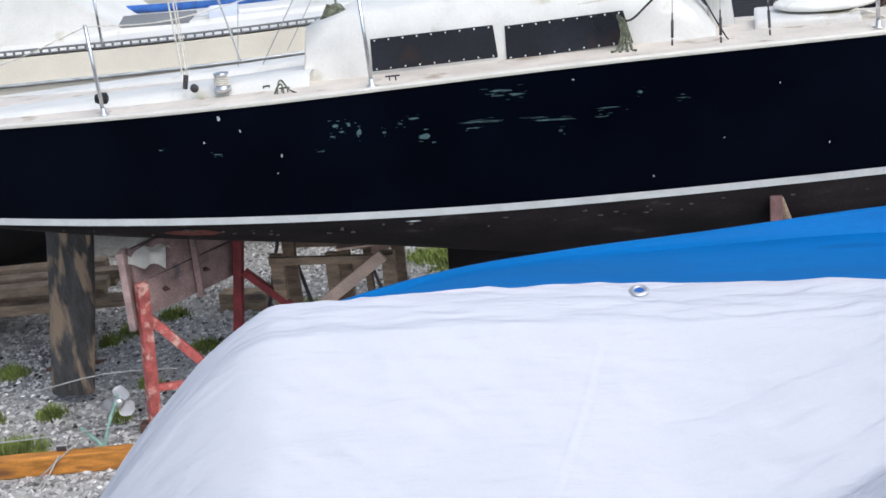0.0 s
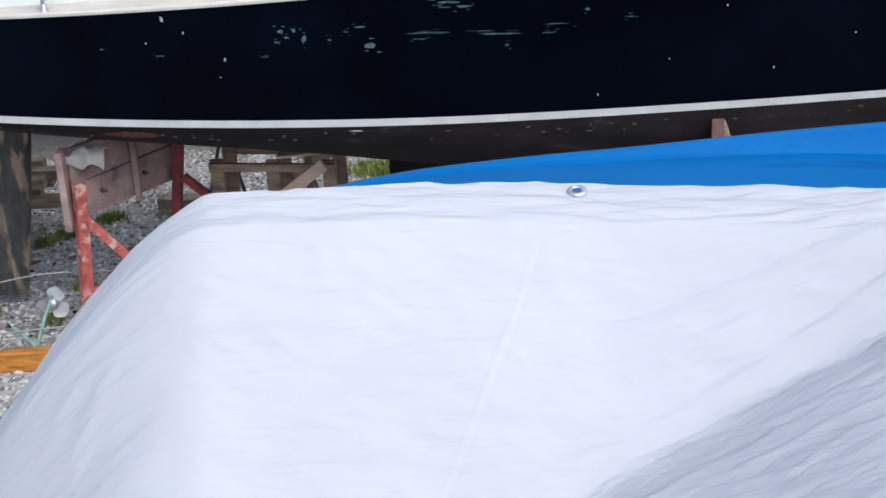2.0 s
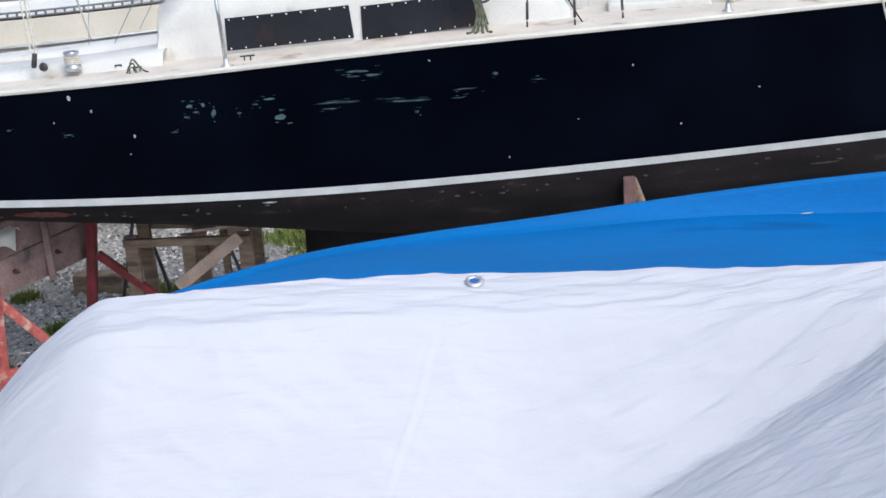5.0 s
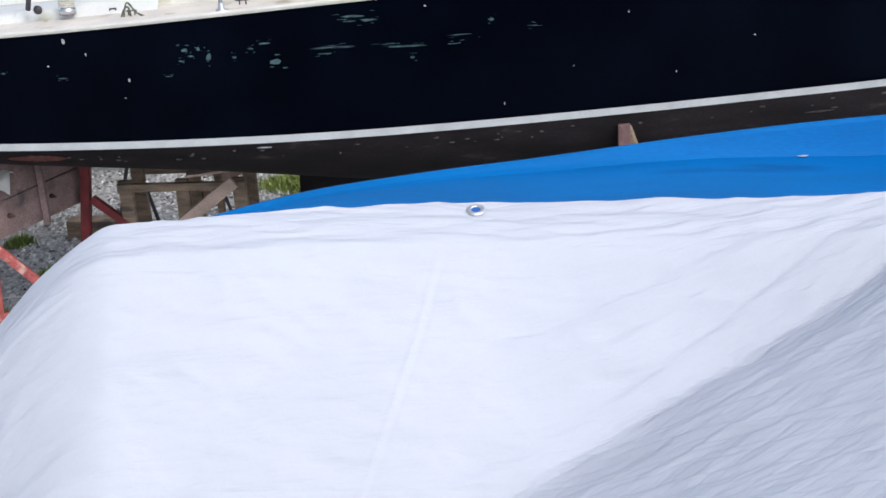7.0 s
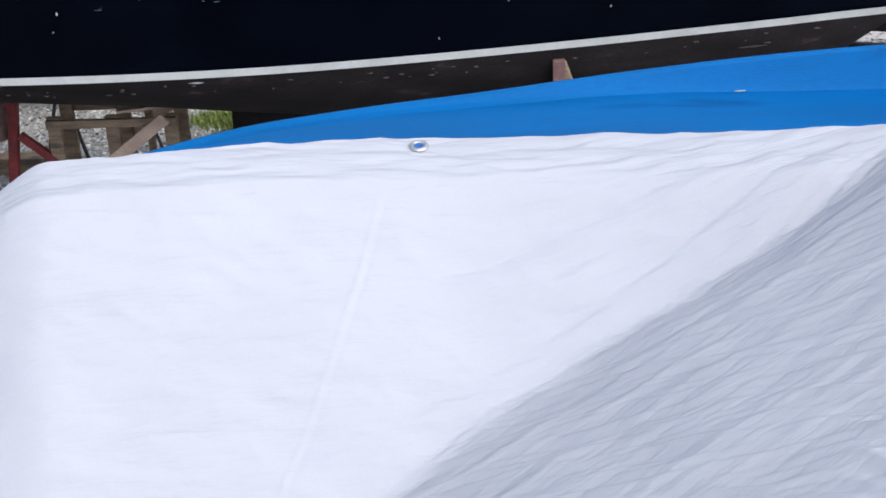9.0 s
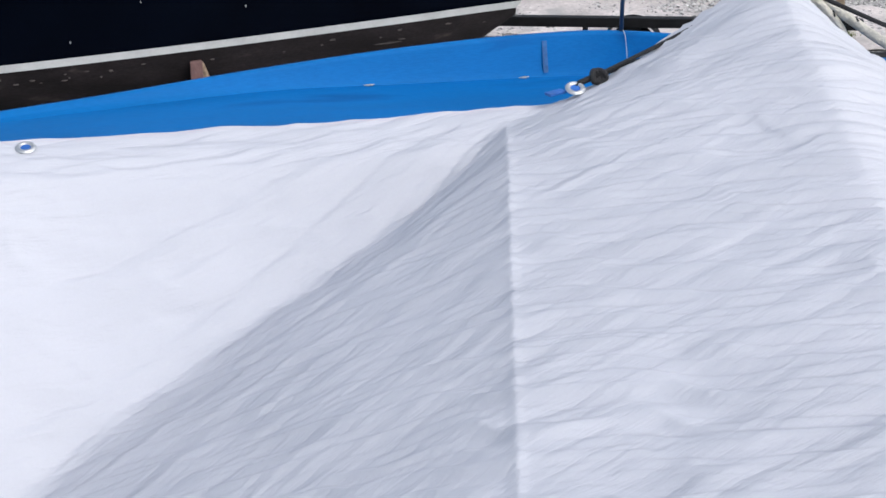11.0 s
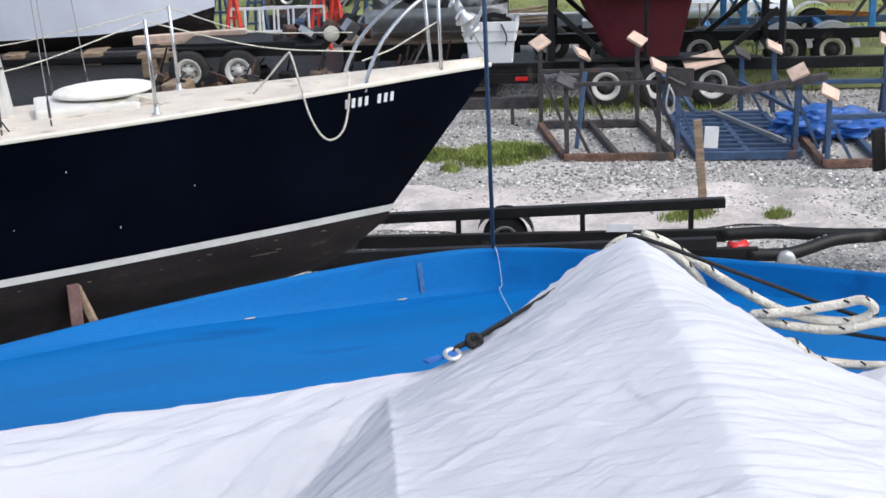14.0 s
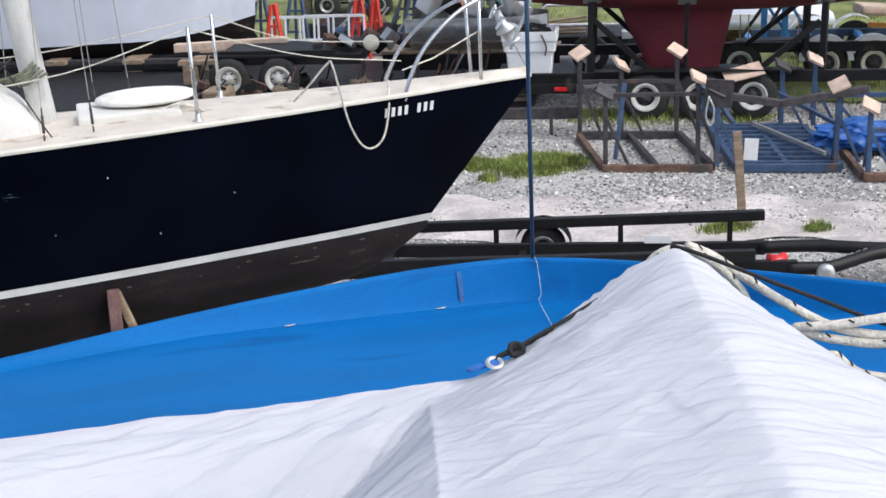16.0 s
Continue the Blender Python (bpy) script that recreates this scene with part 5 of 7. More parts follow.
def tarp_z(x, y):
    back = tarp_edge(x) - y
    base = hem_z(x) - 0.10 * min(back, 0.10) - 1.05 * (math.sqrt((back - 0.10) ** 2 + 0.03 ** 2) - 0.03 if back > 0.10 else 0)
    lx = max(0.0, -0.39 - x)
    base -= 1.5 * lx * lx / (lx + 0.25)
    rel = Vector((x, y, 0)) - PEAK
    s, c = rel.dot(ALONG), rel.dot(ACROSS)
    lee = 1.0 if c < 0 else 1.5
    c = math.sqrt(c * c + 0.018 ** 2) - 0.012
    q = min(c, CREASE)
    tent = PEAK.z - 0.11 * max(s, 0) - lee * (max(0.26, 0.52 - 0.9 * max(s, 0)) * q + 0.30 * max(0.0, 1 - 2.5 * max(s, 0)) * q * q) - float(np.interp(s, (0.0, 0.20, 0.26, 0.33, 0.41, 0.50, 0.80), (0.60, 1.05, 1.0, 0.80, 0.70, 0.62, 0.55))) * max(c - CREASE, 0)
    z = soft_max(base, tent, 0.012 + min(0.02, 0.08 * max(s, 0)))
    flat = max(0.0, min(1.0, 0.5 + (base - tent) / 0.08))
    # fold lines of the packed sheet, and pulled wrinkles running to the tied corner
    for x0, lean in ((-0.42, 0.65), (-0.008, 0.60), (0.441, 0.46)):
        q = x - x0 + lean * (back - 0.30) + 0.012 * noise.noise((back * 5, x0, 0))
        z += flat * (0.0026 * bump_of(q, 0.0038) - 0.0020 * bump_of(q - 0.008, 0.005)) * min(1.0, max(0.0, (back - 0.12) / 0.05)) * max(0.1, min(1.0, 0.6 + 2.5 * noise.noise((x0 * 9, back * 5, 0.5))))
    for y0 in ((0.16, 0.52) if x < 0.6 and base > tent else ()):
        z += 0.0030 * bump_of(back - y0 - 0.03 * math.sin(3 * x), 0.004)
    if x < 1.0 and base > tent:
        rx, ry = 0.95 - x, tarp_edge(0.95) + 0.06 - y
        ang = math.atan2(ry, rx)
        far = min(1.0, math.hypot(rx, ry) / 0.25)
        z += (0.0110 * noise.noise((ang * 9, 0.3, 7.7)) - 0.017 * abs(noise.noise((ang * 13, 4.3, 2.7))) - 0.010 * abs(noise.noise((ang * 24, 2.0, 1.2)))) * far * min(1.0, (base - tent) / 0.03) * min(1.0, 0.12 + max(0.0, back) * 5)
    elif x >= 1.0:
        z += 0.004 * noise.noise((s * 14 + c * 2, c * 2.5, 5.5))
    if tent > base - 0.02:
        warp = 0.6 * noise.noise((s * 9, c * 9, 6.1))
        z += 0.002 * noise.noise((s * 18 + c * 8, c * 4, 2.5)) - (1 - flat) * (0.0100 * abs(noise.noise((s * 26 + c * 9 + warp, c * 3.5 + warp, 8.5))) + 0.0068 * abs(noise.noise((s * 52 + c * 15 + warp, c * 8, 1.5))) + 0.0042 * abs(noise.noise((s * 95 + c * 22 + warp, c * 9, 3.5))))
        z += 0.002 * bump_of(c - CREASE, 0.005)
    z += 0.0022 * noise.noise((x * 7 - y * 4, y * 26 + x * 5, 9.0)) * (1 if x < 0.9 else 0.5) + 0.0010 * noise.noise((x * 24 + y * 10, y * 60, 3.0))
    if base > tent:
        z -= flat * (0.0050 * abs(noise.noise((x * 5 + y * 3, y * 26 + x * 4, 6.4)))) + flat * 0.0055 * abs(noise.noise((x * 14, y * 42 + x * 8, 2.4)))
    z += (0.006 * noise.noise((x * 5 + y * 2, y * 9, 1.7)) + 0.0025 * noise.noise((x * 9, y * 30 + x * 9, 4.1))) * min(1.0, 0.25 + max(0.0, back) * 6)
    return z


bm = bmesh.new()
rows = []
for i in range(801):
    x = -1.15 + 3.0 * i / 800
    e = tarp_edge(x)
    rows.append([(x, e - 1.15 * (j / 320), max(2.9, tarp_z(x, e - 1.15 * (j / 320)))) for j in range(321)])
grid(bm, rows)
TARP_OB = tagged(part("tarp", bm, TARP, smooth=True), "white woven tarpaulin, creased, draped over cabin and boom", "tarp")
# grommets, tie cord, boom and rope
def ring_at(x, y, z, n, parent, label):
    bm = bmesh.new()
    q = Vector(n).to_track_quat("Z", "Y").to_matrix().to_4x4()
    b = bmesh.new()
    prof = [(0.007, 0.0), (0.008, 0.002), (0.011, 0.003), (0.014, 0.0015), (0.015, 0.0)]
    rows = [[(r * math.cos(a), r * math.sin(a), h) for a in np.linspace(0, 2 * math.pi, 25)[:-1]] for r, h in prof]
    grid(b, rows, close=True)
    join(bm, b, Matrix.Translation((x, y, z)) @ q)
    part("grommet", bm, ALLOY, parent, label, smooth=True)
    bm = bmesh.new()
    lathe(bm, [(0.0085, -0.001), (0.0085, 0.0005)], Matrix.Translation((x, y, z)) @ q)
    part("grommet_hole", bm, BLUETARP, parent)


ring_at(0.15, tarp_edge(0.15) - 0.035, tarp_z(0.15, tarp_edge(0.15) - 0.035) + 0.003, (0, -0.25, 1), TARP_OB, "steel eyelet in the tarp's hem")
KX, KY = 0.935, tarp_edge(0.935) - 0.02
KZ = tarp_z(KX, KY)
ring_at(KX - 0.012, KY, KZ + 0.010, (-0.1, -0.4, 1), TARP_OB, "steel eyelet tied with black cord")

BOOM_END = Vector((1.255, 1.915, 4.105))
bm = bmesh.new()
b = bmesh.new()
ring = [(0.040 * math.cos(a), 0.055 * math.sin(a)) for a in np.linspace(0, 2 * math.pi, 21)[:-1]]
near = BOOM_END + ALONG * 1.6 + Vector((0, 0, -0.23))
d = (near - BOOM_END).normalized()
side = d.cross(Vector((0, 0, 1))).normalized()
up = side.cross(d)
base = BOOM_END - up * 0.075 - d * 0.02
rows = [[base + d * s + side * x + up * y for x, y in ring] for s in (0.0, 0.02, 0.5, 1.4)]
grid(bm, rows, close=True)
bm.faces.new([bm.verts.new(p) for p in rows[0]])
BOOM = part("boom", bm, WHITE, None, smooth=True)
tagged(BOOM, "white boom end lashed with rope, under the tarp", "boom")
bm = bmesh.new()
box(bm, (0.012, 0.02, 0.11), Matrix.Translation(base - d * 0.004), 0.002)
part("dark_slot", bm, BLACK, BOOM)
bm = bmesh.new()
box(bm, (0.10, 0.10, 0.70), Matrix.Translation(BOOM_END + ALONG * 0.35 + Vector((0, 0, -0.62))), 0.02)
tagged(part("boom_crutch", bm, WOOD), "timber crutch holding the boom above the deck", "prop")


def rope(name, pts, r, m, parent, label="", flecks=False):
    bm = bmesh.new()
    line = bend(pts, 10)
    tube(bm, line, r, 10)
    ob = part(name, bm, m, parent, label, smooth=True)
    if flecks:
        for i in range(5, len(line) - 3, 9):
            bm = bmesh.new()
            p, t = line[i], (line[i + 1] - line[i]).normalized()
            o = t.cross(Vector((0.3, -0.8, 0.5))).normalized()
            out = o.cross(t).normalized()
            if out.y > 0:
                out = -out
            tube(bm, [p + out * (r * 0.98) - t * 0.004 - o * 0.003, p + out * (r * 1.01) + t * 0.004 + o * 0.003], 0.0016, 5)
            part("tracer_fleck", bm, CORD, ob)
    return ob


LINE = thing("rope", BOOM_END, "thick white braided rope with dark flecks, hitched round the boom end", "rope")
li = LINE.matrix_basis.inverted()


def W(p):
    return li @ Vector(p)


for k, off in enumerate((0.0, 0.022, -0.02)):
    pts = [W(base - d * 0.012 + d * off + side * (0.055 * math.cos(a)) + up * (0.070 * math.sin(a))) for a in np.linspace(-0.6, 3.7, 9)]
    rope("turn", pts, 0.0075, ROPE, LINE, flecks=True)
pA = base + up * 0.05 - side * 0.0
R = [(1.272, 1.93, 4.125), (1.31, 1.91, 4.105), (1.345, 1.875, 4.075), (1.385, 1.82, 4.042), (1.43, 1.75, 4.015), (1.49, 1.69, 4.01), (1.52, 1.665, 4.03), (1.505, 1.675, 4.047), (1.48, 1.7, 4.037), (1.42, 1.745, 4.021), (1.38, 1.78, 4.013), (1.4, 1.765, 4.002), (1.47, 1.7, 3.997), (1.53, 1.655, 4.013), (1.62, 1.58, 4.027), (1.8, 1.43, 4.031), (2.2, 1.1, 4.025)]
rope("fall", [W(p) for p in R], 0.0075, ROPE, LINE, flecks=True)
R = [(1.275, 1.925, 4.118), (1.315, 1.895, 4.088), (1.345, 1.87, 4.045), (1.35, 1.85, 3.99)]
rope("fall", [W(p) for p in R], 0.007, ROPE, LINE, flecks=True)
R = [(1.36, 1.775, 3.97), (1.395, 1.75, 3.969), (1.42, 1.735, 3.975), (1.432, 1.72, 3.963), (1.45, 1.7, 3.95), (1.5, 1.66, 3.946), (1.56, 1.61, 3.95)]
rope("tail", [W(p) for p in R], 0.0075, ROPE, LINE, flecks=True)
TIE = thing("tie_cord", (KX, KY, KZ), "black elastic cord tying the tarp to the boom", "cord")
ti = TIE.matrix_basis.inverted()
K = Vector((KX + 0.022, KY + 0.006, KZ + 0.022))
rope("strand", [ti @ p for p in (K, K.lerp(Vector((1.235, 1.93, 4.11)), 0.5) + Vector((0, 0, -0.003)), Vector((1.235, 1.93, 4.112)), Vector((1.262, 1.92, 4.122)), Vector((1.40, 1.80, 4.062)), Vector((1.60, 1.62, 3.985)), Vector((2.1, 1.15, 3.86)))], 0.0034, CORD, TIE)
rope("strand", [ti @ p for p in (K, K + Vector((0.10, 0.01, 0.018)), K + Vector((0.22, 0.0, 0.04)), Vector((1.36, 1.83, 4.0)), Vector((1.58, 1.64, 3.972)), Vector((2.1, 1.15, 3.90)))], 0.0034, CORD, TIE)
for k in range(4):
    a = k * 1.6
    rope("knot_turn", [ti @ (K + Vector((0.006 * math.cos(a + s) + 0.003 * k, 0.006 * math.sin(s * 1.3 + k), 0.007 * math.sin(a + s)))) for s in np.linspace(0, 5.5, 7)], 0.0045, CORD, TIE)
rope("hitch", [ti @ p for p in (Vector((KX - 0.012, KY + 0.004, KZ + 0.004)), Vector((KX - 0.002, KY + 0.008, KZ + 0.014)), K)], 0.0045, CORD, TIE)
bm = bmesh.new()
box(bm, (0.030, 0.014, 0.004), Matrix.Translation((KX - 0.040, KY + 0.008, KZ + 0.004)) @ pose(0, 0, 0, 0, 0, 15), 0.001)
part("blue_tag", bm, BLUETARP, TARP_OB)

# ---- the yard beyond: a along its rows, b away from the boats ----
C30, S30 = math.cos(math.pi / 6), 0.5


def yd(a, b, z=0.0):
    return Vector((a * C30 + b * S30, -a * S30 + b * C30, z))


class Kit:
    """A thing in the yard with its parts, built in yard places."""

    def __init__(self, name, a, b, label, category, group=""):
        self.ob = thing(name, yd(a, b), label, category, group, turn=-30)
        self.o = Vector((a, b, 0))

    def add(self, name, bm, m, label="", parent=None, smooth=False):
        bm.transform(Matrix.Translation(-self.o))
        return part(name, bm, m, parent or self.ob, label, smooth)

    def bar(self, name, p, q, w, h, m, label="", parent=None):
        bm = bmesh.new()
        beam(bm, p, q, w, h, min(w, h) * 0.12)
        return self.add(name, bm, m, label, parent)

    def rod(self, name, pts, r, m, label="", parent=None, soft=False):
        bm = bmesh.new()
        tube(bm, bend(pts, 6) if soft else pts, r, 8)
        return self.add(name, bm, m, label, parent, True)

    def block(self, name, c, size, m, label="", parent=None, rot=(0, 0, 0), bevel=0.01):
        bm = bmesh.new()
        box(bm, size, pose(*c, *rot), bevel)
        return self.add(name, bm, m, label, parent)

    def wheel(self, a, b, r, rim, w=0.2, hub=WHITE, disc=None):
        m = pose(a, b, r, 90)
        bm = bmesh.new()
        lathe(bm, [(rim, -w / 2), (r * 0.86, -w / 2), (r * 0.97, -w * 0.36), (r, -w * 0.2), (r, w * 0.2), (r * 0.97, w * 0.36), (r * 0.86, w / 2), (rim, w / 2)], m, 32, False)
        wh = self.add("wheel", bm, RUBBER, smooth=True)
        bm = bmesh.new()
        lathe(bm, [(rim * 1.02, w * 0.46), (rim * 0.98, w * 0.54), (rim * 0.88, w * 0.50), (rim * 0.70, w * 0.40), (rim * 0.66, w * 0.28), (rim * 0.64, w * 0.26)], m, 32, False)
        self.add("rim", bm, hub, "painted steel rim", wh, True)
        bm = bmesh.new()
        lathe(bm, [(rim * 0.66, w * 0.2), (rim * 0.5, w * 0.25), (rim * 0.3, w * 0.25), (rim * 0.28, w * 0.5), (rim * 0.18, w * 0.58), (0.0, w * 0.58)], m, 20)
        self.add("hub", bm, disc or DARKSTEEL, "", wh, True)
        for k in range(6):
            t = k * math.pi / 3
            bm = bmesh.new()
            box(bm, (rim * 0.16, rim * 0.10, 0.01), pose(a + rim * 0.48 * math.cos(t), b - w * 0.265, r + rim * 0.48 * math.sin(t), 90, 0, 0))
            self.add("wheel_slot", bm, BLACK, "", wh)
        return wh


def pad_post(k, a, b, h, m, tilt, face=PALEWOOD, lean=(0, 0), size=0.23, yaw=0):
    """An upright with a swivel pad on top."""
    top = (a + lean[0], b + lean[1], h)
    k.bar("post", (a, b, 0.08), top, 0.06, 0.06, m)
    k.block("pad", (top[0], top[1], h + 0.05), (size, size * 0.9, 0.04), face, "pale plywood pad", None, (tilt * 0.45, 28 if (a * 10) % 2 < 1 else -26, yaw), 0.005)


def cradle(name, a0, a1, b0, b1, m, base, posts, label, slats=0, skew=0.0):
    k = Kit(name, (a0 + a1) / 2, b0, label, "boat cradle", "empty boat cradles")
    z = 0.06
    k.bar("base_beam", (a0, b0, z), (a1, b0, z), 0.08, 0.10, base)
    k.bar("base_beam", (a0 - skew, b1, z), (a1 - skew, b1, z), 0.08, 0.10, m)
    k.bar("base_beam", (a0, b0 + 0.05, z), (a0 - skew, b1 - 0.05, z), 0.08, 0.09, base)
    k.bar("base_beam", (a1, b0 + 0.05, z), (a1 - skew, b1 - 0.05, z), 0.08, 0.09, m)
    k.bar("base_beam", ((a0 + a1) / 2, b0 + 0.05, z), ((a0 + a1) / 2 - skew, b1 - 0.05, z), 0.07, 0.08, m)
    for i in range(slats):
        t = (i + 0.7) / (slats + 0.4)
        k.bar("slat", (a0 - skew * t + 0.05, b0 + (b1 - b0) * t, z + 0.02), (a1 - skew * t - 0.05, b0 + (b1 - b0) * t, z + 0.02), 0.07, 0.05, m)
    for a, b, h, tilt, yaw, face in posts:
        pad_post(k, a, b, h, m, tilt, face, yaw=yaw)
        k.bar("brace", (a + 0.28, b, 0.10), (a, b, h * 0.72), 0.04, 0.04, m)
        k.bar("brace", (a, b + 0.30, 0.10), (a, b, h * 0.72), 0.04, 0.04, m)
    return k


k = cradle("cradle", -0.16, 1.20, 18.2, 20.0, DARKSTEEL, RUST, ((-0.48, 20.0, 1.14, 55, 30, PALEWOOD), (0.82, 20.0, 1.16, 40, -20, PALEWOOD), (-0.12, 18.25, 0.98, 65, 0, DARKSTEEL), (1.02, 18.3, 1.13, 60, 20, PALEWOOD), (0.08, 20.0, 0.98, 70, 40, PALEWOOD)), "dark rusty steel boat cradle with swivel pads, empty on gravel", skew=0.33)
k.bar("top_bar", (-0.46, 20.0, 0.80), (0.80, 20.0, 0.80), 0.05, 0.05, DARKSTEEL)
k.bar("top_bar", (-0.14, 18.25, 0.98), (1.14, 18.3, 0.98), 0.045, 0.05, DARKSTEEL)
k.bar("blue_brace", (0.0, 18.5, 0.1), (0.12, 18.9, 1.0), 0.05, 0.05, BLUESTEEL)
k.rod("chain", [(1.14, 18.15, 0.98), (1.10, 18.12, 0.75), (1.16, 18.12, 0.62), (1.20, 18.12, 0.8), (1.15, 18.12, 0.95)], 0.012, ALLOY, soft=True)
k = cradle("cradle", 1.49, 2.75, 18.2, 20.4, BLUESTEEL, BLUESTEEL, ((1.25, 18.25, 1.0, 80, 0, DARKSTEEL), (2.70, 18.3, 1.02, 70, 0, PALEWOOD), (2.25, 20.4, 0.86, 60, 20, DARKSTEEL), (2.68, 20.4, 0.94, 50, 10, PALEWOOD), (1.2, 20.35, 0.62, 60, 0, BLUESTEEL)), "blue steel boat cradle with slatted base, empty on gravel", 9, 0.2)
k.bar("top_bar", (1.22, 18.25, 0.98), (2.0, 18.24, 0.86), 0.10, 0.09, DARKSTEEL)
k.bar("top_bar", (2.0, 18.24, 0.86), (3.05, 18.28, 1.02), 0.10, 0.09, DARKSTEEL)
k.block("dark_plate", (1.26, 18.2, 1.0), (0.34, 0.03, 0.36), DARKSTEEL, rot=(8, 4, 0))
k.bar("side_bar", (2.2, 20.3, 0.55), (2.75, 18.3, 0.55), 0.05, 0.05, BLUESTEEL)
k.bar("side_bar", (1.3, 20.3, 0.60), (1.45, 18.3, 0.60), 0.05, 0.05, BLUESTEEL)
k.bar("diagonal_bar", (1.85, 20.2, 0.16), (2.6, 18.5, 0.16), 0.05, 0.05, ALLOY)
k = cradle("cradle", 2.95, 4.30, 17.75, 20.0, BLUESTEEL, RUST, ((3.01, 17.8, 0.87, 62, 0, PALEWOOD), (4.09, 20.0, 1.06, 85, 10, PALEWOOD), (4.34, 19.4, 0.86, 40, -30, PALEWOOD), (2.98, 20.0, 0.6, 50, 0, DARKSTEEL), (4.65, 20.3, 1.17, 85, 70, PALEWOOD)), "blue and rusty steel boat cradle with pale pads", skew=0.1)
k.bar("top_bar", (2.98, 20.0, 0.58), (4.6, 20.0, 0.58), 0.06, 0.06, BLUESTEEL)
k.bar("top_bar", (3.02, 17.8, 0.62), (4.5, 17.9, 0.62), 0.06, 0.06, BLUESTEEL)
k.block("board", (3.9, 18.0, 0.30), (0.3, 0.18, 0.03), PALEWOOD, rot=(6, 8, 20))

# crumpled blue sheet
b = bmesh.new()
bmesh.ops.create_icosphere(b, subdivisions=5, radius=1)
for v in b.verts:
    n = noise.noise(v.co * 2.4) * 0.35 + noise.noise(v.co * 6) * 0.16
    v.co *= 1 + n
    v.co.z = max(v.co.z, -0.35)
bm = bmesh.new()
join(bm, b, Matrix.Translation(yd(3.25, 19.3, 0.16)) @ pose(0, 0, 0, 0, 0, -30) @ Matrix.Diagonal((0.66, 0.48, 0.22, 1)))
tagged(part("plastic_sheet", bm, BLUETARP), "crumpled blue plastic sheet heaped in a cradle", "tarp")

# leaning timber stake and pale sign
k = Kit("stake", 1.38, 15.85, "weathered timber stake with a pale card", "post")
bm = bmesh.new()
beam(bm, (1.39, 15.85, -0.05), (1.30, 15.85, 1.08), 0.07, 0.09, 0.008)
k.add("stake_timber", bm, WOOD)
k.block("card", (1.46, 15.95, 0.86), (0.15, 0.012, 0.24), PLASTIC, rot=(0, 3, 0), bevel=0.002)

# ---- black boat trailer in front ----
k = Kit("boat_trailer", 0.0, 14.0, "black steel boat trailer with carpeted bunks, unloaded", "trailer", "boat trailers")
k.bar("bunk", (-2.5, 14.2, 0.50), (1.45, 14.2, 0.645), 0.09, 0.10, BLACK, "black carpeted bunk")
k.bar("bunk", (-2.6, 13.30, 0.40), (1.3, 13.45, 0.47), 0.09, 0.12, BLACK, "black carpeted bunk")
for a, b in ((-1.17, 14.2), (0.06, 14.2), (1.12, 14.2)):
    k.bar("bunk_bracket", (a, b, 0.30), (a, b, 0.58 + 0.035 * a), 0.06, 0.05, BLACK)
for a in (-1.6, -0.1, 1.0):
    k.bar("bunk_bracket", (a, 13.38, 0.22), (a, 13.38, 0.42), 0.06, 0.05, BLACK)
k.bar("frame_rail", (-2.7, 14.10, 0.30), (1.45, 14.10, 0.34), 0.07, 0.13, BLACK)
k.bar("frame_rail", (-2.7, 13.50, 0.28), (1.7, 13.55, 0.33), 0.07, 0.13, BLACK)
k.rod("tongue", [(1.4, 14.1, 0.34), (1.9, 14.10, 0.36), (2.5, 14.02, 0.36), (3.4, 14.0, 0.36), (5.5, 14.0, 0.38)], 0.065, BLACK, soft=True)
k.rod("tongue", [(1.6, 13.55, 0.32), (2.0, 13.60, 0.31), (2.45, 13.85, 0.36), (2.9, 13.98, 0.36)], 0.065, BLACK, soft=True)
for a in (-2.2, -0.9, 0.6):
    k.bar("cross_member", (a, 13.5, 0.27), (a, 14.1, 0.29), 0.07, 0.07, BLACK)
k.wheel(-0.72, 14.50, 0.23, 0.13, 0.18, ALLOY)
bm = bmesh.new()
rows = [[(-0.72 + 0.29 * math.cos(t), b, 0.23 + 0.29 * math.sin(t)) for t in np.linspace(0.15, math.pi - 0.15, 18)] for b in (14.36, 14.62)]
grid(bm, rows)
bmesh.ops.solidify(bm, geom=bm.faces[:], thickness=0.012)
k.add("fender", bm, BLACK, smooth=True)
k.block("label_plate", (0.42, 14.05, 0.44), (0.26, 0.01, 0.08), PLASTIC, "pale label plate", bevel=0.002)
bm = bmesh.new()
lathe(bm, [(0.03, -0.09), (0.08, -0.08), (0.06, 0), (0.08, 0.08), (0.03, 0.09)], pose(1.52, 13.62, 0.36, 0, 90, 20))
k.add("roller", bm, LAMP, "red rubber keel roller", smooth=True)
bm = bmesh.new()
lathe(bm, [(0.03, -0.03), (0.085, -0.03), (0.085, 0.03), (0.03, 0.03)], pose(1.95, 13.45, 0.30, 90, 0, 0))
k.add("jockey_wheel", bm, ALLOY, "small grey jockey wheel", smooth=True)
for i in range(6):
    k.block("marking_bar", (2.02 + 0.07 * i, 13.66 + 0.045 * i, 0.335 + 0.008 * i), (0.045, 0.01, 0.05), ALLOY, rot=(0, -12, 28), bevel=0.001)
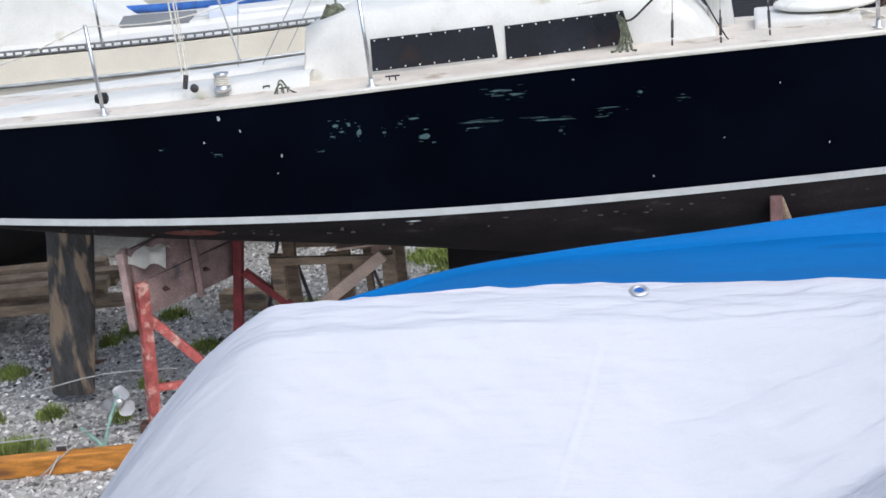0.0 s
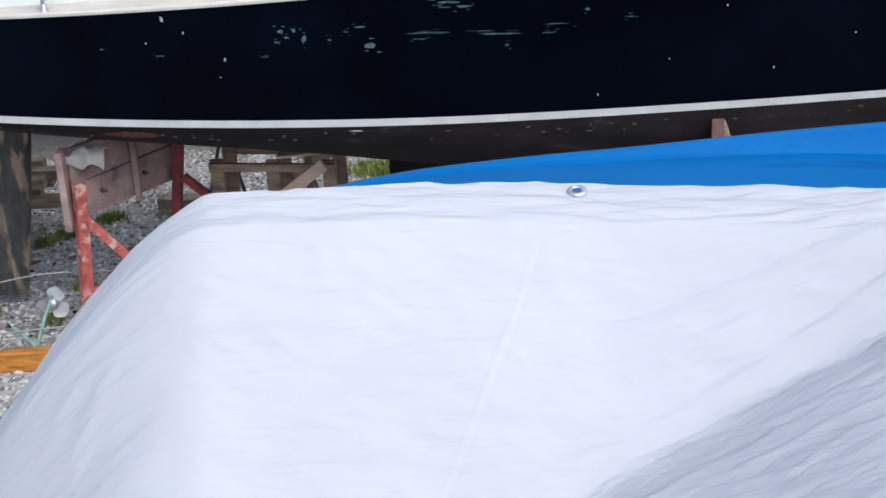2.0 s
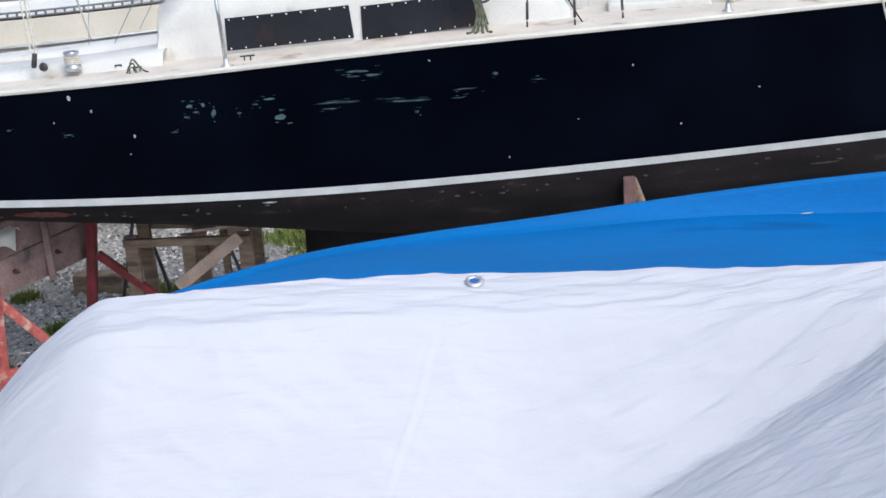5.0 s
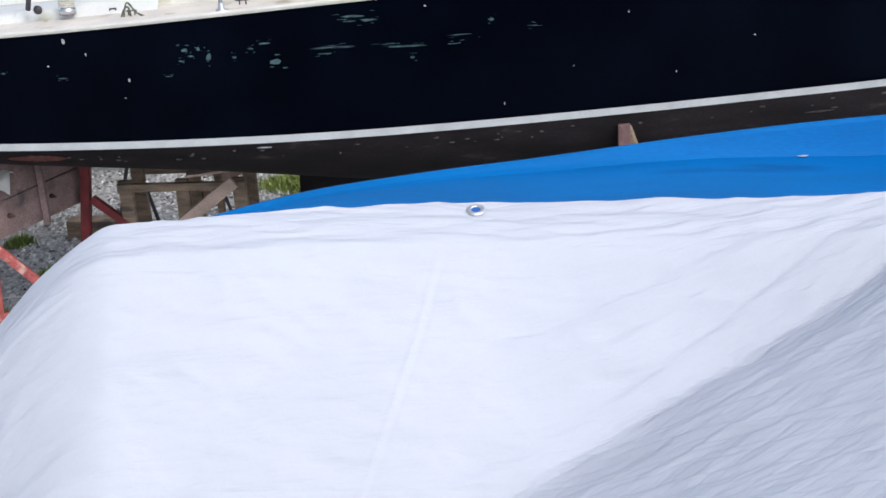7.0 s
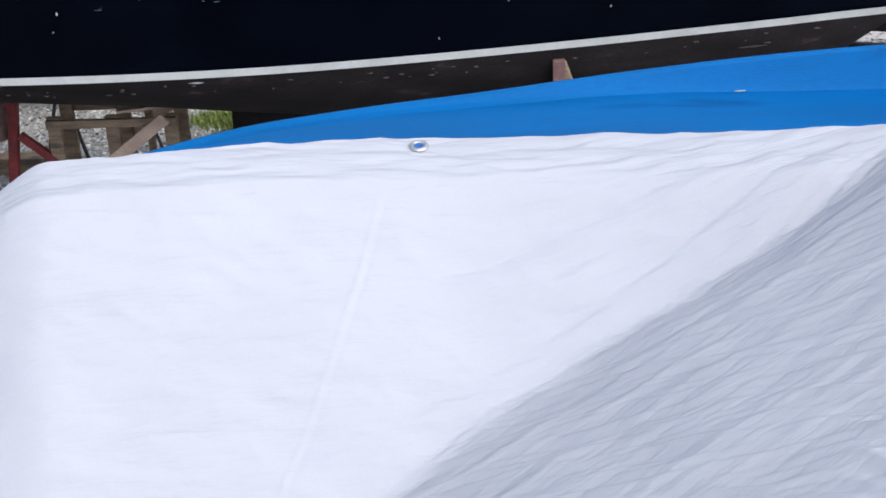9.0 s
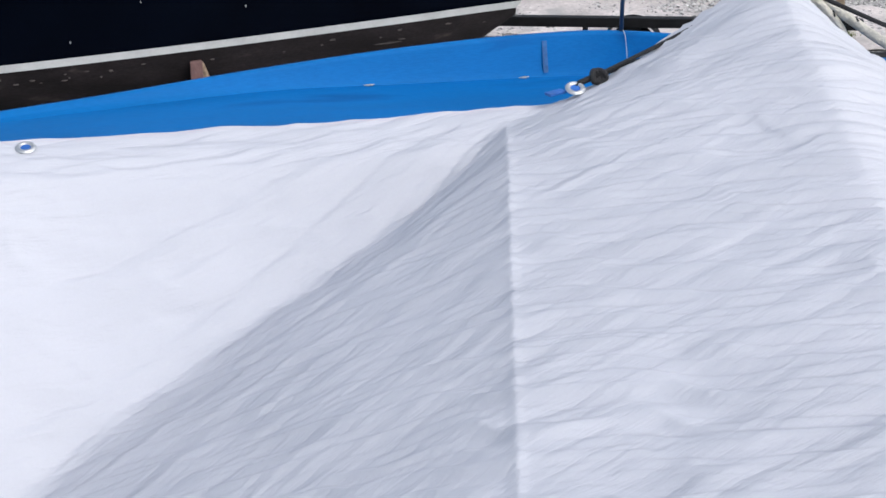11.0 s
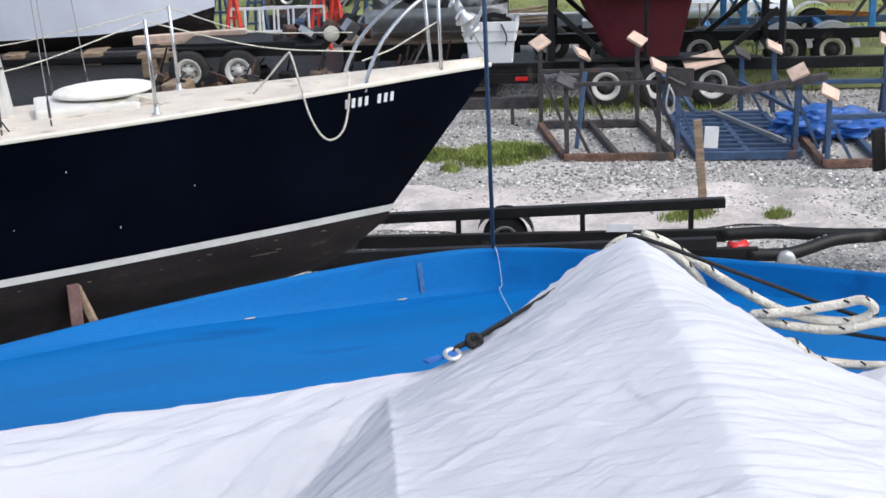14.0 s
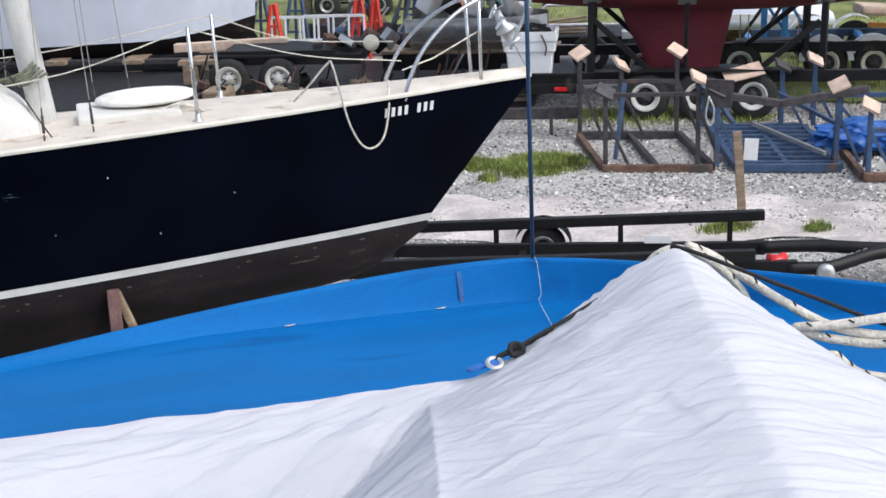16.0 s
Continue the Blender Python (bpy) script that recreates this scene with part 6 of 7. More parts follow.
# its winch post
k.bar("winch_post", (3.44, 14.0, 0.36), (3.30, 14.0, 0.96), 0.08, 0.09, BLACK)
k.bar("winch_bracket", (3.02, 14.0, 0.96), (3.48, 14.0, 1.0), 0.10, 0.05, BLACK)
k.block("bow_stop", (2.86, 14.06, 1.19), (0.13, 0.05, 0.42), BLACK, rot=(0, -6, 25))
k.block("bow_stop", (3.08, 13.92, 1.10), (0.17, 0.05, 0.46), BLACK, rot=(0, -2, -15))
k.rod("hoop", [(3.22, 13.95, 0.98), (3.20, 13.95, 1.35), (3.22, 13.95, 1.55), (3.30, 13.95, 1.62), (3.38, 13.95, 1.52), (3.46, 13.95, 1.2), (3.50, 13.95, 0.98)], 0.022, BLACK, soft=True)
bm = bmesh.new()
lathe(bm, [(0.02, -0.06), (0.09, -0.06), (0.09, -0.05), (0.05, -0.04), (0.05, 0.04), (0.09, 0.05), (0.09, 0.06), (0.02, 0.06)], pose(3.46, 13.9, 1.12, 90, 0, 0))
k.add("winch_drum", bm, ALLOY, "grey winch drum", smooth=True)
k.rod("winch_handle", [(3.42, 13.8, 1.12), (3.28, 13.8, 1.03), (3.20, 13.78, 1.02)], 0.015, PLASTIC)
for a, b in ((3.0, 13.93), (3.1, 13.92)):
    k.rod("chain", [(a, b, 0.90), (a + 0.01, b, 0.6), (a, b, 0.28)], 0.006, ALLOY)
k.block("marker_lamp", (3.52, 13.94, 0.36), (0.08, 0.02, 0.11), LAMP, "orange-red side marker", bevel=0.004)

# ---- red-bottomed racing yacht on a black road trailer ----
k = Kit("road_trailer", 1.2, 21.2, "black tandem boat trailer with white-rimmed wheels and prop arms", "trailer", "boat trailers")
for b in (21.25, 23.5):
    k.bar("frame_rail", (-1.7, b, 0.60), (6.5, b, 0.60), 0.10, 0.16, BLACK)
for a in (-1.6, -0.4, 1.0, 2.9, 5.0):
    k.bar("cross_member", (a, 21.25, 0.55), (a, 23.5, 0.55), 0.10, 0.10, BLACK)
k.block("deck_plate", (-1.15, 21.7, 0.62), (1.1, 1.0, 0.05), BLACK)
for a in (0.42, 1.17, 1.92):
    k.wheel(a, 21.15, 0.35, 0.205, 0.22)
    k.wheel(a, 23.55, 0.35, 0.205, 0.22)
k.bar("side_step", (-0.3, 21.12, 0.72), (2.6, 21.12, 0.72), 0.22, 0.02, BLACK)
k.block("tail_lamp", (-0.78, 21.17, 0.46), (0.18, 0.03, 0.06), LAMP, "red tail lamp", bevel=0.006)
k.bar("bumper", (-1.7, 21.2, 0.46), (-0.55, 21.2, 0.46), 0.06, 0.14, BLACK)
k.bar("guide_bar", (-1.9, 20.3, 0.30), (-0.45, 20.25, 0.32), 0.07, 0.16, DARKSTEEL)
k.bar("guide_leg", (-0.88, 20.25, 0.0), (-0.88, 20.25, 0.30), 0.05, 0.05, DARKSTEEL)
for a, h in ((-0.35, 1.66), (0.99, 1.62), (2.9, 1.60)):
    for b, s in ((21.35, 1), (23.4, -1)):
        k.bar("prop_arm", (a, b, 0.6), (a + 0.02, b + 0.05 * s, h), 0.09 if a != 0.99 else 0.05, 0.10 if a != 0.99 else 0.05, BLACK)
        k.block("prop_pad", (a + 0.02, b + 0.06 * s, h + 0.05), (0.26, 0.20, 0.06), ALLOY, rot=(-35 * s, 0, 0))
        if a != 0.99:
            k.bar("arm_brace", (a + (0.85 if a < 1 else -0.9), b, 0.66), (a + 0.05 * (1 if a < 1 else -1), b, h - 0.25), 0.06, 0.08, BLACK)
k.block("keel_cradle", (1.05, 22.4, 0.45), (1.6, 0.5, 0.12), BLACK)
# cardboard scraps on the step
k.block("card_sheet", (1.78, 21.05, 0.69), (0.55, 0.3, 0.02), PALEWOOD, rot=(25, -12, 10), bevel=0.002)

Y = Kit("racing_yacht", 1.0, 22.4, "white racing yacht with red bottom, keel and stripes, on a trailer", "boat")


def yb(a):
    return ease(a, [-3.6, -3.0, -2.0, -0.5, 1.5, 3.5, 5.4], [0.02, 0.30, 0.75, 1.18, 1.30, 1.2, 0.9])


def y_wl(a):
    return ease(a, [-3.6, -3.0, 0, 3, 5.4], [2.34, 2.30, 2.10, 1.97, 1.90])


def y_bot(a):
    return ease(a, [-3.6, -3.2, -2.6, -1.9, -0.4, 1.5, 2.7, 4.0, 5.4], [2.45, 2.23, 1.95, 1.68, 1.48, 1.40, 1.44, 1.60, 1.88])


YA = [-3.6 + 9.0 * i / 60 for i in range(61)]
for nm, mm, f0 in (("hull_side", YACHTWHITE, 0), ("bottom", REDBOTTOM, 1)):
    bm = bmesh.new()
    rows = []
    for a in YA:
        b, zw, zb = yb(a), y_wl(a), min(y_bot(a), y_wl(a) - 0.004)
        ao = a - 0.10 * (1 if a < -3 else 0)
        if f0 == 0:
            half = [(b * (0.93 + 0.09 * s), zw + 1.35 * s, a - 0.75 * s * max(0, (-2.4 - a) / 1.2) ** 1.0) for s in np.linspace(0, 1, 7)]
            rows.append([(q, 22.4 - y, z) for y, z, q in half[::-1]] + [(q, 22.4 + y, z) for y, z, q in half])
        else:
            half = [(b * 0.93 * math.cos(t) ** 0.8, zw - (zw - zb) * math.sin(t) ** 1.1) for t in np.linspace(0, math.pi / 2, 9)]
            rows.append([(a, 22.4 - y, z) for y, z in half] + [(a, 22.4 + y, z) for y, z in half[-2::-1]])
    if f0 == 0:
        left_rows = [r[:7] for r in rows]
        right_rows = [r[7:] for r in rows]
        grid(bm, left_rows), grid(bm, right_rows)
        grid(bm, [[r[0], r[-1]] for r in rows])
        bm.faces.new([bm.verts.new(p) for p in rows[-1]])
    else:
        grid(bm, rows)
    Y.add(nm, bm, mm, "white topsides with red lining" if f0 == 0 else "dark red antifouled bottom", smooth=True)


def y_skin(a, z, out=0.006):
    s = (z - y_wl(a)) / 1.35
    return (a, 22.4 - yb(a) * (0.93 + 0.09 * s) - out, z)


def y_strip(name, pts, h):
    bm = bmesh.new()
    rows = []
    for (a0, z0), (a1, z1) in zip(pts, pts[1:]):
        for t in np.linspace(0, 1, 9):
            a, z = a0 + (a1 - a0) * t, z0 + (z1 - z0) * t
            rows.append([y_skin(a, z - h / 2), y_skin(a, z + h / 2)])
    grid(bm, rows)
    Y.add(name, bm, REDSTRIPE)


y_strip("red_stripe", [(-0.9, 2.80), (0.6, 2.70), (1.72, 2.60)], 0.055)
y_strip("red_stripe", [(1.86, 2.345), (3.4, 2.30), (5.3, 2.27)], 0.07)
y_strip("red_stripe", [(1.95, 2.42), (3.4, 2.375), (5.3, 2.345)], 0.018)
bm = bmesh.new()
grid(bm, [[y_skin(1.74 + 0.12 * t, 2.85 - 0.54 * t), y_skin(1.82 + 0.12 * t, 2.85 - 0.52 * t)] for t in np.linspace(0, 1, 8)])
Y.add("red_stripe", bm, REDSTRIPE)
cu = bpy.data.curves.new("name_text", "FONT")
cu.body, cu.size, cu.shear, cu.offset, cu.space_character = "SCORPION", 0.33, 0.25, 0.008, 0.95
tob = new("name_text", cu)
bpy.context.view_layer.update()
tm = bpy.data.meshes.new_from_object(tob.evaluated_get(bpy.context.evaluated_depsgraph_get()))
bpy.data.objects.remove(tob)
bm = bmesh.new()
bm.from_mesh(tm)
wid = max(v.co.x for v in bm.verts)
for v in bm.verts:
    a, z = 2.62 + v.co.x / wid * 1.62, 2.575 + v.co.y - 0.04 * v.co.x / wid
    v.co = y_skin(a, z, 0.008)
Y.add("lettering", bm, REDSTRIPE, "red italic name lettering")
bm = bmesh.new()
rows = []
for z, a0, a1 in ((1.52, 0.0, 1.76), (1.1, 0.20, 1.66), (0.7, 0.40, 1.57), (0.52, 0.49, 1.53)):
    rows.append([(a0 + (a1 - a0) * s, 22.4 + w * 0.10 * math.sin(math.pi * min(1, 0.05 + 0.93 * s)) ** 0.7, z) for s, w in [(i / 10, -1) for i in range(11)] + [(i / 10, 1) for i in range(10, -1, -1)]])
grid(bm, rows, close=True)
bm.faces.new([bm.verts.new(p) for p in rows[-1]])
Y.add("keel", bm, REDBOTTOM, "dark red fin keel", smooth=True)
bm = bmesh.new()
rows = []
for z, a0, a1 in ((1.9, 4.70, 5.45), (1.3, 4.85, 5.47), (0.75, 5.04, 5.45), (0.62, 5.14, 5.38)):
    rows.append([(a0 + (a1 - a0) * s, 22.4 + w * 0.05 * math.sin(math.pi * min(1, 0.05 + 0.93 * s)), z) for s, w in [(i / 8, -1) for i in range(9)] + [(i / 8, 1) for i in range(8, -1, -1)]])
grid(bm, rows, close=True)
Y.add("rudder", bm, REDBOTTOM, "dark red rudder", smooth=True)
bm = bmesh.new()
tube(bm, [(2.88, 21.1, 2.4), (2.86, 21.2, 1.75), (2.80, 21.25, 1.62)], 0.008, 5)
Y.add("hanging_cord", bm, ROPE)

# white storage bin
k = Kit("storage_bin", -1.2, 21.5, "white plastic bin with dark rubbish on top", "bin")
bm = bmesh.new()
rows = []
for z, w, d_ in ((0.65, 0.31, 0.24), (0.98, 0.335, 0.26), (1.0, 0.37, 0.29), (1.14, 0.38, 0.30), (1.15, 0.40, 0.32), (1.28, 0.41, 0.33), (1.28, 0.36, 0.28), (1.0, 0.34, 0.26)):
    rows.append([(-1.22 + x * w, 21.5 + y * d_, z) for x, y in ((-1, -0.92), (-0.92, -1), (0.92, -1), (1, -0.92), (1, 0.92), (0.92, 1), (-0.92, 1), (-1, 0.92))])
grid(bm, rows, close=True)
bm.faces.new([bm.verts.new(p) for p in rows[-1]])
k.add("body", bm, PLASTIC)
b = bmesh.new()
bmesh.ops.create_icosphere(b, subdivisions=3, radius=1)
for v in b.verts:
    v.co *= 1 + 0.4 * noise.noise(v.co * 3)
bm = bmesh.new()
join(bm, b, pose(-1.22, 21.5, 1.26) @ Matrix.Diagonal((0.30, 0.22, 0.09, 1)))
k.add("rubbish", bm, BLACK)
k.rod("strap", [(-1.05, 21.17, 1.25), (-0.98, 21.16, 1.08), (-1.0, 21.16, 0.95)], 0.012, DARKSTEEL, soft=True)

# ---- far side of the yard ----
# grass, track and lawn
def sheet(name, pts, m, z, label, cat):
    bm = bmesh.new()
    for poly in pts:
        bm.faces.new([bm.verts.new(yd(a, b, z)) for a, b in poly])
    bmesh.ops.triangulate(bm, faces=bm.faces)
    tagged(part(name, bm, m), label, cat, kind="structure")


r = random.Random(11)


def ragged(a0, a1, b0, b1, step=0.6, amp=0.35):
    n = int((a1 - a0) / step)
    low = [(a0 + (a1 - a0) * i / n, b0 + amp * (r.random() - 0.5)) for i in range(n + 1)]
    high = [(a1 - (a1 - a0) * i / n, b1 + amp * (r.random() - 0.5)) for i in range(n + 1)]
    return low + high


sheet("verge", [ragged(1.6, 30, 22.0, 33.6)], TURF, 0.052, "rough grass verge behind the trailers", "grass")
sheet("verge", [ragged(-30, 1.5, 27.6, 33.6)], TURF, 0.050, "rough grass verge behind the trailers", "grass")
sheet("track", [ragged(-60, 60, 33.4, 38.4, 1.5, 0.5)], ROAD, 0.058, "sandy track across the grass", "road")
sheet("lawn", [ragged(-90, 90, 38.2, 130, 2.0, 0.6)], TURF, 0.056, "mown green lawn beyond the track", "grass")
spots = []
for i in range(130):
    a, b = r.uniform(1.7, 7.5), r.uniform(22.0, 30)
    p = yd(a, b)
    spots.append((p.x, p.y, 0.35, 0.3, 55))
for i in range(40):
    a, b = r.uniform(-8, 0), r.uniform(27, 32)
    p = yd(a, b)
    spots.append((p.x, p.y, 0.4, 0.3, 50))
tufts("long_grass", "long rough grass round the parked trailers", spots, 12, GRASS, 0.10, 0.24)

# pale grey motor boat
k = Kit("motor_boat", -8.5, 26.5, "pale grey motor boat with dark bottom, chocked on timber", "boat")


def mz(a):
    return ease(a, [-14, -9.1, -7.1, -6.2], [1.70, 1.80, 2.16, 2.34])


def mb(a):
    return ease(a, [-14, -9.5, -8, -7, -6.45, -6.2], [1.3, 1.25, 0.95, 0.5, 0.15, 0.01])


bm = bmesh.new()
bm2 = bmesh.new()
rows, low = [], []
for i in range(41):
    a = -14 + 7.8 * i / 40
    b, z = mb(a), mz(a)
    zc = ease(a, [-14, -9, -7.3, -6.2], [0.48, 0.48, 0.55, 0.80])
    t = a - 0.14 * (1 if a > -6.6 else 0)
    rows.append([(a - 0.2, 26.4 - b, z), (a - 0.2, 26.4 - b * 0.97, z - 0.16), (a - 0.22, 26.4 - b * 0.93, (z + zc) / 2), (a - 0.25, 26.4 - b * 0.88, zc), (a - 0.25, 26.4 + b * 0.88, zc), (a - 0.2, 26.4 + b, z)])
    low.append([(a - 0.25, 26.4 - b * 0.88, zc), (a - 0.3, 26.4 - b * 0.7, max(0.12, zc - 0.30)), (a - 0.2, 26.4, max(0.06, zc - 0.46)), (a - 0.3, 26.4 + b * 0.7, max(0.12, zc - 0.3)), (a - 0.25, 26.4 + b * 0.88, zc)])
grid(bm, rows)
grid(bm2, low)
k.add("hull", bm, GREYWRAP, "smooth pale grey hull side")
k.add("bottom", bm2, ANTIFOUL, "dark bottom", smooth=True)
bm = bmesh.new()
grid(bm, [[(a - 0.2, 26.4 - mb(a) - 0.02, mz(a) + 0.01), (a - 0.2, 26.4 - mb(a) - 0.02, mz(a) - 0.15)] for a in np.linspace(-14, -6.22, 40)])
k.add("gunwale_band", bm, GREYTRIM, "dark grey gunwale band")
bm = bmesh.new()
rows = []
for a, h in ((-14, 0.9), (-8.2, 0.62), (-7.45, 0.42), (-7.2, 0.0)):
    b = mb(a) * 0.75
    z = mz(a)
    rows.append([(a - 0.2, 26.4 - b, z - 0.05), (a - 0.2, 26.4 - b * 0.92, z + h), (a - 0.2, 26.4 + b * 0.92, z + h), (a - 0.2, 26.4 + b, z - 0.05)])
grid(bm, rows)
k.add("cabin", bm, GREYWRAP, "pale cabin front")
k.rod("hand_rail", [(-10, 25.6, 2.62), (-8.4, 25.75, 2.70), (-7.5, 25.9, 2.72)], 0.015, DARKSTEEL, soft=True)
for a in (-9.6, -8.2, -7.0):
    k.block("chock", (a - 0.2, 26.2, 0.12), (0.35, 2.2, 0.24), WOOD)
for i in range(5):
    k.bar("bearer", (-11.2, 25.15 + 0.2 * i, 0.10 + 0.05 * (i % 2)), (-7.0, 25.2 + 0.2 * i, 0.12 + 0.04 * (i % 3)), 0.18, 0.12, DARKSTEEL if i % 2 else BLACK)
k = Kit("plank", -6.0, 23.4, "long weathered plank lying across blocks", "plank")
k.bar("board", (-7.3, 24.1, 0.62), (-5.4, 24.2, 0.70), 0.16, 0.14, PALEWOOD)
k.bar("board", (-7.2, 24.0, 0.40), (-5.2, 24.0, 0.44), 0.3, 0.08, WOOD)
for a in (-7.0, -5.5):
    k.block("block", (a, 24.05, 0.18), (0.25, 0.4, 0.36), WOOD)

# small black tandem trailer with white wheels
k = Kit("utility_trailer", -5.6, 23.7, "black flat utility trailer with white spoked wheels", "trailer", "boat trailers")
k.ob.location += yd(0.17, -0.3)
k.block("bed", (-5.3, 23.95, 0.60), (2.3, 1.3, 0.16), BLACK)
k.block("side_board", (-5.5, 23.3, 0.70), (1.9, 0.05, 0.10), BLACK)
k.block("mudguard", (-5.8, 23.27, 0.68), (1.5, 0.22, 0.04), BLACK)
for a in (-6.25, -5.45):
    k.wheel(a, 23.2, 0.33, 0.21, 0.2, WHITE, WHITE)
for i in range(10):
    k.block("scrap_metal", (-4.9 + 0.16 * i, 23.7 + 0.2 * (i % 3), 0.76 + 0.05 * (i % 2)), (0.12 + 0.05 * (i % 4), 0.25, 0.10 + 0.04 * (i % 3)), (DARKSTEEL, RUST, BLACK, ALLOY)[i % 4], rot=(10 * i, 7 * i, 30 * i))
bm = bmesh.new()
lathe(bm, [(0.02, -0.06), (0.12, -0.06), (0.13, 0), (0.12, 0.06), (0.04, 0.08)], pose(-4.02, 23.6, 0.80, 80, 0, 20))
k.add("cream_pulley", bm, HULL_CREAM, "cream pulley wheel", smooth=True)

# stands in red, blue and white
G = "stands along the far side"


def stand(a, b, h, m, w=0.5, pad=None, label="steel boat stand", tilt=30):
    k = Kit("boat_stand", a, b, label, "boat stand", G)
    for dx, dy in ((-w / 2, -0.2), (w / 2, -0.2), (-w / 4, 0.3), (w / 4, 0.3)):
        k.bar("leg", (a + dx, b + dy, 0), (a + dx * 0.25, b + dy * 0.25, h), 0.05, 0.05, m)
    k.bar("crossbar", (a - w * 0.4, b - 0.16, h * 0.3), (a + w * 0.4, b - 0.16, h * 0.3), 0.04, 0.04, m)
    k.bar("crossbar", (a - w * 0.3, b - 0.1, h * 0.6), (a + w * 0.3, b - 0.1, h * 0.6), 0.04, 0.04, m)
    if pad:
        bm = bmesh.new()
        lathe(bm, [(0.05, -0.2), (0.075, -0.18), (0.075, 0.18), (0.05, 0.2)], pose(a, b, h + 0.05, 0, 90 - tilt, 20))
        k.add("roller_pad", bm, pad, "pale roller pad", smooth=True)


stand(-6.45, 26.9, 1.05, BLUESTEEL, 0.5, FABRIC, "blue steel boat stand with a pale roller", 35)
stand(-6.15, 26.6, 0.95, SAFETY, 0.35, None, "bright red steel boat stand")
stand(-5.85, 27.2, 1.25, BLUESTEEL, 0.5, FABRIC, "blue steel boat stand with a pale roller", -30)
stand(-4.55, 26.4, 1.05, SAFETY, 0.4, FABRIC, "bright red steel boat stand with a pale roller", 10)
stand(-4.30, 26.7, 1.0, SAFETY, 0.3, None, "bright red steel boat stand")
stand(-3.55, 26.9, 1.15, BLUESTEEL, 0.8, None, "blue steel boat stand")
stand(-2.95, 26.2, 1.35, SAFETY, 0.4, None, "bright red steel boat stand")
stand(-2.75, 25.9, 1.15, SAFETY, 0.4, None, "bright red steel boat stand")
stand(-4.8, 28.0, 1.2, DARKSTEEL, 0.7, FABRIC, "dark steel boat stand with a pale roller", 0)
stand(-3.9, 28.2, 1.0, DARKSTEEL, 0.7, None, "dark steel boat stand")
for a0, a1, b, z0 in ((-6.2, -5.15, 26.5, 0.30), (-5.55, -4.45, 26.2, 0.36)):
    k = Kit("ladder", a0, b, "white metal ladder lying on its side", "ladder", G)
    k.bar("stile", (a0, b, z0), (a1, b, z0), 0.03, 0.05, PLASTIC)
    k.bar("stile", (a0, b + 0.05, z0 + 0.42), (a1, b + 0.05, z0 + 0.42), 0.03, 0.05, PLASTIC)
    for i in range(5):
        a = a0 + (a1 - a0) * i / 4
        k.bar("rung", (a, b, z0 - 0.3 if i in (0, 4) else z0), (a, b + 0.04, z0 + 0.42), 0.035, 0.035, PLASTIC)
for i in range(26):
    a, b = r.uniform(-5.6, -2.6), r.uniform(26.2, 28.6)
    k = Kit("scrap_part", a, b, "dark steel scrap lying among the stands", "scrap", "scrap heap")
    w = r.uniform(0.15, 0.5)
    k.block("lump", (a, b, 0.18 + 0.2 * r.random()), (w, 0.25, 0.12 + 0.3 * r.random()), r.choice((DARKSTEEL, BLACK, BLUESTEEL, ALLOY, RUST)), rot=(r.uniform(-15, 15), r.uniform(-25, 25), r.uniform(0, 90)), bevel=0.02)
    k.bar("strut", (a - w, b - 0.1, 0.02), (a + w * 0.6, b + 0.1, 0.3 + 0.5 * r.random()), 0.035, 0.035, r.choice((DARKSTEEL, ALLOY, BLUESTEEL)))
    k.bar("foot", (a, b, -0.02), (a + 0.05, b, 0.3), 0.12, 0.12, DARKSTEEL)
# trailer with spare wheel by the track
k = Kit("work_trailer", -5.5, 31.5, "dark work trailer with spare wheel, timber posts and lamp", "trailer", "boat trailers")
k.block("bed", (-5.4, 31.5, 0.55), (2.0, 1.2, 0.3), BLACK)
k.bar("timber_post", (-6.5, 31.3, 0), (-6.45, 31.3, 1.25), 0.16, 0.16, WOOD)
k.block("post_board", (-6.42, 31.2, 1.22), (0.3, 0.05, 0.24), WOOD)
k.bar("prop", (-6.4, 31.3, 0.9), (-5.8, 31.3, 0.55), 0.06, 0.06, RUST)
for i in range(5):
    k.bar("board", (-6.2, 31.0, 0.3 + 0.07 * i), (-5.3, 31.0, 0.32 + 0.07 * i), 0.05, 0.05, BLACK)
m = pose(-4.75, 30.95, 0.95, 90, 0, 30)
bm = bmesh.new()
lathe(bm, [(0.14, -0.09), (0.26, -0.09), (0.29, -0.04), (0.29, 0.04), (0.26, 0.09), (0.14, 0.09)], m)
k.add("spare_wheel", bm, RUBBER, smooth=True)
k.block("white_plate", (-4.5, 30.9, 0.50), (0.28, 0.02, 0.14), PLASTIC)
k.rod("hand_winch", [(-5.4, 30.9, 0.7), (-5.4, 30.9, 1.25), (-5.3, 30.9, 1.32)], 0.05, BLUESTEEL)
k.block("beacon", (-5.35, 30.9, 1.32), (0.16, 0.1, 0.14), VARNISH)
k.rod("flag_rod", [(-5.35, 30.9, 1.35), (-5.36, 30.9, 1.75)], 0.015, SAFETY)
for a in (-6.0, -4.9):
    k.wheel(a, 30.9, 0.28, 0.15, 0.18, ALLOY)
for a in (-2.9, -1.5):
    k.bar("guard_post", (a, 31.6, 0), (a, 31.6, 0.95), 0.08, 0.08, RUST)
k.bar("guard_rail", (-3.4, 31.6, 0.55), (-1.2, 31.6, 0.6), 0.06, 0.08, RUST)
k.bar("guard_brace", (-3.6, 31.6, 0.1), (-2.9, 31.6, 0.95), 0.05, 0.05, DARKSTEEL)

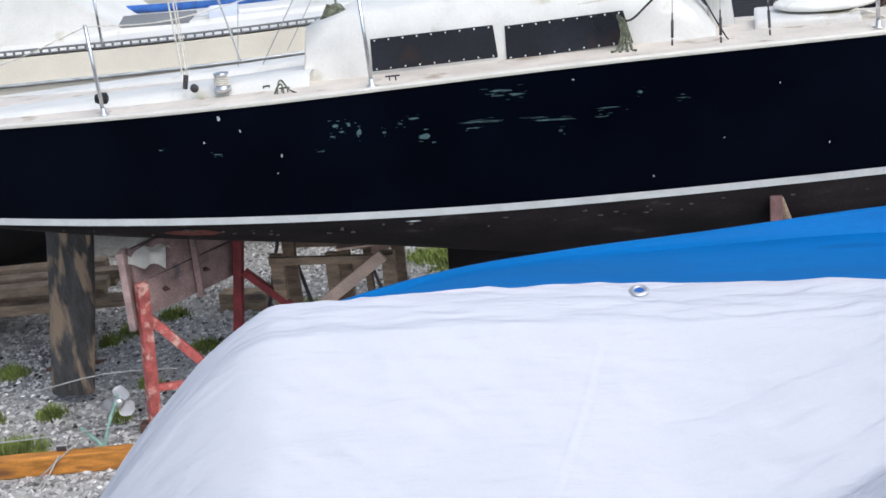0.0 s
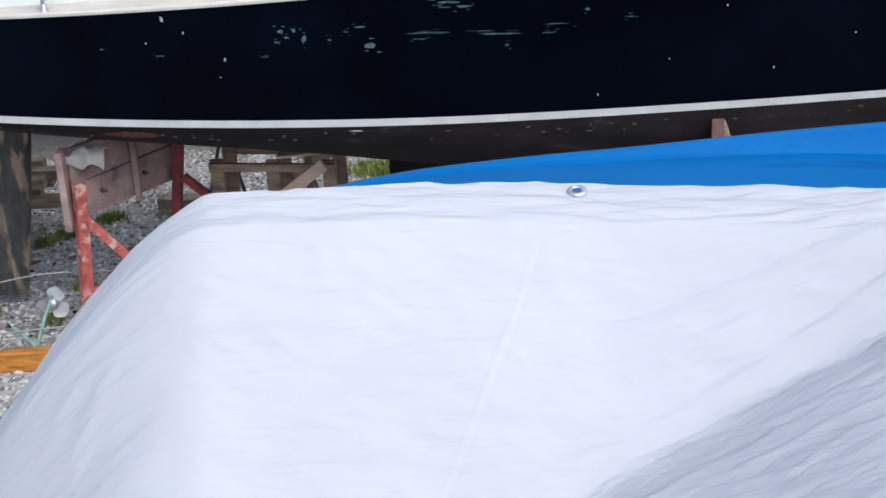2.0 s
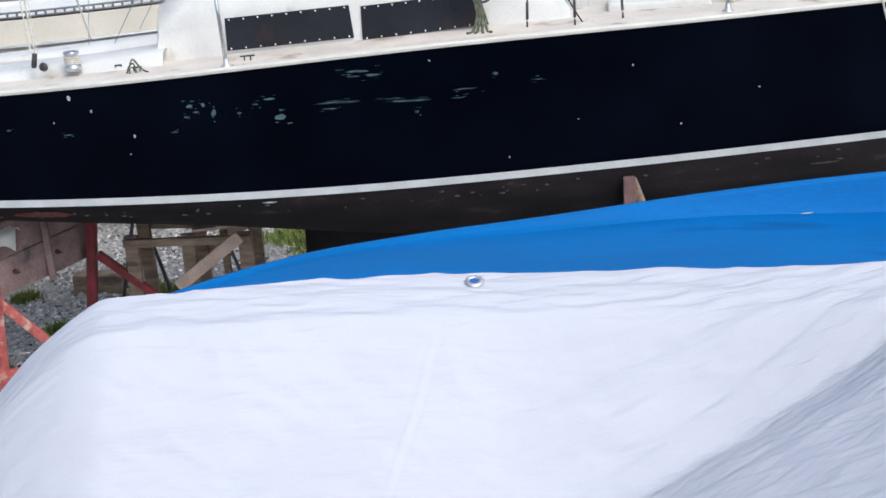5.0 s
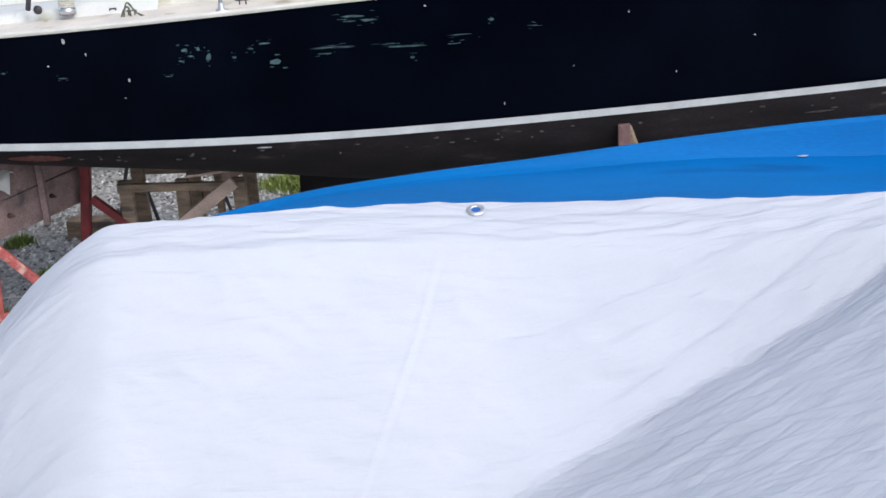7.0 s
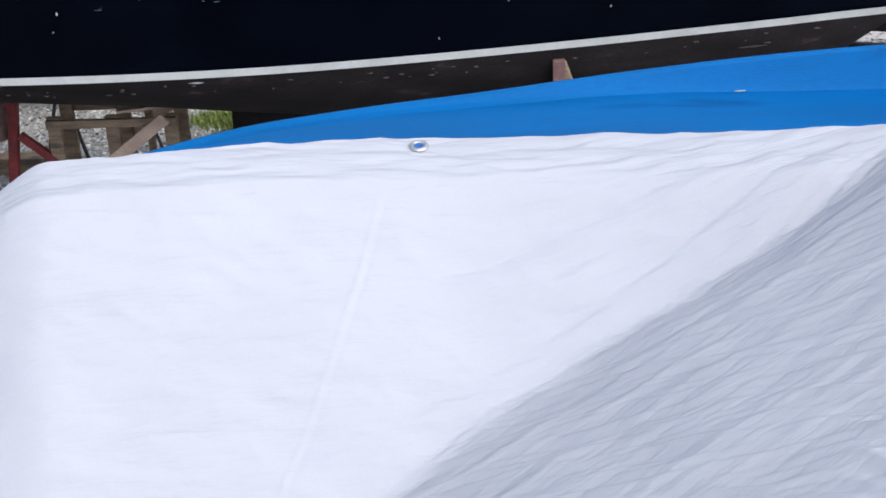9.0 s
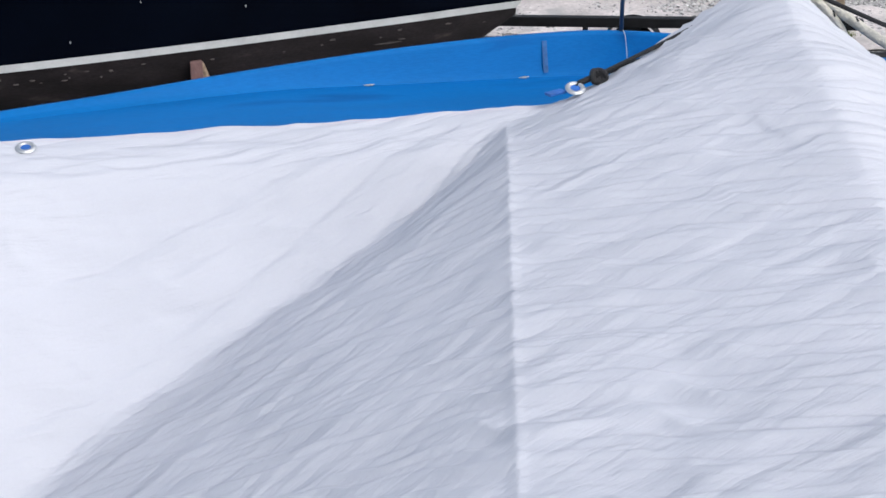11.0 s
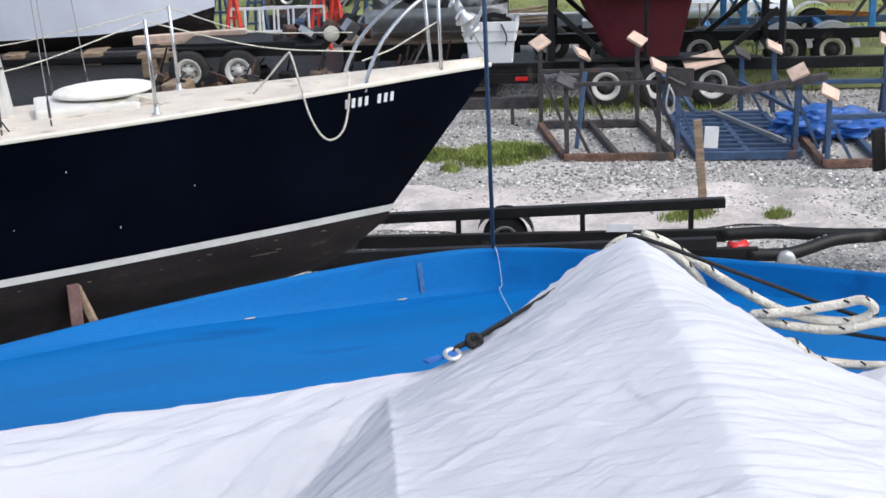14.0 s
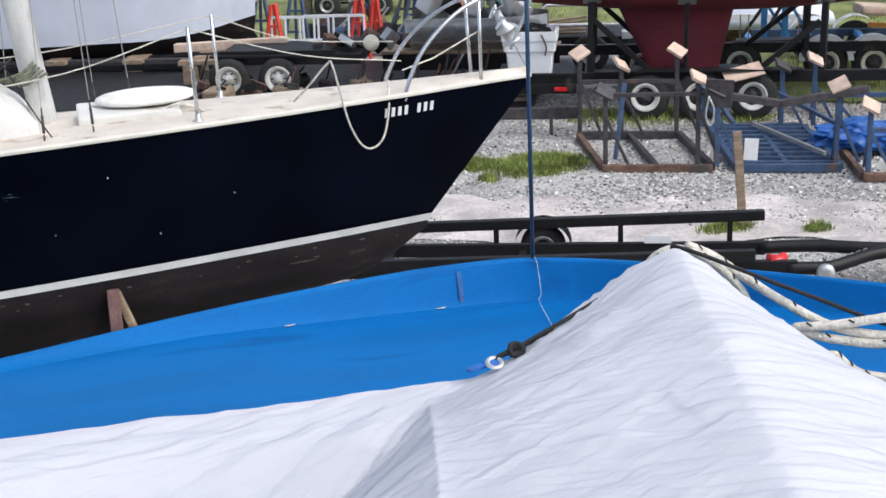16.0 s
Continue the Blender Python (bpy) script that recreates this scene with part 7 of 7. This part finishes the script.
# pale workboat hull, engines and planks behind the bow
k = Kit("work_skiff", -2.4, 24.4, "pale grey metal skiff with engine parts inside, on a plank bed", "boat")
bm = bmesh.new()
rows = []
for i in range(17):
    a = -3.4 + 2.3 * i / 16
    w = 0.55 * math.sqrt(max(0.03, 1 - max(0, (a + 2.2) / 1.15) ** 2))
    rows.append([(a, 24.5 - w, 1.06), (a, 24.5 - w * 0.95, 0.85), (a, 24.5 - w * 0.7, 0.66), (a, 24.5, 0.60), (a, 24.5 + w * 0.7, 0.66), (a, 24.5 + w, 1.06)])
grid(bm, rows)
bmesh.ops.solidify(bm, geom=bm.faces[:], thickness=0.02)
k.add("hull", bm, ALLOY, smooth=True)
for i in range(5):
    k.bar("bed_plank", (-3.8, 24.1 + 0.2 * i, 0.50), (-0.9, 24.1 + 0.2 * i, 0.50), 0.18, 0.05, WOOD)
k.bar("bed_beam", (-3.8, 24.1, 0.33), (-0.9, 24.1, 0.33), 0.1, 0.26, BLACK)
for a in (-3.4, -1.4):
    k.bar("bed_leg", (a, 24.2, 0), (a, 24.2, 0.3), 0.12, 0.12, BLACK)
for i, (a, z, w, h, mm, t) in enumerate(((-2.3, 1.22, 0.30, 0.34, PLASTIC, 15), (-2.0, 1.30, 0.22, 0.30, ALLOY, -20), (-2.7, 1.18, 0.25, 0.25, BLACK, 30), (-1.75, 1.25, 0.26, 0.34, PLASTIC, -25), (-1.55, 1.12, 0.3, 0.2, PLASTIC, 20), (-3.05, 1.25, 0.3, 0.36, PLASTIC, 8), (-2.45, 1.45, 0.2, 0.18, BLUESTEEL, 0), (-2.15, 1.05, 0.4, 0.15, DARKSTEEL, 10))):
    k.block("engine_part", (a, 24.4 + 0.08 * (i % 3), z), (w, 0.3, h), mm, rot=(5 * i, t, 12 * i), bevel=0.04)
k.block("grey_sign", (-2.75, 24.9, 1.55), (0.36, 0.03, 0.26), BLUESTEEL, rot=(0, -15, 0))
k.bar("sign_post", (-2.75, 24.92, 0.5), (-2.75, 24.92, 1.5), 0.05, 0.05, DARKSTEEL)

# white-railed trailer behind the keel
k = Kit("rail_trailer", 0.3, 25.2, "black trailer with white tubular side rails and pale hulls", "trailer", "boat trailers")
k.block("bed", (0.2, 25.4, 0.52), (2.6, 1.2, 0.12), BLACK)
for z, b in ((0.78, 24.8), (0.95, 25.9)):
    k.rod("side_rail", [(-1.35, b, z - 0.2), (-1.2, b, z - 0.02), (-1.0, b, z), (0.4, b, z), (1.6, b, z)], 0.028, PLASTIC, soft=True)
for a in (-0.42, 0.35):
    k.wheel(a, 24.75, 0.31, 0.17, 0.2, WHITE)
k.block("fender_plate", (0.55, 24.78, 0.62), (0.9, 0.25, 0.12), PLASTIC)
for i in range(5):
    k.bar("plank", (-1.6, 24.9 + 0.05 * i, 0.62 + 0.03 * i), (-0.5, 24.9 + 0.1 * i, 0.64 + 0.05 * i), 0.12, 0.03, WOOD)
k = Kit("covered_dinghy", 2.0, 27.0, "upturned pale dinghy on the grass", "boat")
b = bmesh.new()
bmesh.ops.create_uvsphere(b, u_segments=24, v_segments=12, radius=1)
for v in b.verts:
    v.co.z = max(v.co.z, 0)
bm = bmesh.new()
join(bm, b, pose(2.2, 27.2, 0.35) @ Matrix.Diagonal((1.7, 0.6, 0.66, 1)))
k.add("hull", bm, GREYWRAP, smooth=True)
k.block("bearer", (2.2, 27.2, 0.17), (1.8, 0.3, 0.36), WOOD)
k.bar("rail_white", (1.4, 26.4, 0.62), (3.2, 26.4, 0.6), 0.04, 0.10, PLASTIC)
k.bar("rail_leg", (1.8, 26.4, 0), (1.8, 26.4, 0.6), 0.05, 0.05, ALLOY)

# bright blue trailer with white mudguards
k = Kit("blue_trailer", 4.0, 24.1, "bright blue boat trailer with white mudguards and cream wheels", "trailer", "boat trailers")
k.ob.location += yd(-0.05, -0.45)
k.bar("frame_rail", (2.3, 24.5, 0.52), (8.5, 24.5, 0.50), 0.08, 0.12, BLUESTEEL)
k.bar("frame_rail", (4.2, 24.35, 0.54), (8.5, 24.35, 0.50), 0.08, 0.16, SKYSTEEL)
k.bar("frame_rail", (2.3, 25.7, 0.52), (8.5, 25.7, 0.50), 0.08, 0.12, BLUESTEEL)
for a in (2.2, 4.0, 6.4):
    k.bar("cross_member", (a, 24.5, 0.52), (a, 25.7, 0.52), 0.1, 0.08, SKYSTEEL)
for b in (24.05, 26.0):
    for a in (3.30, 4.02):
        k.wheel(a, b, 0.33, 0.20, 0.2, HULL_CREAM)
        bm = bmesh.new()
        rows = [[(a + 0.40 * math.cos(t), bb, 0.36 + 0.40 * math.sin(t)) for t in np.linspace(0.05, math.pi - 0.4 if a > 3.5 else math.pi - 0.05, 20)] for bb in (b - 0.13, b + 0.13)]
        grid(bm, rows)
        bmesh.ops.solidify(bm, geom=bm.faces[:], thickness=0.02)
        if b < 25:
            arc = np.linspace(0.05, math.pi - 0.4 if a > 3.5 else math.pi - 0.05, 20)
            grid(bm, [[(a + q * math.cos(t), b - 0.135, 0.36 + q * math.sin(t)) for t in arc] for q in (0.33, 0.415)])
        k.add("mudguard", bm, PLASTIC, "white curved mudguard", smooth=True)
k.bar("orange_bar", (4.1, 25.2, 0.72), (4.9, 25.2, 0.66), 0.06, 0.08, VARNISH)
for a, h in ((2.42, 1.22), (2.75, 1.3), (4.78, 1.24), (5.1, 1.1)):
    k.bar("upright", (a, 24.9, 0.5), (a, 24.9, h), 0.10, 0.10, SKYSTEEL)
    k.bar("upright_brace", (a + 0.4, 24.9, 0.6), (a + 0.03, 24.9, h - 0.1), 0.05, 0.05, DARKSTEEL if a > 4 else SKYSTEEL)
    k.bar("upright_brace", (a - 0.35, 24.9, 0.6), (a - 0.03, 24.9, h - 0.15), 0.05, 0.05, DARKSTEEL)
k.bar("top_beam", (4.4, 25.0, 1.18), (5.4, 25.0, 1.22), 0.1, 0.06, SKYSTEEL)
k.block("load", (4.25, 25.5, 0.92), (0.6, 0.5, 0.16), PALEWOOD, rot=(0, 5, 12), bevel=0.05)
k.block("load", (4.9, 25.6, 1.42), (0.5, 0.4, 0.25), ALLOY, rot=(0, -4, 0), bevel=0.06)
# light scaffold poles beside the keel
k = Kit("pole_rack", 2.2, 22.9, "thin tan poles standing in a rack", "rack")
for a in (1.95, 2.08, 2.85, 2.95):
    k.bar("pole", (a, 23.9, 0.0), (a, 23.9, 1.05), 0.02, 0.02, PALEWOOD)
k.bar("shelf", (1.9, 23.9, 0.62), (3.0, 23.9, 0.64), 0.3, 0.06, DARKSTEEL)

# board fence
k = Kit("fence", 5.5, 31.8, "weathered grey board fence at the yard's edge", "fence")
for i in range(44):
    a = 1.0 + 0.24 * i
    k.bar("board", (a, 31.8, 0.0), (a, 31.8, 1.25 + 0.1 * r.random()), 0.20, 0.025, WOOD if i % 3 else GREYTRIM)
k.bar("rail", (0.9, 31.9, 0.4), (11.6, 31.9, 0.4), 0.05, 0.1, WOOD)
k.bar("rail", (0.9, 31.9, 1.0), (11.6, 31.9, 1.0), 0.05, 0.1, WOOD)


# trees beyond the lawn
def tree(a, b, h, seed, spread):
    q = random.Random(seed)
    k = Kit("tree", a, b, "leafy broad tree on the lawn", "tree", "trees beyond the lawn")
    bm = bmesh.new()
    tube(bm, bend([(a, b, -0.1), (a + 0.1, b, h * 0.25), (a - 0.1, b, h * 0.5), (a, b, h * 0.85)], 5), 0.24, 10, r2=0.06)
    for i in range(7):
        t, z = q.random() * 6.28, h * (0.35 + 0.45 * q.random())
        tube(bm, bend([(a, b, z), (a + spread * 0.4 * math.cos(t), b + spread * 0.4 * math.sin(t), z + 0.6), (a + spread * 0.8 * math.cos(t), b + spread * 0.8 * math.sin(t), z + 1.5)], 4), 0.09, 7, r2=0.02)
    k.add("trunk", bm, BARK, smooth=True)
    V, F = [], []
    for i in range(2600):
        t, z, rr = q.random() * 6.28, q.random(), q.random() ** 0.5
        c = Vector((a - k.o.x + spread * rr * math.sin(math.pi * (0.15 + 0.8 * z)) * math.cos(t), b - k.o.y + spread * rr * math.sin(math.pi * (0.15 + 0.8 * z)) * math.sin(t), h * (0.42 + 0.62 * z)))
        if noise.noise(c * 0.9 + Vector((seed, 0, 0))) < -0.12:
            continue
        u = Vector((q.gauss(0, 1), q.gauss(0, 1), q.gauss(0, 1))).normalized() * 0.16
        w = u.cross(Vector((q.gauss(0, 1), q.gauss(0, 1), 1))).normalized() * 0.09
        n = len(V)
        V += [c - u, c + w, c + u, c - w]
        F.append((n, n + 1, n + 2, n + 3))
    me = bpy.data.meshes.new("crown")
    me.from_pydata(V, [], F)
    me.materials.append(GRASS)
    o = new("crown", me)
    o.parent = k.ob


for i, (a, b, h) in enumerate(((-10.6, 50, 7), (-9.1, 49.3, 6.5), (-4.0, 56, 8), (3, 60, 8), (10, 55, 7), (-16, 58, 9), (-24, 52, 8))):
    tree(a, b, h, 20 + i, 2.4)

# low scrap between the navy boat's bow and the trailers
r = random.Random(31)
for i in range(30):
    a, b = r.uniform(-6.6, -1.9), r.uniform(22.2, 23.6)
    k = Kit("yard_scrap", a, b, "dark oily machine part lying on gravel", "scrap", "scrap heap")
    w = r.uniform(0.12, 0.42)
    m = r.choice((DARKSTEEL, BLACK, BLACK, RUST, WOOD))
    k.block("casting", (a, b, 0.10 + 0.05 * r.random()), (w, 0.2 + 0.2 * r.random(), 0.16 + 0.2 * r.random()), m, rot=(r.uniform(-6, 6), r.uniform(-10, 10), r.uniform(0, 90)), bevel=0.03)
    k.block("flange", (a + w * 0.2, b - 0.12, 0.2 + 0.1 * r.random()), (0.12 + 0.2 * r.random(), 0.03, 0.05 + 0.08 * r.random()), r.choice((DARKSTEEL, BLACK, RUST)), rot=(r.uniform(-20, 20), r.uniform(-30, 30), r.uniform(-30, 30)), bevel=0.006)
    k.bar("lever", (a - w * 0.4, b, 0.1), (a + w * 0.3, b + 0.05, 0.35 + 0.35 * r.random()), 0.03, 0.03, r.choice((DARKSTEEL, RUST, BLACK, ALLOY)))
for i in range(9):
    a, b = r.uniform(-3.6, -0.6), r.uniform(22.0, 23.8)
    k = Kit("loose_board", a, b, "loose weathered board on the ground", "plank", "loose boards")
    k.bar("board", (a - 0.6, b, 0.06 + 0.05 * (i % 3)), (a + 0.6, b + r.uniform(-0.4, 0.4), 0.06 + 0.05 * (i % 3)), 0.16, 0.04, WOOD if i % 2 else PALEWOOD)
# added black sheet: stands in for shadow and dark timbers on this ground
k = Kit("dark_sheet", -6.2, 23.5, "added black sheet standing in for shade and dark clutter on the ground", "mat")
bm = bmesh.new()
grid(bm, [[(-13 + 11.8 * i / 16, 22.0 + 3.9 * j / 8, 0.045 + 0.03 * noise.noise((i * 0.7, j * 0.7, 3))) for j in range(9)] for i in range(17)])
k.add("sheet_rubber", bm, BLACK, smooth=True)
